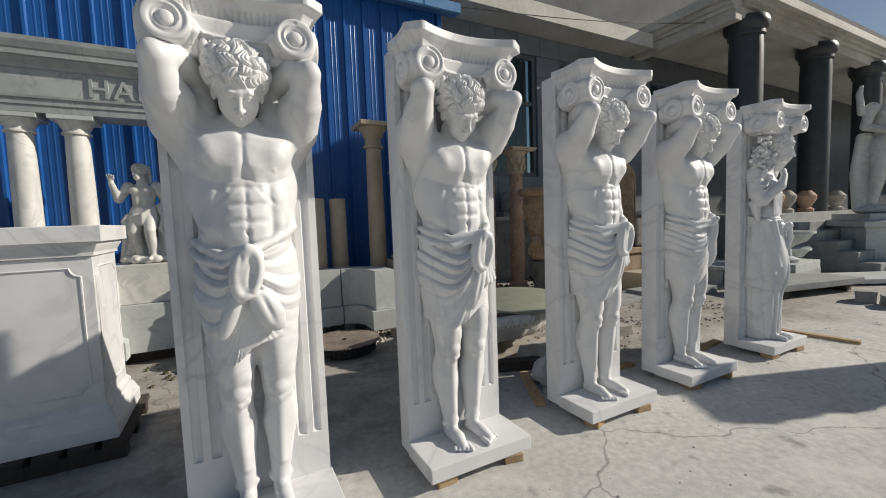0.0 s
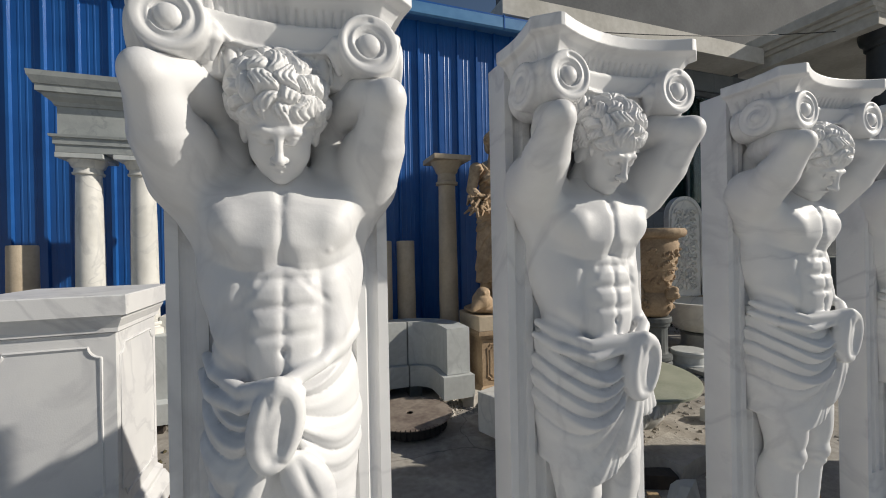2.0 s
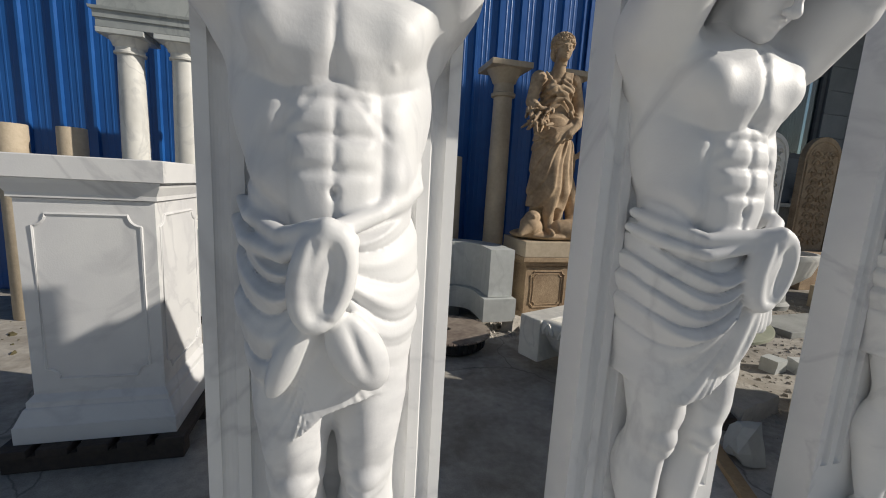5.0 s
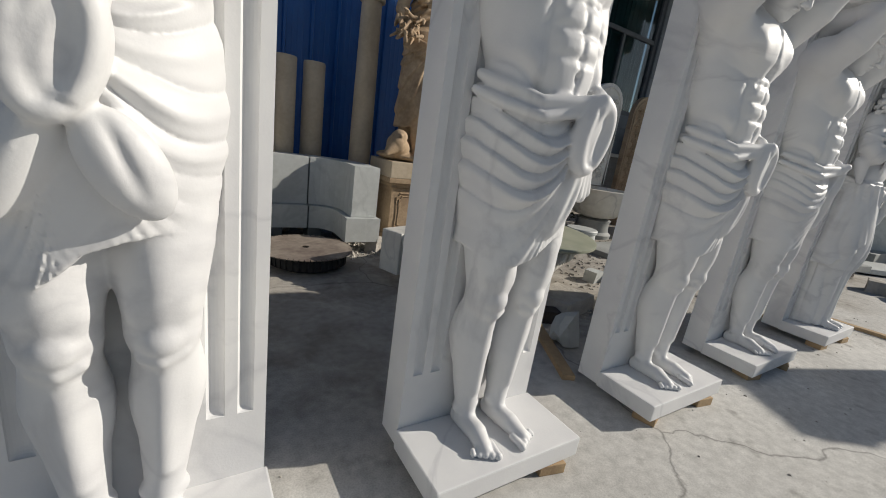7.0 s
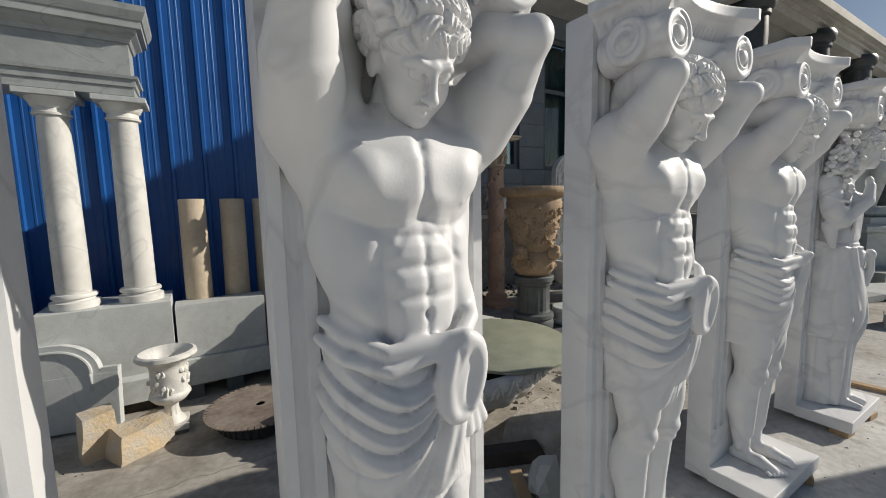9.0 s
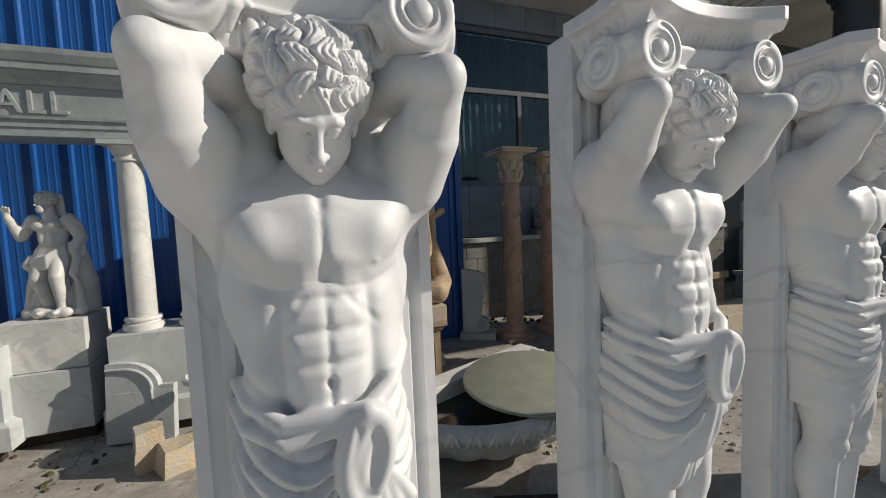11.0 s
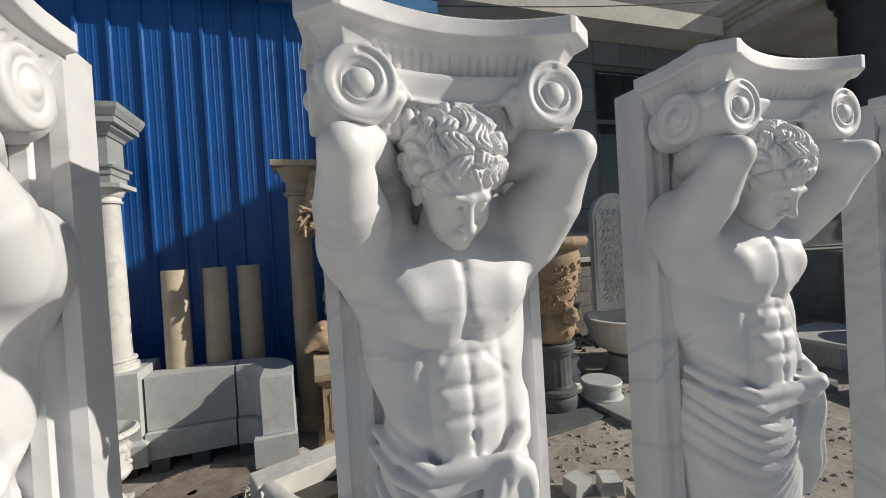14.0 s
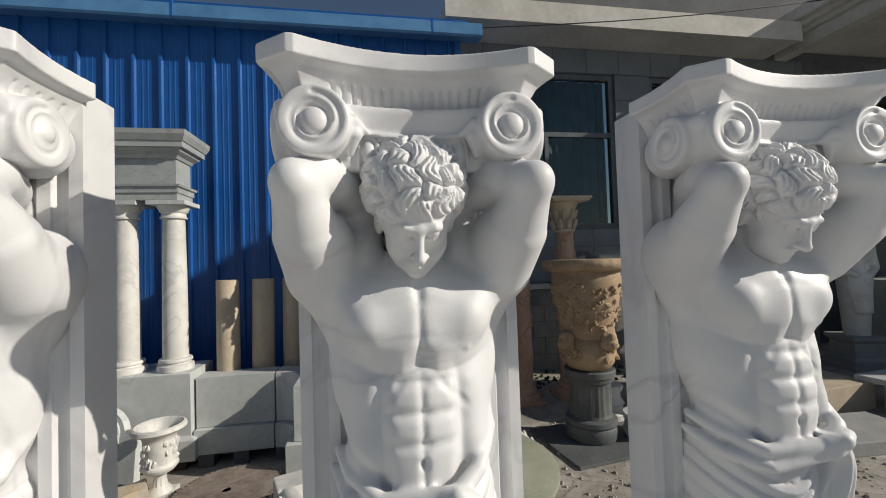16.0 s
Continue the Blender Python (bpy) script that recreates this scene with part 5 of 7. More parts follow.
def lady_column():
    c = Clay((-0.38, -0.40, 0.10), (0.38, 0.03, 2.12), 0.0062)
    c.ball((0, -0.09, 1.54), (0.135, 0.105, 0.2), 0.04)
    c.ball((0, -0.10, 1.30), (0.135, 0.12, 0.16), 0.05)
    c.sides(("ball", (0.065, -0.185, 1.565), (0.058, 0.05, 0.055), 0.025), ("ball", (0.15, -0.08, 1.68), (0.065, 0.06, 0.06), 0.03))
    c.limb([(0.03, -0.1, 1.72), (0.04, -0.12, 1.82)], [0.055, 0.045], 0.03)

    def skirt(x, y, z):
        u = np.clip((1.24 - z) / 1.08, 0, 1)
        rx = 0.150 + 0.045 * np.sin(math.pi * np.clip(u * 1.5, 0, 1)) + 0.012 * u
        ry = 0.135 + 0.040 * np.sin(math.pi * np.clip(u * 1.6, 0, 1)) + 0.015 * u
        a = np.arctan2(y + 0.09, x)
        q = np.sqrt((x / rx) ** 2 + ((y + 0.09) / ry) ** 2)
        ph = 2.1 * a + 0.5 * np.sin(2.3 * a + 4 * u) + 0.7 * u
        ridge = np.abs(np.sin(math.pi * ph)) ** 0.8
        knee = 0.030 * np.exp(-(((x - 0.07) / 0.055) ** 2) - ((z - 0.70) / 0.22) ** 2)
        return np.maximum(np.maximum((q - 1) * 0.14 - 0.022 * (0.2 + 0.8 * u) * (ridge - 0.5) - knee, z - 1.27), 0.155 + 0.03 * np.sin(9 * x) - z)

    c.add((-0.28, -0.38, 0.10), (0.28, 0.03, 1.30), skirt, 0.02)

    def over(x, y, z):
        # the cloak's lower edge falls slanting from the hip in zigzag folds
        low = 0.62 + 1.15 * np.clip(x + 0.20, 0, 0.5) + 0.022 * np.abs(((x * 17) % 1.0) * 2 - 1)
        a = np.arctan2(y + 0.09, x)
        u = np.clip((1.24 - z) / 0.6, 0, 1)
        q = np.sqrt((x / (0.162 + 0.052 * u)) ** 2 + ((y + 0.09) / (0.150 + 0.048 * u)) ** 2)
        ph = 2.7 * a + 2.2 * u * np.sin(a)
        return np.maximum(np.maximum((q - 1) * 0.15 - 0.014 * (np.abs(np.sin(math.pi * ph)) - 0.5), z - 1.25), low - z)

    c.add((-0.28, -0.36, 0.55), (0.28, 0.03, 1.28), over, 0.006)
    for i in range(4):
        c.limb([(-0.165, -0.05, 1.285 - 0.028 * i), (-0.12, -0.175, 1.245 - 0.028 * i), (0.0, -0.235, 1.205 - 0.022 * i), (0.085, -0.245, 1.195 - 0.010 * i), (0.165, -0.12, 1.245 - 0.02 * i)], [0.014, 0.019, 0.020, 0.016, 0.013], 0.010)
    c.ball((0.095, -0.265, 1.195), (0.036, 0.032, 0.036), 0.012)
    c.limb([(0.095, -0.27, 1.18), (0.115, -0.265, 1.08), (0.10, -0.255, 0.98)], [0.020, 0.028, 0.018], 0.012)
    for i in range(7):
        c.limb([(-0.15 + 0.03 * i, -0.09 - 0.09 * math.sin(i * 0.5), 1.70 - 0.012 * i), (-0.07 + 0.022 * i, -0.215, 1.50), (-0.06 + 0.024 * i, -0.205, 1.30)], [0.006, 0.010, 0.008], 0.014)
    # sleeve and the arm laid across the breast, hand at the shoulder
    c.limb([(-0.155, -0.08, 1.69), (-0.195, -0.13, 1.50), (-0.185, -0.17, 1.44)], [0.066, 0.064, 0.058], 0.025)
    c.limb([(-0.185, -0.18, 1.445), (-0.06, -0.262, 1.56), (0.01, -0.255, 1.66)], [0.048, 0.036, 0.026], 0.015)
    c.ball((0.02, -0.245, 1.69), (0.032, 0.022, 0.036), 0.01)
    for i in range(5):
        c.limb([(-0.245 + 0.004 * i, -0.09, 1.60 - 0.045 * i), (-0.20, -0.205, 1.56 - 0.04 * i), (-0.12, -0.20, 1.62 - 0.05 * i)], [0.006, 0.010, 0.006], 0.010)
    c.limb([(-0.20, -0.12, 1.40), (-0.19, -0.14, 1.26)], [0.045, 0.020], 0.02)
    # the arm raised to the capital
    c.limb([(0.16, -0.08, 1.70), (0.285, -0.16, 1.86), (0.26, -0.17, 1.99), (0.1, -0.12, 2.04)], [0.052, 0.047, 0.042, 0.036], 0.02)
    rng = random.Random(8)
    for i in range(120):
        c.ball((-0.13 + rng.gauss(0, 0.06), -0.14 + rng.gauss(0, 0.035), 1.84 + rng.gauss(0, 0.085)), rng.uniform(0.016, 0.022), 0.003)
    for x, y in ((0.09, -0.30), (-0.03, -0.31)):
        c.limb([(x - 0.02, -0.17, 0.16), (x, y, 0.138)], [0.038, 0.022], 0.02)
        for i in range(5):
            c.limb([(x - 0.022 + 0.011 * i, y + 0.02, 0.138), (x - 0.022 + 0.011 * i, y - 0.015 + 0.005 * i, 0.134)], 0.008, 0.004)
    turn = borrowed_head((0.05, -0.155, 1.80), 0.92, (12, 0, 22))
    return carved("lady_column", [c, turn, the_capital], slab_solids(), MARBLE)


ob = new("lady_column", lady_column())
ob.matrix_basis = pose(CX[4], SLAB_Y, 0)
tagged(ob, "white marble column of a draped lady with grapes", "statue", "row of marble figure columns")
ob = new("goddess_statue", goddess())
ob.matrix_basis = pose(2.42, 5.14, 0.86)
tagged(ob, "weathered tan sandstone goddess with wheat and fish", "statue")
ob = new("robed_statue", robed_man())
ob.matrix_basis = pose(-0.56, 5.56, 1.02, 0, 0, -14)
tagged(ob, "small off-white marble robed man, one arm raised", "statue")
ob = new("youth_statue", youth())
ob.matrix_basis = pose(13.0, 3.55, 1.16, 0, 0, -40)
tagged(ob, "large white marble youth on a pedestal by the terrace", "statue")


# ---- wooden shims under the figure columns ----
for k in range(5):
    for dx, dy in ((0.2, -0.30), (-0.22, -0.28), (0.0, 0.05)):
        b = boxes((-0.055, 0.055, -0.05, 0.05, 0, 0.044), bevel=0.004)
        s = tagged(part("wood_shim", b, WOOD if dy < 0 else OLD_WOOD), "small raw timber shim under a marble column base", "shim", "timber shims")
        s.matrix_basis = pose(CX[k] + dx + 0.03 * math.sin(k * 3), SLAB_Y + dy, 0, 0, 0, 20 * math.sin(k * 2 + dx * 9))


# ---- white marble pedestal on a pallet ----
p = tagged(base("marble_pedestal", -0.765, 3.60), "large white marble pedestal with framed panels", "pedestal")
X, Y = 0.263, 0.27
b = bmesh.new()
mould(b, -X, X, -Y, Y, [(0.06, 0.12), (0.06, 0.2), (0.055, 0.205), (0.03, 0.27), (0.022, 0.275), (0.022, 0.30), (0.0, 0.33), (0.0, 1.22), (0.004, 1.225)])
part("body", b, MARBLE, p)
b = bmesh.new()
mould(b, -X, X, -Y, Y, [(0.0, 1.226), (0.015, 1.23), (0.015, 1.25), (0.035, 1.29), (0.04, 1.31), (0.065, 1.315), (0.065, 1.405), (0.06, 1.41)])
part("cornice", b, MARBLE, p)


def panel_outline(a, z0, z1, cut, y, side=False):
    pts = []
    for sx, sz in ((1, 1), (-1, 1), (-1, -1), (1, -1)):
        cx, cz = sx * a, z1 if sz > 0 else z0
        arc = []
        for i in range(7):
            t = i / 6 * math.pi / 2
            arc.append((cx - sx * cut * math.cos(t), cz - sz * cut * math.sin(t)))
        pts += arc if sx * sz < 0 else arc[::-1]
    pts.append(pts[0])
    return [(y, x, z) if side else (x, y, z) for x, z in pts]


b = bmesh.new()
pipe(b, panel_outline(0.205, 0.40, 1.16, 0.05, -Y - 0.001), 0.007, 6)
part("panel_bead", b, MARBLE, p)
b = bmesh.new()
pipe(b, panel_outline(0.23, 0.40, 1.16, 0.05, X + 0.001, True), 0.007, 6)
part("panel_bead", b, MARBLE, p)
pal = tagged(base("pallet", -0.765, 3.60), "dark weathered timber pallet under a pedestal", "pallet")
for k in range(3):
    part("bearer", boxes((-0.36, 0.36, -0.36 + 0.32 * k, -0.28 + 0.32 * k, 0, 0.08), bevel=0.004), OLD_WOOD, pal)
for k in range(5):
    part("board", boxes((-0.37 + 0.155 * k, -0.25 + 0.155 * k, -0.38, 0.38, 0.081, 0.119), bevel=0.004), OLD_WOOD, pal)


# ---- marble portal against the shed ----
gate = tagged(base("garden_portal", 0, 5.25), "grey marble portal with twin columns and HALL lettering", "portal")
COLUMNS = (-1.40, -1.0, 0.09, 0.50)
for x0, x1 in ((-1.63, -0.79), (-0.12, 0.70)):
    b = bmesh.new()
    mould(b, x0, x1, -0.10, 0.42, [(0.05, 0.1), (0.05, 0.28), (0.045, 0.285), (0.0, 0.31), (0.0, 0.865), (-0.004, 0.87)])
    part("plinth", b, PALE_GREY, gate)
    part("sleeper", boxes((x0 + 0.05, x1 - 0.05, -0.08, 0.0, 0, 0.099), (x0 + 0.05, x1 - 0.05, 0.3, 0.4, 0, 0.099)), OLD_WOOD, gate)
for x in COLUMNS:
    b = bmesh.new()
    lathe(b, [(0.105, 0.985), (0.107, 1.0), (0.106, 1.3), (0.101, 1.8), (0.092, 2.27), (0.092, 2.29)], x, 0.09, 32)
    shaft = part("column", b, MARBLE_WORN, gate, smooth=True)
    b = bmesh.new()
    lathe(b, [(0.15, 0.872), (0.152, 0.90), (0.15, 0.925), (0.125, 0.935), (0.122, 0.945), (0.138, 0.955), (0.14, 0.97), (0.132, 0.983), (0.11, 0.986)], x, 0.09, 32)
    part("column_base", b, MARBLE_WORN, shaft, smooth=True, angle=50)
    b = bmesh.new()
    lathe(b, [(0.095, 2.291), (0.112, 2.295), (0.114, 2.31), (0.104, 2.315), (0.1, 2.345), (0.118, 2.36), (0.12, 2.372), (0.135, 2.40), (0.142, 2.414)], x, 0.09, 32)
    part("capital", b, MARBLE_WORN, shaft, smooth=True, angle=50)
    part("abacus", boxes((x - 0.165, x + 0.165, -0.075, 0.255, 2.415, 2.455), bevel=0.004), PALE_GREY, shaft)
for name, o, levels, mat in (("architrave", 0.0, [(0.0, 2.458), (0.0, 2.52), (0.012, 2.524), (0.012, 2.575), (0.03, 2.58), (0.034, 2.60), (0.0, 2.603)], GREY_MARBLE),
                             ("frieze", 0.0, [(-0.012, 2.604), (-0.012, 2.84)], GREY_MARBLE),
                             ("cornice", 0.0, [(0.0, 2.841), (0.012, 2.870), (0.05, 2.900), (0.055, 2.925), (0.085, 2.930), (0.085, 2.980), (0.095, 2.985), (0.12, 3.040), (0.125, 3.080), (0.118, 3.082)], GREY_MARBLE)):
    b = bmesh.new()
    mould(b, -1.56, 0.60, -0.07, 0.25, levels)
    part(name, b, mat, gate)
cu = bpy.data.curves.new("letters", "FONT")
cu.body, cu.size, cu.extrude, cu.bevel_depth, cu.space_character = "HALL", 0.245, 0.014, 0.002, 1.15
text = bpy.data.objects.new("letters", cu)
scene.collection.objects.link(text)
bpy.context.view_layer.update()
me = bpy.data.meshes.new_from_object(text.evaluated_get(bpy.context.evaluated_depsgraph_get()))
bpy.data.objects.remove(text)
me.materials.clear()
me.materials.append(GREY_MARBLE)
letters = new("lettering", me)
letters.parent = gate
letters.matrix_basis = pose(-0.86, -0.06, 2.63, 90, 0, 0)
letters["label"] = "raised grey capital letters HALL"

# ---- robed figure's pedestal, leaning arch slab ----
p = tagged(base("statue_pedestal", -0.60, 5.56), "plain pale marble pedestal block under a robed figure", "pedestal")
part("block", boxes((-0.29, 0.29, -0.26, 0.26, 0.62, 1.02), bevel=0.006), MARBLE_WORN, p)
part("block", boxes((-0.31, 0.31, -0.30, 0.28, 0.12, 0.616), bevel=0.006), PALE_GREY, p)
part("sleeper", boxes((-0.28, 0.28, -0.2, -0.1, 0, 0.119), (-0.28, 0.28, 0.1, 0.2, 0, 0.119)), OLD_WOOD, p)
s = tagged(base("arch_slab", 0.09, 5.02, 0.0, -7), "pale grey slab with a raised arch moulding, leaning", "stone slab")
b = bmesh.new()
box(b, -0.25, 0.25, -0.0, 0.07, 0.02, 0.42, bevel=0.004)
out = [(-0.25, 0.42), (-0.25, 0.655), (-0.12, 0.655)] + [(-0.12 + 0.26 * math.sin(q), 0.43 + 0.225 * math.cos(q)) for q in [math.pi / 2 * i / 10 for i in range(11)]] + [(0.15, 0.46), (0.25, 0.46), (0.25, 0.42)]
loft(b, [[(x, 0.002, z) for x, z in out], [(x, 0.068, z) for x, z in out]])
part("slab", b, PALE_GREY, s)
b = bmesh.new()
pipe(b, [(-0.245, -0.002, 0.605), (-0.12, -0.002, 0.605)] + [(-0.12 + 0.21 * math.sin(q), -0.002, 0.43 + 0.175 * math.cos(q)) for q in [math.pi / 2 * i / 10 for i in range(11)]] + [(0.09, -0.002, 0.30)], 0.013, 8)
part("moulding", b, PALE_GREY, s, smooth=True)
s.matrix_basis = pose(0.09, 5.0, 0.0, -6, 0, -12)


# ---- curved stone bench ----
def bench_piece(x, y, turn, outline, name="bench_block"):
    t = tagged(base(name, x, y, 0, turn), "pale grey stone bench segment with a stepped foot", "stone bench", "curved bench")
    b = bmesh.new()
    loft(b, [[(u, v, z) for u, v in outline(0.0)] for z in (0.345, 0.80)])
    part("back", b, PALE_GREY, t)
    b = bmesh.new()
    loft(b, [[(u, v, z) for u, v in outline(0.06)] for z in (0.12, 0.34)])
    part("foot", b, PALE_GREY, t)
    for u in (0.0, 0.3):
        part("support", boxes((u, u + 0.13, -0.05, 0.14, 0, 0.119)), DARK_STONE, t)
    return t


bench_piece(0.75, 5.22, 0, lambda o: [(-0.03, -o), (0.655, -o), (0.655, 0.24), (-0.03, 0.24)])


def arc_outline(o):
    inner = [(0.0 + (0.26 - o) * math.sin(a), -0.26 + (0.26 - o) * math.cos(a)) for a in [math.pi / 2 * i / 8 for i in range(9)]]
    outer = [(0.0 + 0.50 * math.sin(a), -0.26 + 0.50 * math.cos(a)) for a in [math.pi / 2 * i / 8 for i in range(9)]]
    return inner + [(0.26 - o, -0.52 - o), (0.50 + o * 0.4, -0.52 - o)] + outer[::-1]


bench_piece(1.42, 5.22, 0, arc_outline)


# ---- standing column shafts ----
SHAFTS = ((0.905, 5.52), (1.215, 5.56), (1.515, 5.62), (-1.95, 5.5), (-2.38, 5.5))
b = bmesh.new()
lathe(b, [(0.108, 0.0), (0.112, 0.01), (0.108, 1.0), (0.105, 1.68), (0.101, 1.69)], 0, 0, 28)
proto = tagged(part("column_shaft", b, BEIGE_STONE, smooth=True), "plain beige stone column shaft standing on end", "column", "spare column shafts")
proto.matrix_basis = pose(*SHAFTS[0], 0)
for i, q in enumerate(SHAFTS[1:]):
    copy_thing(proto, pose(*q, 0.0, 0.4 * i - 1, 0.5, 40 * i))


# ---- beige columns with square capitals ----
def tall_column(x, y, top, r, mat, label):
    t = tagged(base("stone_column", x, y), label, "column", "beige columns by the shed")
    b = bmesh.new()
    lathe(b, [(r * 1.0, 0.151), (r, 0.17), (r * 0.98, 1.2), (r * 0.86, top - 0.36), (r * 0.86, top - 0.34)], 0, 0, 28)
    part("shaft", b, mat, t, smooth=True)
    b = bmesh.new()
    lathe(b, [(r * 1.35, 0.0), (r * 1.35, 0.06), (r * 1.15, 0.07), (r * 1.2, 0.12), (r * 1.02, 0.15)], 0, 0, 28)
    part("foot", b, mat, t, smooth=True, angle=40)
    b = bmesh.new()
    lathe(b, [(r * 0.9, top - 0.339), (r * 1.12, top - 0.33), (r * 1.14, top - 0.30), (r * 0.95, top - 0.29), (r * 0.92, top - 0.20), (r * 1.1, top - 0.18), (r * 1.25, top - 0.13), (r * 1.6, top - 0.07), (r * 1.65, top - 0.06)], 0, 0, 28)
    part("capital", b, mat, t, smooth=True, angle=40)
    b = boxes((-r * 1.95, r * 1.95, -r * 1.95, r * 1.95, top - 0.059, top), bevel=0.006)
    part("abacus", b, mat, t)
    return t


tall_column(2.03, 5.58, 2.69, 0.118, BEIGE_STONE, "weathered beige stone column with a square capital")
tall_column(2.80, 5.62, 2.69, 0.118, BEIGE_STONE, "weathered beige stone column with a square capital")


# ---- goddess pedestal ----
p = tagged(base("statue_pedestal", 2.40, 5.12), "moulded tan sandstone pedestal under a goddess statue", "pedestal")
b = bmesh.new()
mould(b, -0.25, 0.25, -0.22, 0.22, [(0.06, 0.0), (0.06, 0.06), (0.03, 0.09), (0.0, 0.11), (0.0, 0.60), (0.01, 0.605)])
part("die", b, SANDSTONE, p)
b = bmesh.new()
mould(b, -0.25, 0.25, -0.22, 0.22, [(0.0, 0.606), (0.02, 0.61), (0.03, 0.64), (0.06, 0.66), (0.06, 0.70), (0.055, 0.705)])
part("cap", b, SANDSTONE, p)
part("block", boxes((-0.31, 0.31, -0.28, 0.28, 0.706, 0.865), bevel=0.008), BEIGE_STONE, p)
b = bmesh.new()
pipe(b, panel_outline(0.19, 0.17, 0.55, 0.035, -0.222), 0.008, 6)
part("panel_bead", b, SANDSTONE, p)
b = bmesh.new()
pipe(b, panel_outline(0.16, 0.20, 0.52, 0.03, -0.222), 0.005, 6)
part("panel_bead", b, SANDSTONE, p)


# ---- saw blade on a tyre ----
t = tagged(base("tyre", 1.25, 4.46), "old black rubber tyre lying flat", "tyre")
b = bmesh.new()
prof = [(0.19, 0.02), (0.26, 0.0), (0.300, 0.02), (0.310, 0.07), (0.300, 0.115), (0.26, 0.13), (0.19, 0.115), (0.17, 0.07)]
loft(b, [[(r * math.cos(a), r * math.sin(a), z) for r, z in prof] for a in [2 * math.pi * i / 36 for i in range(37)]], caps=False)
bmesh.ops.remove_doubles(b, verts=b.verts, dist=0.0001)
part("carcass", b, RUBBER, t, smooth=True, angle=60)
b = bmesh.new()
for i in range(40):
    a = 2 * math.pi * i / 40
    box(b, 0.301, 0.314, -0.014, 0.014, 0.03, 0.10)
    bmesh.ops.rotate(b, verts=b.verts[-8:], cent=(0, 0, 0), matrix=Matrix.Rotation(a, 3, "Z"))
part("tread", b, RUBBER, t)
blade = tagged(base("saw_blade", 1.23, 4.46, 0.133), "large rusty circular stone-saw blade lying flat", "saw blade")
b = bmesh.new()
rim, hole = [], []
for i in range(56):
    a0 = 2 * math.pi * i / 56
    for u, r in ((0.0, 0.375), (0.8, 0.375), (0.82, 0.345), (0.98, 0.345)):
        a = a0 + u * 2 * math.pi / 56
        rim.append((r * math.cos(a), r * math.sin(a)))
        hole.append((0.032 * math.cos(a), 0.032 * math.sin(a)))
for z, up in ((0.0, -1), (0.007, 1)):
    o, q = [b.verts.new((x, y, z)) for x, y in rim], [b.verts.new((x, y, z)) for x, y in hole]
    if z == 0:
        low = (o, q)
    for i in range(len(rim)):
        j = (i + 1) % len(rim)
        b.faces.new((o[i], o[j], q[j], q[i]))
for i in range(len(rim)):
    j = (i + 1) % len(rim)
    b.faces.new((low[0][i], low[0][j], o[j], o[i]))
    b.faces.new((low[1][i], low[1][j], q[j], q[i]))
part("disc", b, RUSTY, blade)

# ---- small urn on the ground, rocks ----
t = tagged(base("marble_urn", 0.67, 4.68), "small white marble urn with carved figures", "urn")
b = bmesh.new()
box(b, -0.10, 0.10, -0.10, 0.10, 0.03, 0.075, bevel=0.005)
part("foot_plate", b, MARBLE_WORN, t)
b = bmesh.new()
lathe(b, [(0.085, 0.076), (0.075, 0.10), (0.05, 0.13), (0.042, 0.19), (0.05, 0.215), (0.062, 0.22)], 0, 0, 36, lambda a, i: 1 + 0.06 * math.sin(9 * a + i) * (i in (2, 3)))
part("stem", b, MARBLE_WORN, t, smooth=True)
b = bmesh.new()
lathe(b, [(0.06, 0.221), (0.095, 0.24), (0.125, 0.28), (0.125, 0.30), (0.112, 0.31), (0.112, 0.48), (0.12, 0.52), (0.165, 0.55), (0.185, 0.568), (0.183, 0.594), (0.165, 0.602), (0.128, 0.57), (0.10, 0.45)], 0, 0, 48, lambda a, i: 1 + (0.05 * abs(math.sin(10 * a)) if i in (1, 2) else 0.035 * abs(math.sin(15 * a)) if i in (7, 8) else 0))
part("bowl", b, MARBLE_WORN, t, smooth=True, angle=50)
b = bmesh.new()
rng = random.Random(3)
for i in range(34):
    a = rng.uniform(0, 6.28)
    lump(b, (0.114 * math.cos(a), 0.114 * math.sin(a), rng.uniform(0.33, 0.47)), (rng.uniform(0.012, 0.022), rng.uniform(0.012, 0.02), rng.uniform(0.015, 0.04)), i, 0.2, 1)
part("relief", b, MARBLE_WORN, t, smooth=True)["kind"] = "stuff"
part("support", boxes((-0.09, 0.09, -0.09, 0.09, 0, 0.029)), DARK_STONE, t)


def cut_rock(name, x, y, turn, size, mat, label, seed, z=0.0):
    b = bmesh.new()
    box(b, -size[0] / 2, size[0] / 2, -size[1] / 2, size[1] / 2, 0, size[2])
    bmesh.ops.subdivide_edges(b, edges=b.edges[:], cuts=4, use_grid_fill=True)
    for v in b.verts:
        k = Vector((v.co.x * 7 + seed, v.co.y * 7, v.co.z * 7))
        v.co += Vector((noise.noise(k), noise.noise(k + Vector((9, 0, 0))), noise.noise(k + Vector((0, 9, 0))))) * 0.09 * min(size) * (1 if v.co.z > 0.001 else 0.3)
        v.co.z = max(v.co.z, 0)
        v.co.x *= 1 - 0.18 * v.co.z / size[2]
    o = tagged(part(name, b, mat, smooth=True, angle=30), label, "rock")
    o.matrix_basis = pose(x, y, z, 0, 0, turn)
    return o


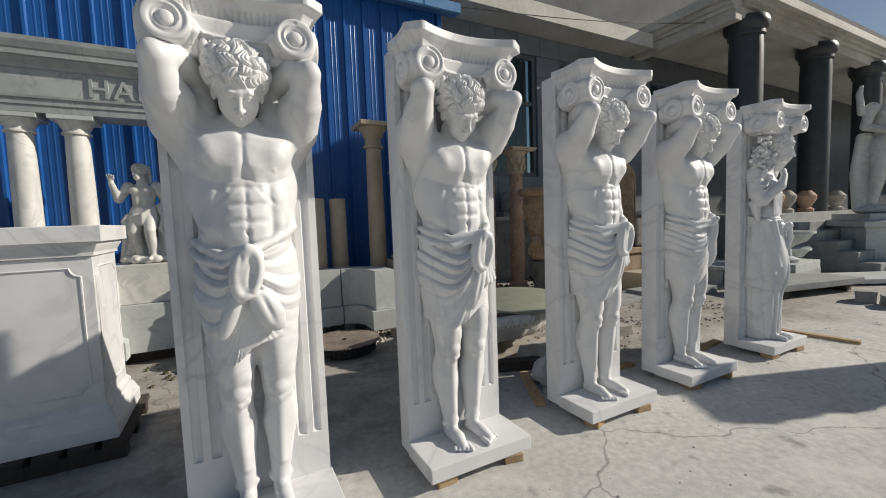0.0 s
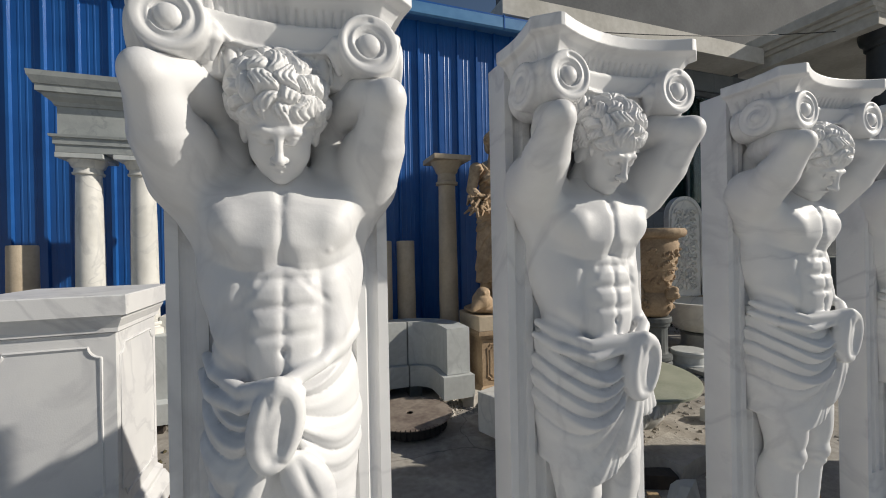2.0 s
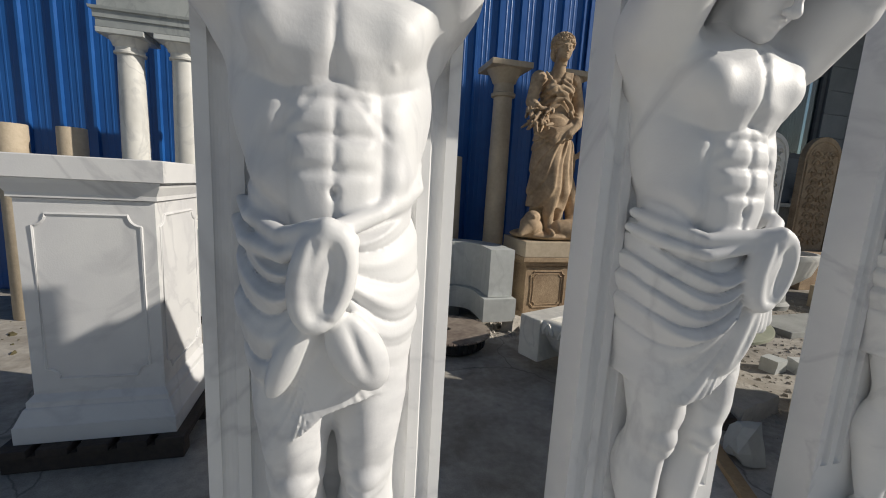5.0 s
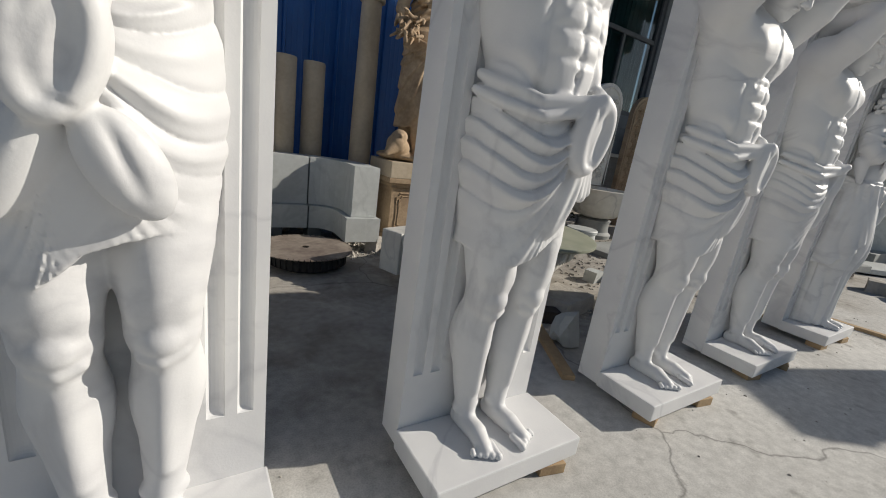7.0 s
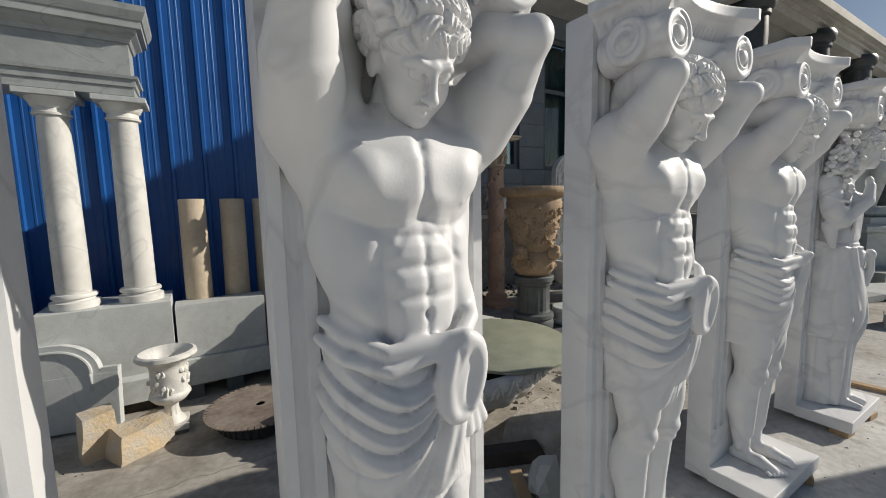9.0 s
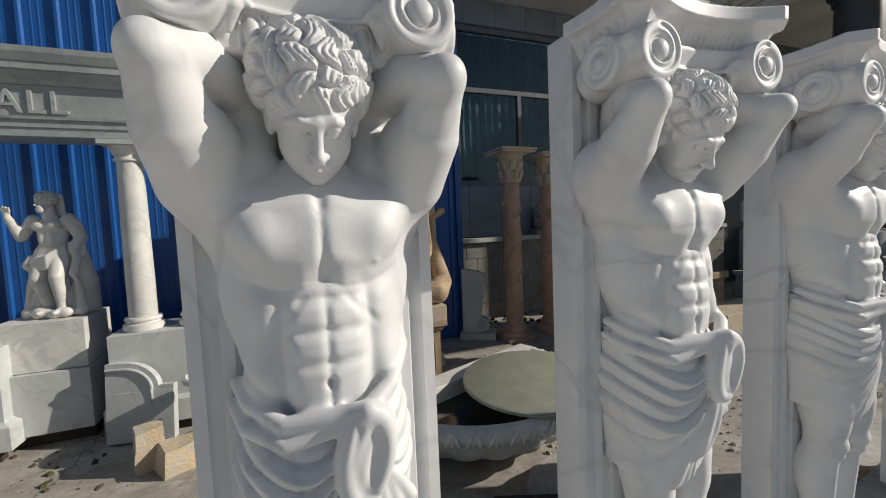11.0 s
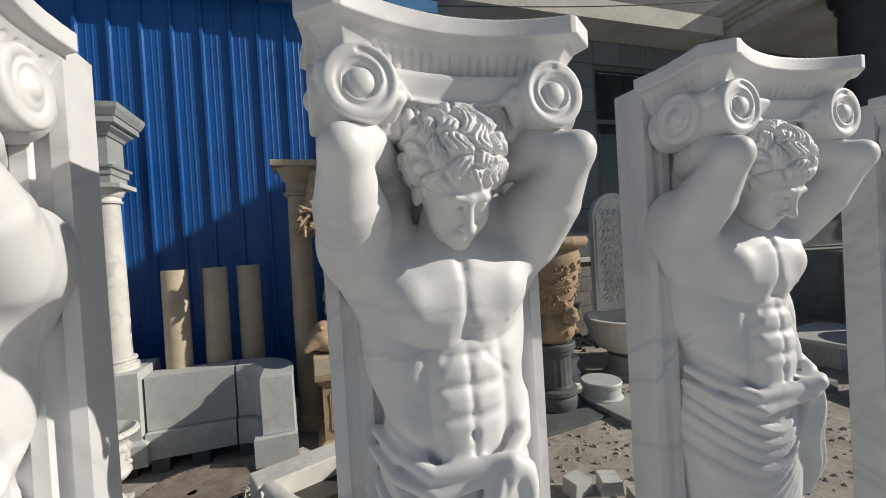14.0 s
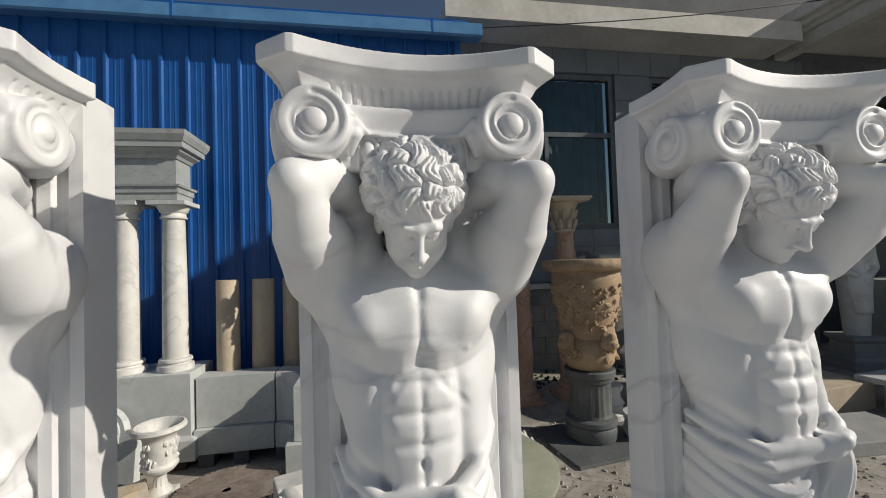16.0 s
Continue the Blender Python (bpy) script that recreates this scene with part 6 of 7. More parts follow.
cut_rock("stone_block", 0.27, 4.60, 20, (0.2, 0.16, 0.30), OCHRE_ROCK, "rough ochre stone offcut standing on end", 1)
cut_rock("stone_block", 0.50, 4.52, 30, (0.34, 0.2, 0.19), OCHRE_ROCK, "rough ochre stone offcut lying flat", 5)
b = bmesh.new()
lump(b, (0, 0, 0.085), (0.115, 0.085, 0.125), 9, 0.30, 2)
for v in b.verts:
    v.co.z = max(0.0, v.co.z)
tagged(part("boulder", b, PALE_GREY, smooth=True, angle=22), "rough broken lump of white marble behind a column", "rock").matrix_basis = pose(2.45, 2.74, 0, 0, 0, 40)
cut_rock("stone_offcut", 2.86, 3.16, 14, (0.52, 0.32, 0.13), ROCK, "flat pale stone offcut on the concrete", 14)
cut_rock("stone_offcut", 1.95, 4.72, 35, (0.16, 0.13, 0.15), ROCK, "broken pale stone beside the bench", 21)
cut_rock("stone_offcut", 3.25, 2.95, 60, (0.2, 0.14, 0.12), BEIGE_STONE, "broken beige stone lump", 24)
cut_rock("stone_offcut", 3.45, 3.1, 20, (0.16, 0.12, 0.13), BEIGE_STONE, "broken beige stone lump", 27)
cut_rock("stone_offcut", 4.1, 3.3, 75, (0.2, 0.16, 0.1), ROCK, "broken pale stone lump", 31)
cut_rock("stone_offcut", 8.1, 2.42, 12, (0.34, 0.22, 0.16), ROCK, "white stone block on the yard", 35)
cut_rock("stone_offcut", 7.9, 2.1, 30, (0.36, 0.2, 0.14), GREY_SLAB, "grey stone block on the yard", 38)
cut_rock("stone_offcut", 2.15, 4.5, 60, (0.3, 0.22, 0.1), ROCK, "flat pale stone beside the basin", 41)
cut_rock("timber_offcut", 2.47, 3.06, -22, (0.46, 0.1, 0.09), OLD_WOOD, "dark squared timber offcut on the ground", 44)
cut_rock("stone_offcut", 3.80, 3.60, 12, (0.17, 0.12, 0.11), PALE_GREY, "small white marble offcut on the dirt", 51)
cut_rock("stone_offcut", 4.02, 3.53, -20, (0.16, 0.14, 0.10), PALE_GREY, "small white marble offcut on the dirt", 54)
b = bmesh.new()
lathe(b, [(0.20, 0.0), (0.215, 0.02), (0.215, 0.05), (0.195, 0.065), (0.19, 0.15), (0.205, 0.165), (0.21, 0.20), (0.20, 0.215)], 0, 0, 40)
tagged(part("stone_drum", b, PALE_GREY, smooth=True, angle=35), "squat round pale stone column base on a slab", "stone drum").matrix_basis = pose(4.98, 4.78, 0.03)
b = bmesh.new()
lathe(b, [(0.19, 0.0), (0.195, 0.06), (0.16, 0.09), (0.15, 0.13), (0.17, 0.16), (0.14, 0.20), (0.13, 0.27), (0.155, 0.31), (0.165, 0.34), (0.15, 0.355)], 0, 0, 40)
tagged(part("turned_base", b, MARBLE_WORN, smooth=True, angle=40), "turned white marble baluster base beside an urn", "stone base").matrix_basis = pose(4.90, 5.30, 0.03)
for x, y, turn, l in ((2.27, 2.68, 62, 0.62), (5.57, 2.13, 99, 0.75), (5.2, 2.5, 4, 0.8), (3.1, 2.62, -8, 0.5), (4.25, 2.5, 6, 0.7)):
    o = tagged(part("plank", boxes((-l / 2, l / 2, -0.035, 0.035, 0, 0.03), bevel=0.003), WOOD), "raw timber batten lying on the concrete", "plank", "timber battens")
    o.matrix_basis = pose(x, y, 0, 0, 0, turn)


# ---- half-round basin and green disc ----
t = tagged(base("fountain_basin", 2.62, 4.13, 0, 21), "white marble half-round fountain basin with carved rim", "fountain basin")
R = 0.92
b = bmesh.new()
N = 48
rows = []
for r, z in ((0.40, 0.10), (0.60, 0.11), (0.78, 0.17), (0.85, 0.26), (0.86, 0.30), (0.895, 0.315), (0.92, 0.36), (0.915, 0.41), (0.89, 0.43), (0.84, 0.43), (0.80, 0.40), (0.74, 0.25), (0.4, 0.2)):
    lobes = 0.10 if z < 0.28 and r > 0.5 and r != 0.74 else 0.0
    rows.append([(r * (1 + lobes * 0.5 * (abs(math.sin(11 * a)) - 0.6)) * math.cos(a), -r * (1 + lobes * 0.5 * (abs(math.sin(11 * a)) - 0.6)) * math.sin(a), z) for a in [math.pi * i / N for i in range(N + 1)]])
rings = [[b.verts.new(p) for p in row] for row in rows]
for q, r in zip(rings, rings[1:]):
    for i in range(N):
        b.faces.new((q[i], q[i + 1], r[i + 1], r[i]))
part("bowl", b, MARBLE_WORN, t, smooth=True, angle=60)
b = bmesh.new()
box(b, -0.93, 0.93, 0.0, 0.2, 0.10, 0.425, bevel=0.01)
part("back_ledge", b, MARBLE_WORN, t)
b = bmesh.new()
for i in range(22):
    a = math.pi * (i + 0.5) / 22
    for s in (-1, 0, 1):
        pts = [(0.925 * math.cos(a + s * 0.05 * u) , -0.925 * math.sin(a + s * 0.05 * u), 0.42 - 0.09 * u) for u in (0, 0.35, 0.7, 1)]
        pipe(b, pts, [0.008, 0.017, 0.015, 0.004], 6)
part("leaf_rim", b, MARBLE_WORN, t, "carved leaf border", smooth=True)
b = bmesh.new()
fan = [b.verts.new((0.76 * math.cos(a), -0.76 * math.sin(a), 0.30)) for a in [math.pi * i / 24 for i in range(25)]]
b.faces.new(fan)
part("water", b, WATER_DARK, t)
part("support", boxes((-0.35, 0.35, -0.4, 0.1, 0, 0.099)), DARK_STONE, t)
b = bmesh.new()
lathe(b, [(0.53, 0.0), (0.55, 0.006), (0.55, 0.026), (0.54, 0.032)], 0, 0, 64)
o = tagged(part("stone_disc", b, GREEN_STONE, smooth=True), "round green-grey polished stone tabletop resting on the basin", "stone disc")
o.matrix_basis = pose(2.97, 3.72, 0.455, 2.5, -1.0, 0)


# ---- carved urn on a fluted pedestal ----
p = tagged(base("urn_pedestal", 4.47, 4.9, 0.03), "dark grey fluted round stone pedestal", "pedestal")
b = bmesh.new()
lathe(b, [(0.24, 0.0), (0.25, 0.03), (0.25, 0.10), (0.235, 0.13), (0.25, 0.15), (0.245, 0.19), (0.2, 0.215)], 0, 0, 40)
part("foot", b, DARK_STONE, p, smooth=True, angle=40)
b = bmesh.new()
lathe(b, [(0.205, 0.216), (0.2, 0.23), (0.198, 0.25), (0.198, 0.5), (0.2, 0.53), (0.205, 0.55)], 0, 0, 80, lambda a, i: 1 - (0.045 * (math.cos(20 * a) > 0) if i in (2, 3) else 0))
part("drum", b, DARK_STONE, p, smooth=True, angle=30)
b = bmesh.new()
lathe(b, [(0.2, 0.551), (0.225, 0.56), (0.23, 0.60), (0.245, 0.61), (0.245, 0.66), (0.235, 0.67)], 0, 0, 40)
part("cap", b, DARK_STONE, p, smooth=True, angle=40)
t = tagged(base("carved_urn", 4.47, 4.9, 0.70), "large carved tan sandstone urn with lion heads", "urn")
b = bmesh.new()
lathe(b, [(0.16, 0.0), (0.2, 0.01), (0.245, 0.08), (0.262, 0.17), (0.25, 0.27), (0.225, 0.31), (0.24, 0.34), (0.25, 0.40), (0.30, 0.62), (0.33, 0.80), (0.34, 0.9), (0.325, 0.92), (0.33, 0.96)], 0, 0, 56)
part("bowl", b, SANDSTONE, t, smooth=True, angle=45)
b = bmesh.new()
lathe(b, [(0.33, 0.961), (0.38, 0.98), (0.405, 1.01), (0.41, 1.05), (0.39, 1.08), (0.33, 1.085), (0.29, 1.0), (0.27, 0.8)], 0, 0, 72, lambda a, i: 1 + (0.035 * abs(math.sin(14 * a)) if i in (1, 2, 3, 4) else 0))
part("rim", b, SANDSTONE, t, smooth=True, angle=45)
b = bmesh.new()
rng = random.Random(11)
for i in range(230):
    a, z = rng.uniform(0, 6.28), rng.uniform(0.42, 0.84)
    r = 0.25 + (z - 0.4) * 0.2
    lump(b, (r * math.cos(a), r * math.sin(a), z), (rng.uniform(0.012, 0.034), rng.uniform(0.012, 0.034), rng.uniform(0.014, 0.04)), i, 0.25, 1)
for i in range(40):
    a, z = rng.uniform(0, 6.28), rng.uniform(0.10, 0.24)
    lump(b, (0.258 * math.cos(a), 0.258 * math.sin(a), z), (0.03, 0.03, 0.035), i, 0.25, 1)
part("relief", b, SANDSTONE, t, "carved vine and figure relief", smooth=True)["kind"] = "stuff"
for a in (195, 285, 15):
    c = Vector((0.27 * math.cos(radians(a)), 0.27 * math.sin(radians(a)), 0.30))
    b = bmesh.new()
    d = c.normalized()
    d.z = 0
    lump(b, c, (0.08, 0.08, 0.095), 2, 0.1, 2)
    lump(b, c + d * 0.075 + Vector((0, 0, -0.03)), (0.05, 0.05, 0.045), 3, 0.1, 2)
    lump(b, c + d * 0.06 + Vector((0, 0, 0.05)), (0.045, 0.045, 0.035), 4, 0.1, 2)
    for s in (-1, 1):
        side = Vector((-d.y, d.x, 0)) * s
        lump(b, c + side * 0.07 + Vector((0, 0, 0.05)), (0.03, 0.03, 0.035), 5, 0.2, 1)
        lump(b, c + side * 0.075 + Vector((0, 0, -0.02)), (0.035, 0.035, 0.05), 6, 0.2, 1)
    part("lion_head", b, SANDSTONE, t, "carved lion head", smooth=True)
o = tagged(part("base_slab", boxes((-0.62, 0.5, -0.42, 0.42, 0, 0.028), bevel=0.004), DARK_STONE), "thin dark grey stone slab under a pedestal", "stone slab")
o.matrix_basis = pose(4.6, 4.85, 0, 0, 0, 8)


# ---- vine-carved columns ----
def vine_column(x, y, top, seed):
    t = tagged(base("vine_column", x, y), "pink-beige column carved with vines, leafy capital", "column", "vine-carved columns")
    b = bmesh.new()
    box(b, -0.21, 0.21, -0.21, 0.21, 0, 0.05, bevel=0.005)
    lathe(b, [(0.2, 0.051), (0.205, 0.08), (0.19, 0.11), (0.155, 0.12), (0.165, 0.15), (0.16, 0.18), (0.135, 0.2)], 0, 0, 32)
    part("foot", b, PINK_STONE, t, smooth=True, angle=40)
    b = bmesh.new()
    lathe(b, [(0.125, 0.201), (0.125, 0.3), (0.12, 1.2), (0.115, top - 0.47), (0.115, top - 0.45)], 0, 0, 28)
    part("shaft", b, PINK_STONE, t, smooth=True)
    b = bmesh.new()
    rng = random.Random(seed)
    for s in range(2):
        pts = []
        for i in range(60):
            u = i / 59
            a = u * 14 + s * math.pi
            pts.append((0.122 * math.cos(a), 0.122 * math.sin(a), 0.26 + u * (top - 0.75)))
            if i % 2:
                lump(b, (0.124 * math.cos(a + 0.3), 0.124 * math.sin(a + 0.3), 0.26 + u * (top - 0.75) + rng.uniform(-0.03, 0.03)), (0.022, 0.022, 0.03), i, 0.3, 1)
        pipe(b, pts, 0.012, 5)
    part("vine", b, PINK_STONE, t, "carved vine relief", smooth=True)
    b = bmesh.new()
    lathe(b, [(0.12, top - 0.449), (0.14, top - 0.44), (0.14, top - 0.41), (0.12, top - 0.4), (0.125, top - 0.3), (0.14, top - 0.18), (0.19, top - 0.07), (0.2, top - 0.06)], 0, 0, 32)
    for ring in range(2):
        for i in range(8):
            a = 2 * math.pi * (i + 0.5 * ring) / 8
            z = top - 0.4 + 0.12 * ring
            d = Vector((math.cos(a), math.sin(a), 0))
            pipe(b, [d * 0.125 + Vector((0, 0, z)), d * 0.145 + Vector((0, 0, z + 0.07)), d * 0.165 + Vector((0, 0, z + 0.12)), d * 0.185 + Vector((0, 0, z + 0.1))], [0.03, 0.036, 0.024, 0.008], 6)
    part("leaf_capital", b, BEIGE_STONE, t, smooth=True, angle=50)
    part("abacus", boxes((-0.25, 0.25, -0.25, 0.25, top - 0.059, top - 0.03), (-0.27, 0.27, -0.27, 0.27, top - 0.029, top), bevel=0.004), BEIGE_STONE, t)


vine_column(4.20, 6.05, 2.62, 1)
vine_column(4.86, 6.10, 2.58, 2)
t = tagged(base("scroll_bracket", 3.72, 6.35, 0, -30), "pale stone scroll bracket leaning by the wall", "bracket")
b = bmesh.new()
out = [(-0.16, 0.1), (0.1, 0.1), (0.2, 0.14), (0.2, 0.26), (0.1, 0.32), (0.12, 0.5), (0.18, 0.75), (0.16, 0.92), (0.08, 0.96), (-0.16, 1.0)]
loft(b, [[(x, y, z) for x, z in out] for y in (-0.08, 0.08)])
part("body", b, PALE_GREY, t)
b = bmesh.new()
for s in (-0.085, 0.085):
    pipe(b, [(0.12 + 0.09 * (1 - i / 30) * math.cos(i * 0.5), s, 0.21 + 0.09 * (1 - i / 30) * math.sin(i * 0.5)) for i in range(28)], 0.012, 5)
part("scroll", b, PALE_GREY, t, smooth=True)
part("foot", boxes((-0.2, 0.3, -0.15, 0.15, 0, 0.099), bevel=0.005), PALE_GREY, t)


# ---- carved panels ----
def carved_panel(name, x, y, turn, width, height, z, mat, label, seed):
    t = tagged(base(name, x, y, z, turn), label, "tablet")
    a = width / 2
    out = [(-a, 0), (a, 0), (a, height - a)] + [(a * math.cos(q), height - a + a * math.sin(q)) for q in [math.pi * i / 14 for i in range(1, 14)]] + [(-a, height - a)]
    b = bmesh.new()
    loft(b, [[(u, v, w) for u, w in out] for v in (0.0, 0.1)])
    part("slab", b, mat, t)
    b = bmesh.new()
    inset = [(u * 0.88, 0.0, 0.05 + (w - 0.05) * 0.96) for u, w in out] + [(-a * 0.88, 0, 0.05)]
    pipe(b, inset, 0.016, 6)
    rng = random.Random(seed)
    for i in range(11):
        w = 0.14 + (height - 0.3) * i / 11
        lim = a * 0.7 * (1 if w < height - a else math.sqrt(max(0.05, 1 - ((w - height + a) / a) ** 2)))
        for s in (-1, 1):
            c, r = s * lim * (0.5 if i % 2 else 0.62), lim * 0.36
            pipe(b, [(c + s * r * (1 - k / 20) * math.cos(k * 0.55), -0.006, w + r * (1 - k / 20) * math.sin(k * 0.55)) for k in range(18)], 0.015, 5)
            lump(b, (s * lim * 0.22, -0.005, w + 0.03), (0.03, 0.02, 0.045), i, 0.25, 1)
        lump(b, (0, -0.008, w), (0.028, 0.025, 0.05), i + 50, 0.2, 1)
    part("relief", b, mat, t, "carved leaf scroll relief", smooth=True)
    return t


carved_panel("carved_stele", 5.98, 5.62, -6, 0.62, 1.55, 0.78, MARBLE_WORN, "white marble arched stele with leaf carving", 1)
t = tagged(base("wall_fountain_basin", 5.85, 5.3), "white marble shell fountain basin on a foot", "fountain basin")
b = bmesh.new()
lathe(b, [(0.16, 0.3), (0.3, 0.34), (0.44, 0.48), (0.5, 0.68), (0.53, 0.7), (0.53, 0.75), (0.48, 0.755), (0.42, 0.6)], 0, 0, 72, lambda a, i: 1 + (0.05 * abs(math.sin(13 * a)) if 0 < i < 4 else 0))
part("bowl", b, MARBLE_WORN, t, smooth=True, angle=50)
b = bmesh.new()
lathe(b, [(0.3, 0.0), (0.31, 0.06), (0.26, 0.1), (0.25, 0.22), (0.27, 0.28), (0.2, 0.299)], 0, 0, 32)
part("foot", b, GREY_SLAB, t, smooth=True, angle=40)
carved_panel("arched_tablet", 7.95, 6.25, -4, 0.72, 1.85, 0.62, SANDSTONE, "tan sandstone arched panel with leaf carving", 2)
o = tagged(part("panel_pedestal", boxes((-0.45, 0.45, -0.3, 0.3, 0, 0.5), (-0.5, 0.5, -0.34, 0.34, 0.501, 0.619), bevel=0.01), SANDSTONE), "tan sandstone pedestal block under a carved panel", "pedestal")
o.matrix_basis = pose(7.95, 6.25, 0)
o = tagged(part("low_table", boxes((-0.6, 0.6, -0.4, 0.4, 0.3, 0.36), (-0.4, -0.25, -0.25, 0.25, 0, 0.299), (0.25, 0.4, -0.25, 0.25, 0, 0.299), bevel=0.006), PALE_GREY), "low pale stone bench with two feet", "bench")
o.matrix_basis = pose(8.4, 4.6, 0, 0, 0, 5)

# lion planters on the low wall
for x in (5.55, 5.95, 9.2):
    t = tagged(base("stone_lion", x, BUILD_Y - 0.15, 1.381), "small grey stone guardian lion ornament", "lion ornament", "lion ornaments on the wall")
    b = bmesh.new()
    box(b, -0.13, 0.13, -0.1, 0.1, 0, 0.1, bevel=0.006)
    part("plinth", b, BLOCK, t)
    b = bmesh.new()
    lump(b, (0, 0.02, 0.24), (0.10, 0.1, 0.16), 1, 0.15)
    lump(b, (0, -0.04, 0.41), (0.10, 0.1, 0.11), 2, 0.15)
    lump(b, (0, -0.12, 0.38), (0.05, 0.05, 0.05), 3, 0.1)
    for i in range(14):
        a = i * 0.45
        lump(b, (0.095 * math.cos(a), -0.03, 0.42 + 0.095 * math.sin(a)), (0.03, 0.04, 0.03), i, 0.2, 1)
    part("lion", b, BLOCK, t, smooth=True)

# ---- herm by the terrace, far stone stock ----
t = tagged(base("herm_statue", 9.5, 6.1, 0, -15), "pale stone bust on a tapered draped pillar", "statue")
c = Clay((-0.35, -0.3, 0.45), (0.35, 0.3, 2.35), 0.015)
c.limb([(0, 0, 0.5), (0, 0, 1.3)], [0.15, 0.2], 0.03)
c.ball((0, 0, 1.55), (0.2, 0.14, 0.32), 0.05)
c.sides(("ball", (0.2, 0, 1.78), (0.1, 0.1, 0.1), 0.04), ("limb", [(0.22, 0, 1.78), (0.27, -0.02, 1.5), (0.1, -0.15, 1.4)], [0.08, 0.065, 0.05], 0.02), ("ball", (0.09, -0.12, 1.66), (0.09, 0.06, 0.07), 0.03))
c.limb([(0, 0, 1.8), (0, -0.02, 2.0)], [0.09, 0.07], 0.03)
small_head(c, (0, -0.03, 2.14), 0.14, 10, 7, 0.015)
for i in range(9):
    x = -0.16 + 0.04 * i
    c.limb([(x, -0.15 + x * x * 2, 1.4), (x * 0.8, -0.19 + x * x * 3, 1.1), (x * 0.6, -0.17 + x * x, 0.85)], 0.025, 0.012)
ob = new("figure", carved("figure", [c], [], MARBLE_WORN))
ob.parent = t
b = bmesh.new()
mould(b, -0.22, 0.22, -0.22, 0.22, [(0.05, 0), (0.05, 0.15), (0.0, 0.2), (0.0, 0.4), (0.04, 0.45), (0.04, 0.5)])
part("plinth", b, GREY_SLAB, t)

p = tagged(base("statue_pedestal", 13.0, 3.55, 0, -40), "large pale marble pedestal beside the terrace", "pedestal")
b = bmesh.new()
mould(b, -0.8, 0.8, -0.7, 0.7, [(0.1, 0), (0.1, 0.15), (0.0, 0.2), (0.0, 0.85), (0.1, 0.9), (0.1, 1.0), (0.0, 1.02), (-0.15, 1.03), (-0.15, 1.16)])
part("die", b, PALE_GREY, p)
for x, y, w, d, z, h, turn, mat in ((8.2, 3.3, 1.9, 0.8, 0.12, 0.1, -12, GREY_SLAB), (9.4, 3.9, 1.4, 0.8, 0.0, 0.2, 10, GREY_SLAB), (9.4, 3.9, 1.2, 0.7, 0.2, 0.16, 4, PALE_GREY), (10.3, 2.9, 1.3, 0.8, 0.03, 0.08, -30, PALE_GREY), (5.45, 4.45, 1.3, 0.5, 0.0, 0.07, 3, GREY_SLAB), (6.6, 4.3, 1.4, 0.6, 0.0, 0.12, -4, GREY_SLAB), (7.2, 5.0, 1.3, 0.5, 0.0, 0.3, 6, BEIGE_STONE)):
    o = tagged(part("stone_slab", boxes((-w / 2, w / 2, -d / 2, d / 2, 0.0, h), bevel=0.008), mat), "sawn stone slab stacked in the yard", "stone slab", "stacked stone slabs")
    o.matrix_basis = pose(x, y, z, 0, 0, turn)
for x, y in ((7.5, 3.4), (8.9, 3.15)):
    o = tagged(part("bearer_block", boxes((-0.1, 0.1, -0.3, 0.3, 0, 0.119)), OLD_WOOD), "dark timber bearer under a stone slab", "timber")
    o.matrix_basis = pose(x, y, 0)
for x, y, z, s in ((9.3, 3.85, 0.365, 1.0), (10.0, 4.2, 0, 1.1), (10.6, 4.4, 0, 1.0)):
    t = tagged(base("garden_bowl", x, y, z), "pale stone garden bowl on a turned foot", "bowl", "stone bowls by the terrace")
    b = bmesh.new()
    lathe(b, [(0.2 * s, 0), (0.21 * s, 0.05), (0.1 * s, 0.1), (0.08 * s, 0.25), (0.14 * s, 0.3)], 0, 0, 24)
    part("foot", b, PALE_GREY, t, smooth=True, angle=40)
    b = bmesh.new()
    lathe(b, [(0.14 * s, 0.301), (0.3 * s, 0.38), (0.38 * s, 0.5), (0.42 * s, 0.52), (0.42 * s, 0.56), (0.36 * s, 0.56), (0.2 * s, 0.45)], 0, 0, 32)
    part("bowl", b, PALE_GREY, t, smooth=True, angle=40)
for i, x in enumerate((11.9, 12.5, 13.6, 15.4)):
    t = tagged(base("terrace_urn", x, 5.15, 1.22), "small brown stone ornament on the terrace edge", "ornament", "ornaments on the terrace")
    b = bmesh.new()
    lathe(b, [(0.16, 0), (0.17, 0.08), (0.1, 0.12), (0.2, 0.3), (0.22, 0.42), (0.15, 0.5), (0.1, 0.55)], 0, 0, 20)
    part("body", b, ROCK if i % 2 else PINK_STONE, t, smooth=True, angle=40)

# ---- portico columns ----
for i in range(5):
    t = tagged(base("portico_column", 10.85 + 3.5 * i, 5.3), "dark painted round portico column", "column", "portico columns")
    b = bmesh.new()
    lathe(b, [(0.33, 1.2), (0.33, 4.9), (0.32, 5.2)], 0, 0, 32)
    part("shaft", b, PORTICO_DARK, t, smooth=True)
    b = bmesh.new()
    lathe(b, [(0.34, 5.201), (0.36, 5.22), (0.36, 5.3), (0.42, 5.36), (0.44, 5.44), (0.44, 5.52), (0.4, 5.60)], 0, 0, 32)
    part("capital", b, PORTICO_DARK, t, smooth=True, angle=40)
    b = bmesh.new()
    lathe(b, [(0.42, 0.0), (0.42, 1.199)], 0, 0, 24)
    part("foot", b, GREY_SLAB, t, smooth=True)

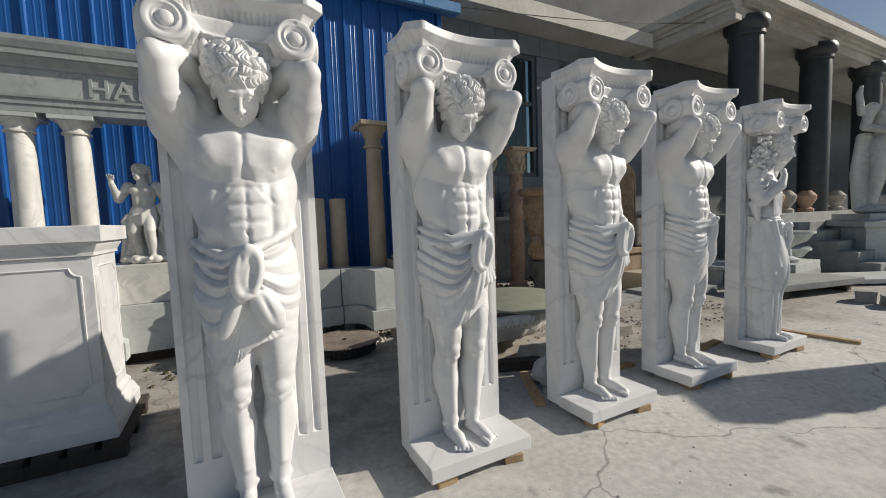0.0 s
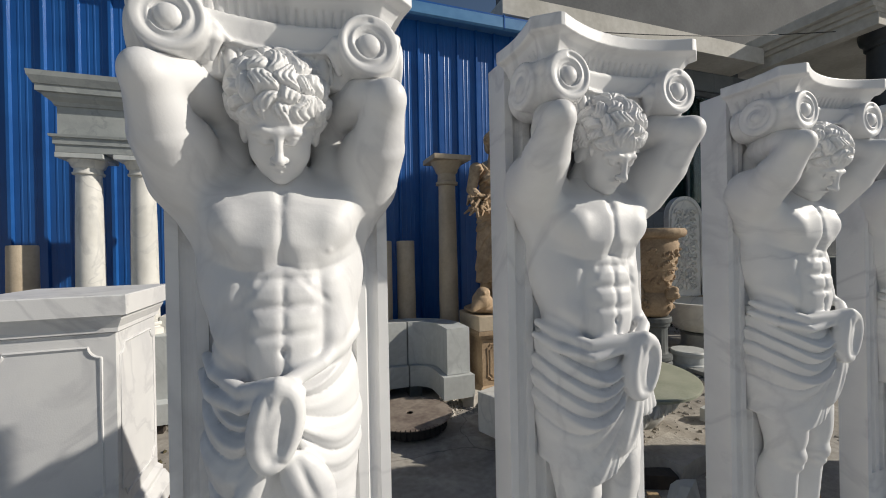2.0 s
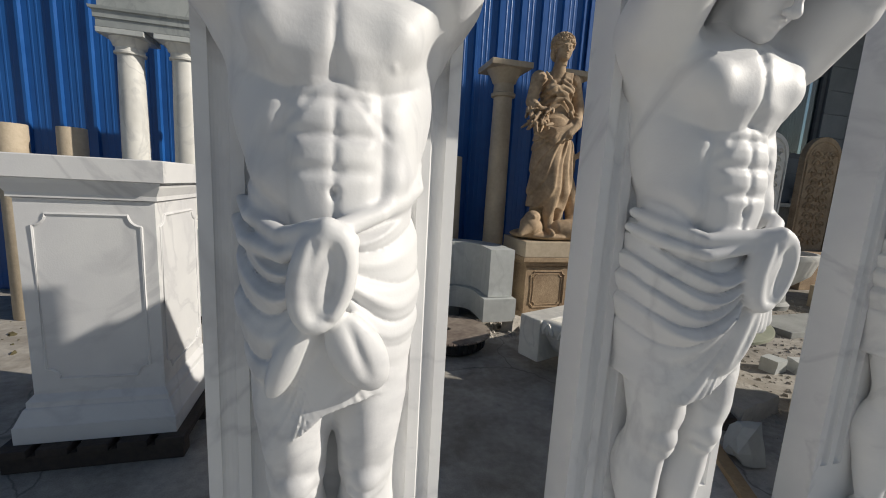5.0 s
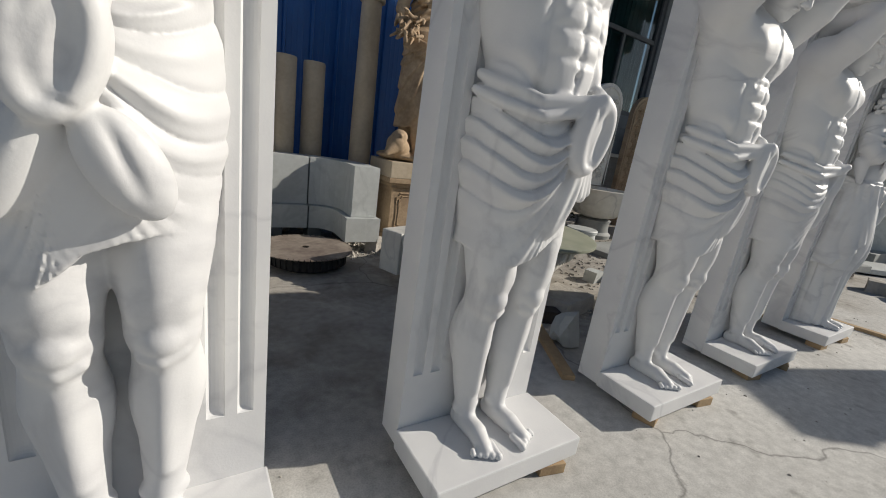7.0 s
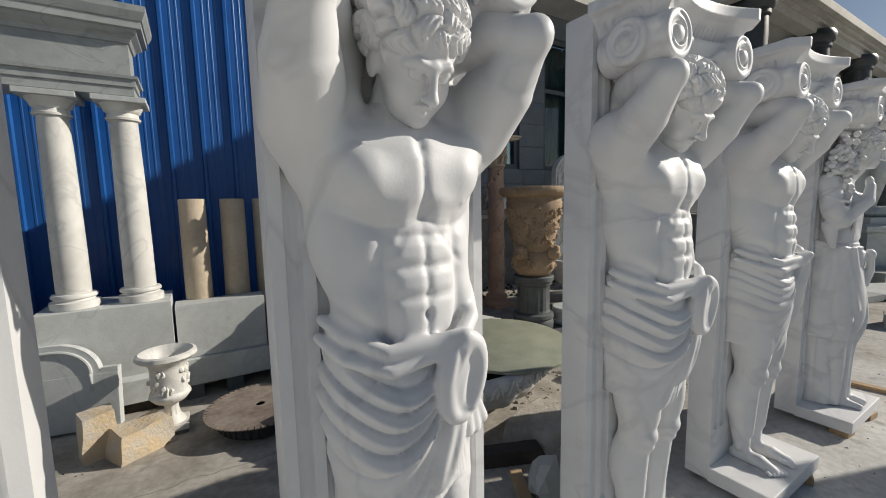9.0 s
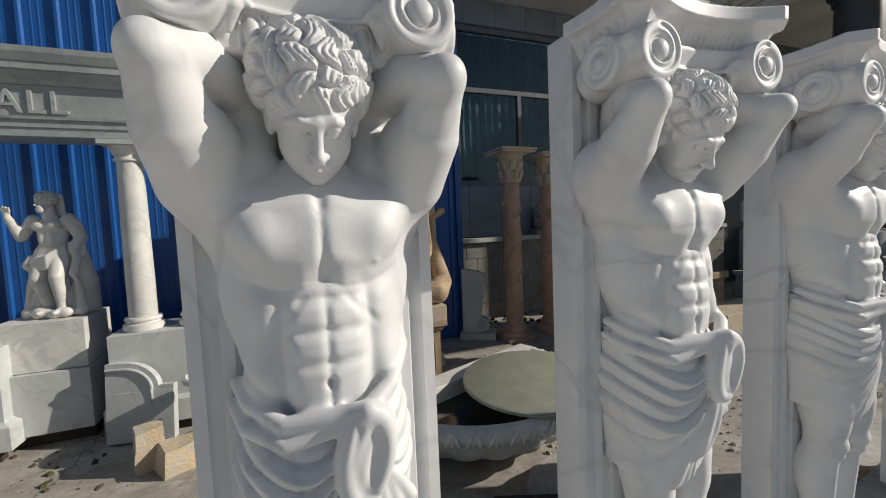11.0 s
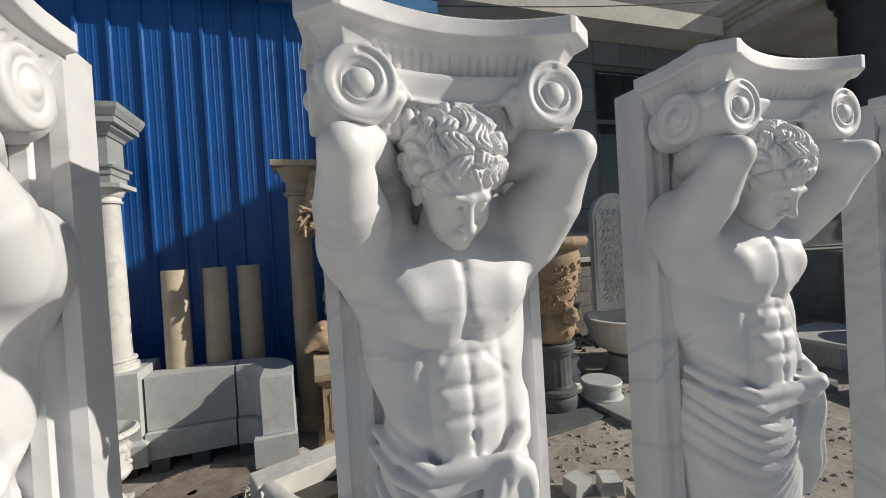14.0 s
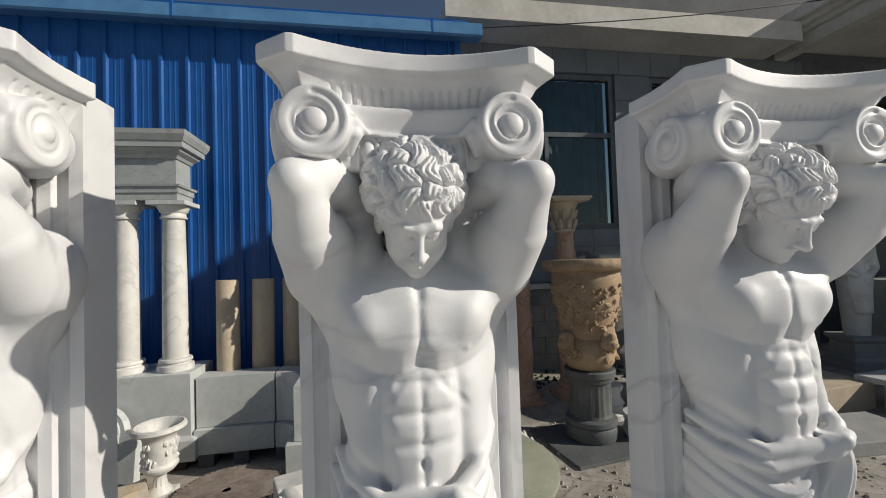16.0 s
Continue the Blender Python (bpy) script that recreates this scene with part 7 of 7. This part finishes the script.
# ---- cable and lamp under the canopy ----
b = bmesh.new()
pipe(b, [(3.86 + 0.613 * i, 6.3 - 0.06 * i, 4.94 + 0.062 * i - 0.1 * math.sin(math.pi * i / 10)) for i in range(11)], 0.008, 5)
tagged(part("cable", b, BLACK), "thin black cable slung below the canopy", "cable")
t = tagged(base("canopy_lamp", 3.75, 6.95, 5.42), "small dark floodlight on the canopy", "lamp")
b = bmesh.new()
pipe(b, [(0, 0, 0), (0, 0, -0.08), (0, -0.03, -0.12)], 0.012, 6)
part("bracket", b, BLACK, t)
part("lamp_body", boxes((-0.06, 0.06, -0.1, 0.0, -0.2, -0.12), bevel=0.01), FRAME_GREY, t)


# ---- rubble and dirt by the fountain ----
def rubble(n, x0, x1, y0, y1, low, high, seed, mat, label):
    rng = random.Random(seed)
    b = bmesh.new()
    for i in range(n):
        s = low + (high - low) * rng.random() ** 3
        x, y, q = rng.uniform(x0, x1), rng.uniform(y0, y1), rng.uniform(0.5, 1)
        a = [b.verts.new((x + s * q * math.cos(k * 1.26 + q), y + s * math.sin(k * 1.26 + q), 0)) for k in range(5)]
        h = [b.verts.new((x + 0.6 * s * q * math.cos(k * 1.26 + q), y + 0.6 * s * math.sin(k * 1.26 + q), s * rng.uniform(0.4, 0.9))) for k in range(5)]
        for k in range(5):
            b.faces.new((a[k], a[(k + 1) % 5], h[(k + 1) % 5], h[k]))
        b.faces.new(h)
    tagged(part("rubble", b, mat), label, "rubble", kind="stuff")


rubble(2400, 2.9, 6.6, 2.9, 5.6, 0.004, 0.026, 1, ROCK, "scattered stone chips and rubble on the ground")
rubble(500, 1.3, 2.5, 4.5, 5.0, 0.006, 0.045, 2, ROCK, "stone chips and rubble under the bench")
rubble(700, -1.5, 9.0, 0.3, 2.9, 0.002, 0.009, 3, ROCK, "small stone chips on the concrete")
rubble(350, 3.7, 7.5, 6.3, 7.3, 0.01, 0.06, 4, LEAF, "dry leaves and dirt along the wall")
rubble(300, -2.5, 0.5, 4.4, 6.2, 0.006, 0.04, 5, LEAF, "dirt and leaves by the shed")


# ---- wall tiles and blocks, piece by piece ----
def tile_mesh(w, h, d):
    b = bmesh.new()
    box(b, 0.004, w - 0.004, -d, 0, 0.004, h - 0.004)
    me = bpy.data.meshes.new("tile")
    b.to_mesh(me)
    b.free()
    return me


def lay(parent, me_name, mat, x0, x1, z0, z1, w, h, y, stagger=0.0):
    cache = {}
    rows = max(1, round((z1 - z0) / h))
    hh = (z1 - z0) / rows
    for r in range(rows):
        x = x0 - (stagger * w if r % 2 else 0)
        while x < x1 - 0.02:
            a, b = max(x, x0), min(x + w, x1)
            if b - a > 0.03:
                key = (round(b - a, 3), round(hh, 3))
                if key not in cache:
                    cache[key] = tile_mesh(b - a, hh, 0.02)
                    cache[key].materials.append(mat)
                same_mesh(me_name, cache[key], parent, pose(a, y, z0 + r * hh))
            x += w


for x0, x1 in ((3.62, 4.05), (6.62, 7.3), (9.6, 10.6)):
    lay(tiled, "tile", TILE, x0, x1, 2.28, 4.98, 0.68, 0.45, BUILD_Y + 0.018)
lay(tiled, "tile", TILE, 3.62, 10.6, 1.39, 2.27, 0.62, 0.30, BUILD_Y + 0.018)
lay(tiled, "tile", TILE, 3.62, 10.6, 4.985, SOFFIT_Z - 0.01, 0.62, 0.43, BUILD_Y + 0.018)
lay(plinth, "block", BLOCK, 3.66, 10.39, 0.0, 1.30, 0.40, 0.26, BUILD_Y - 0.182, 0.5)
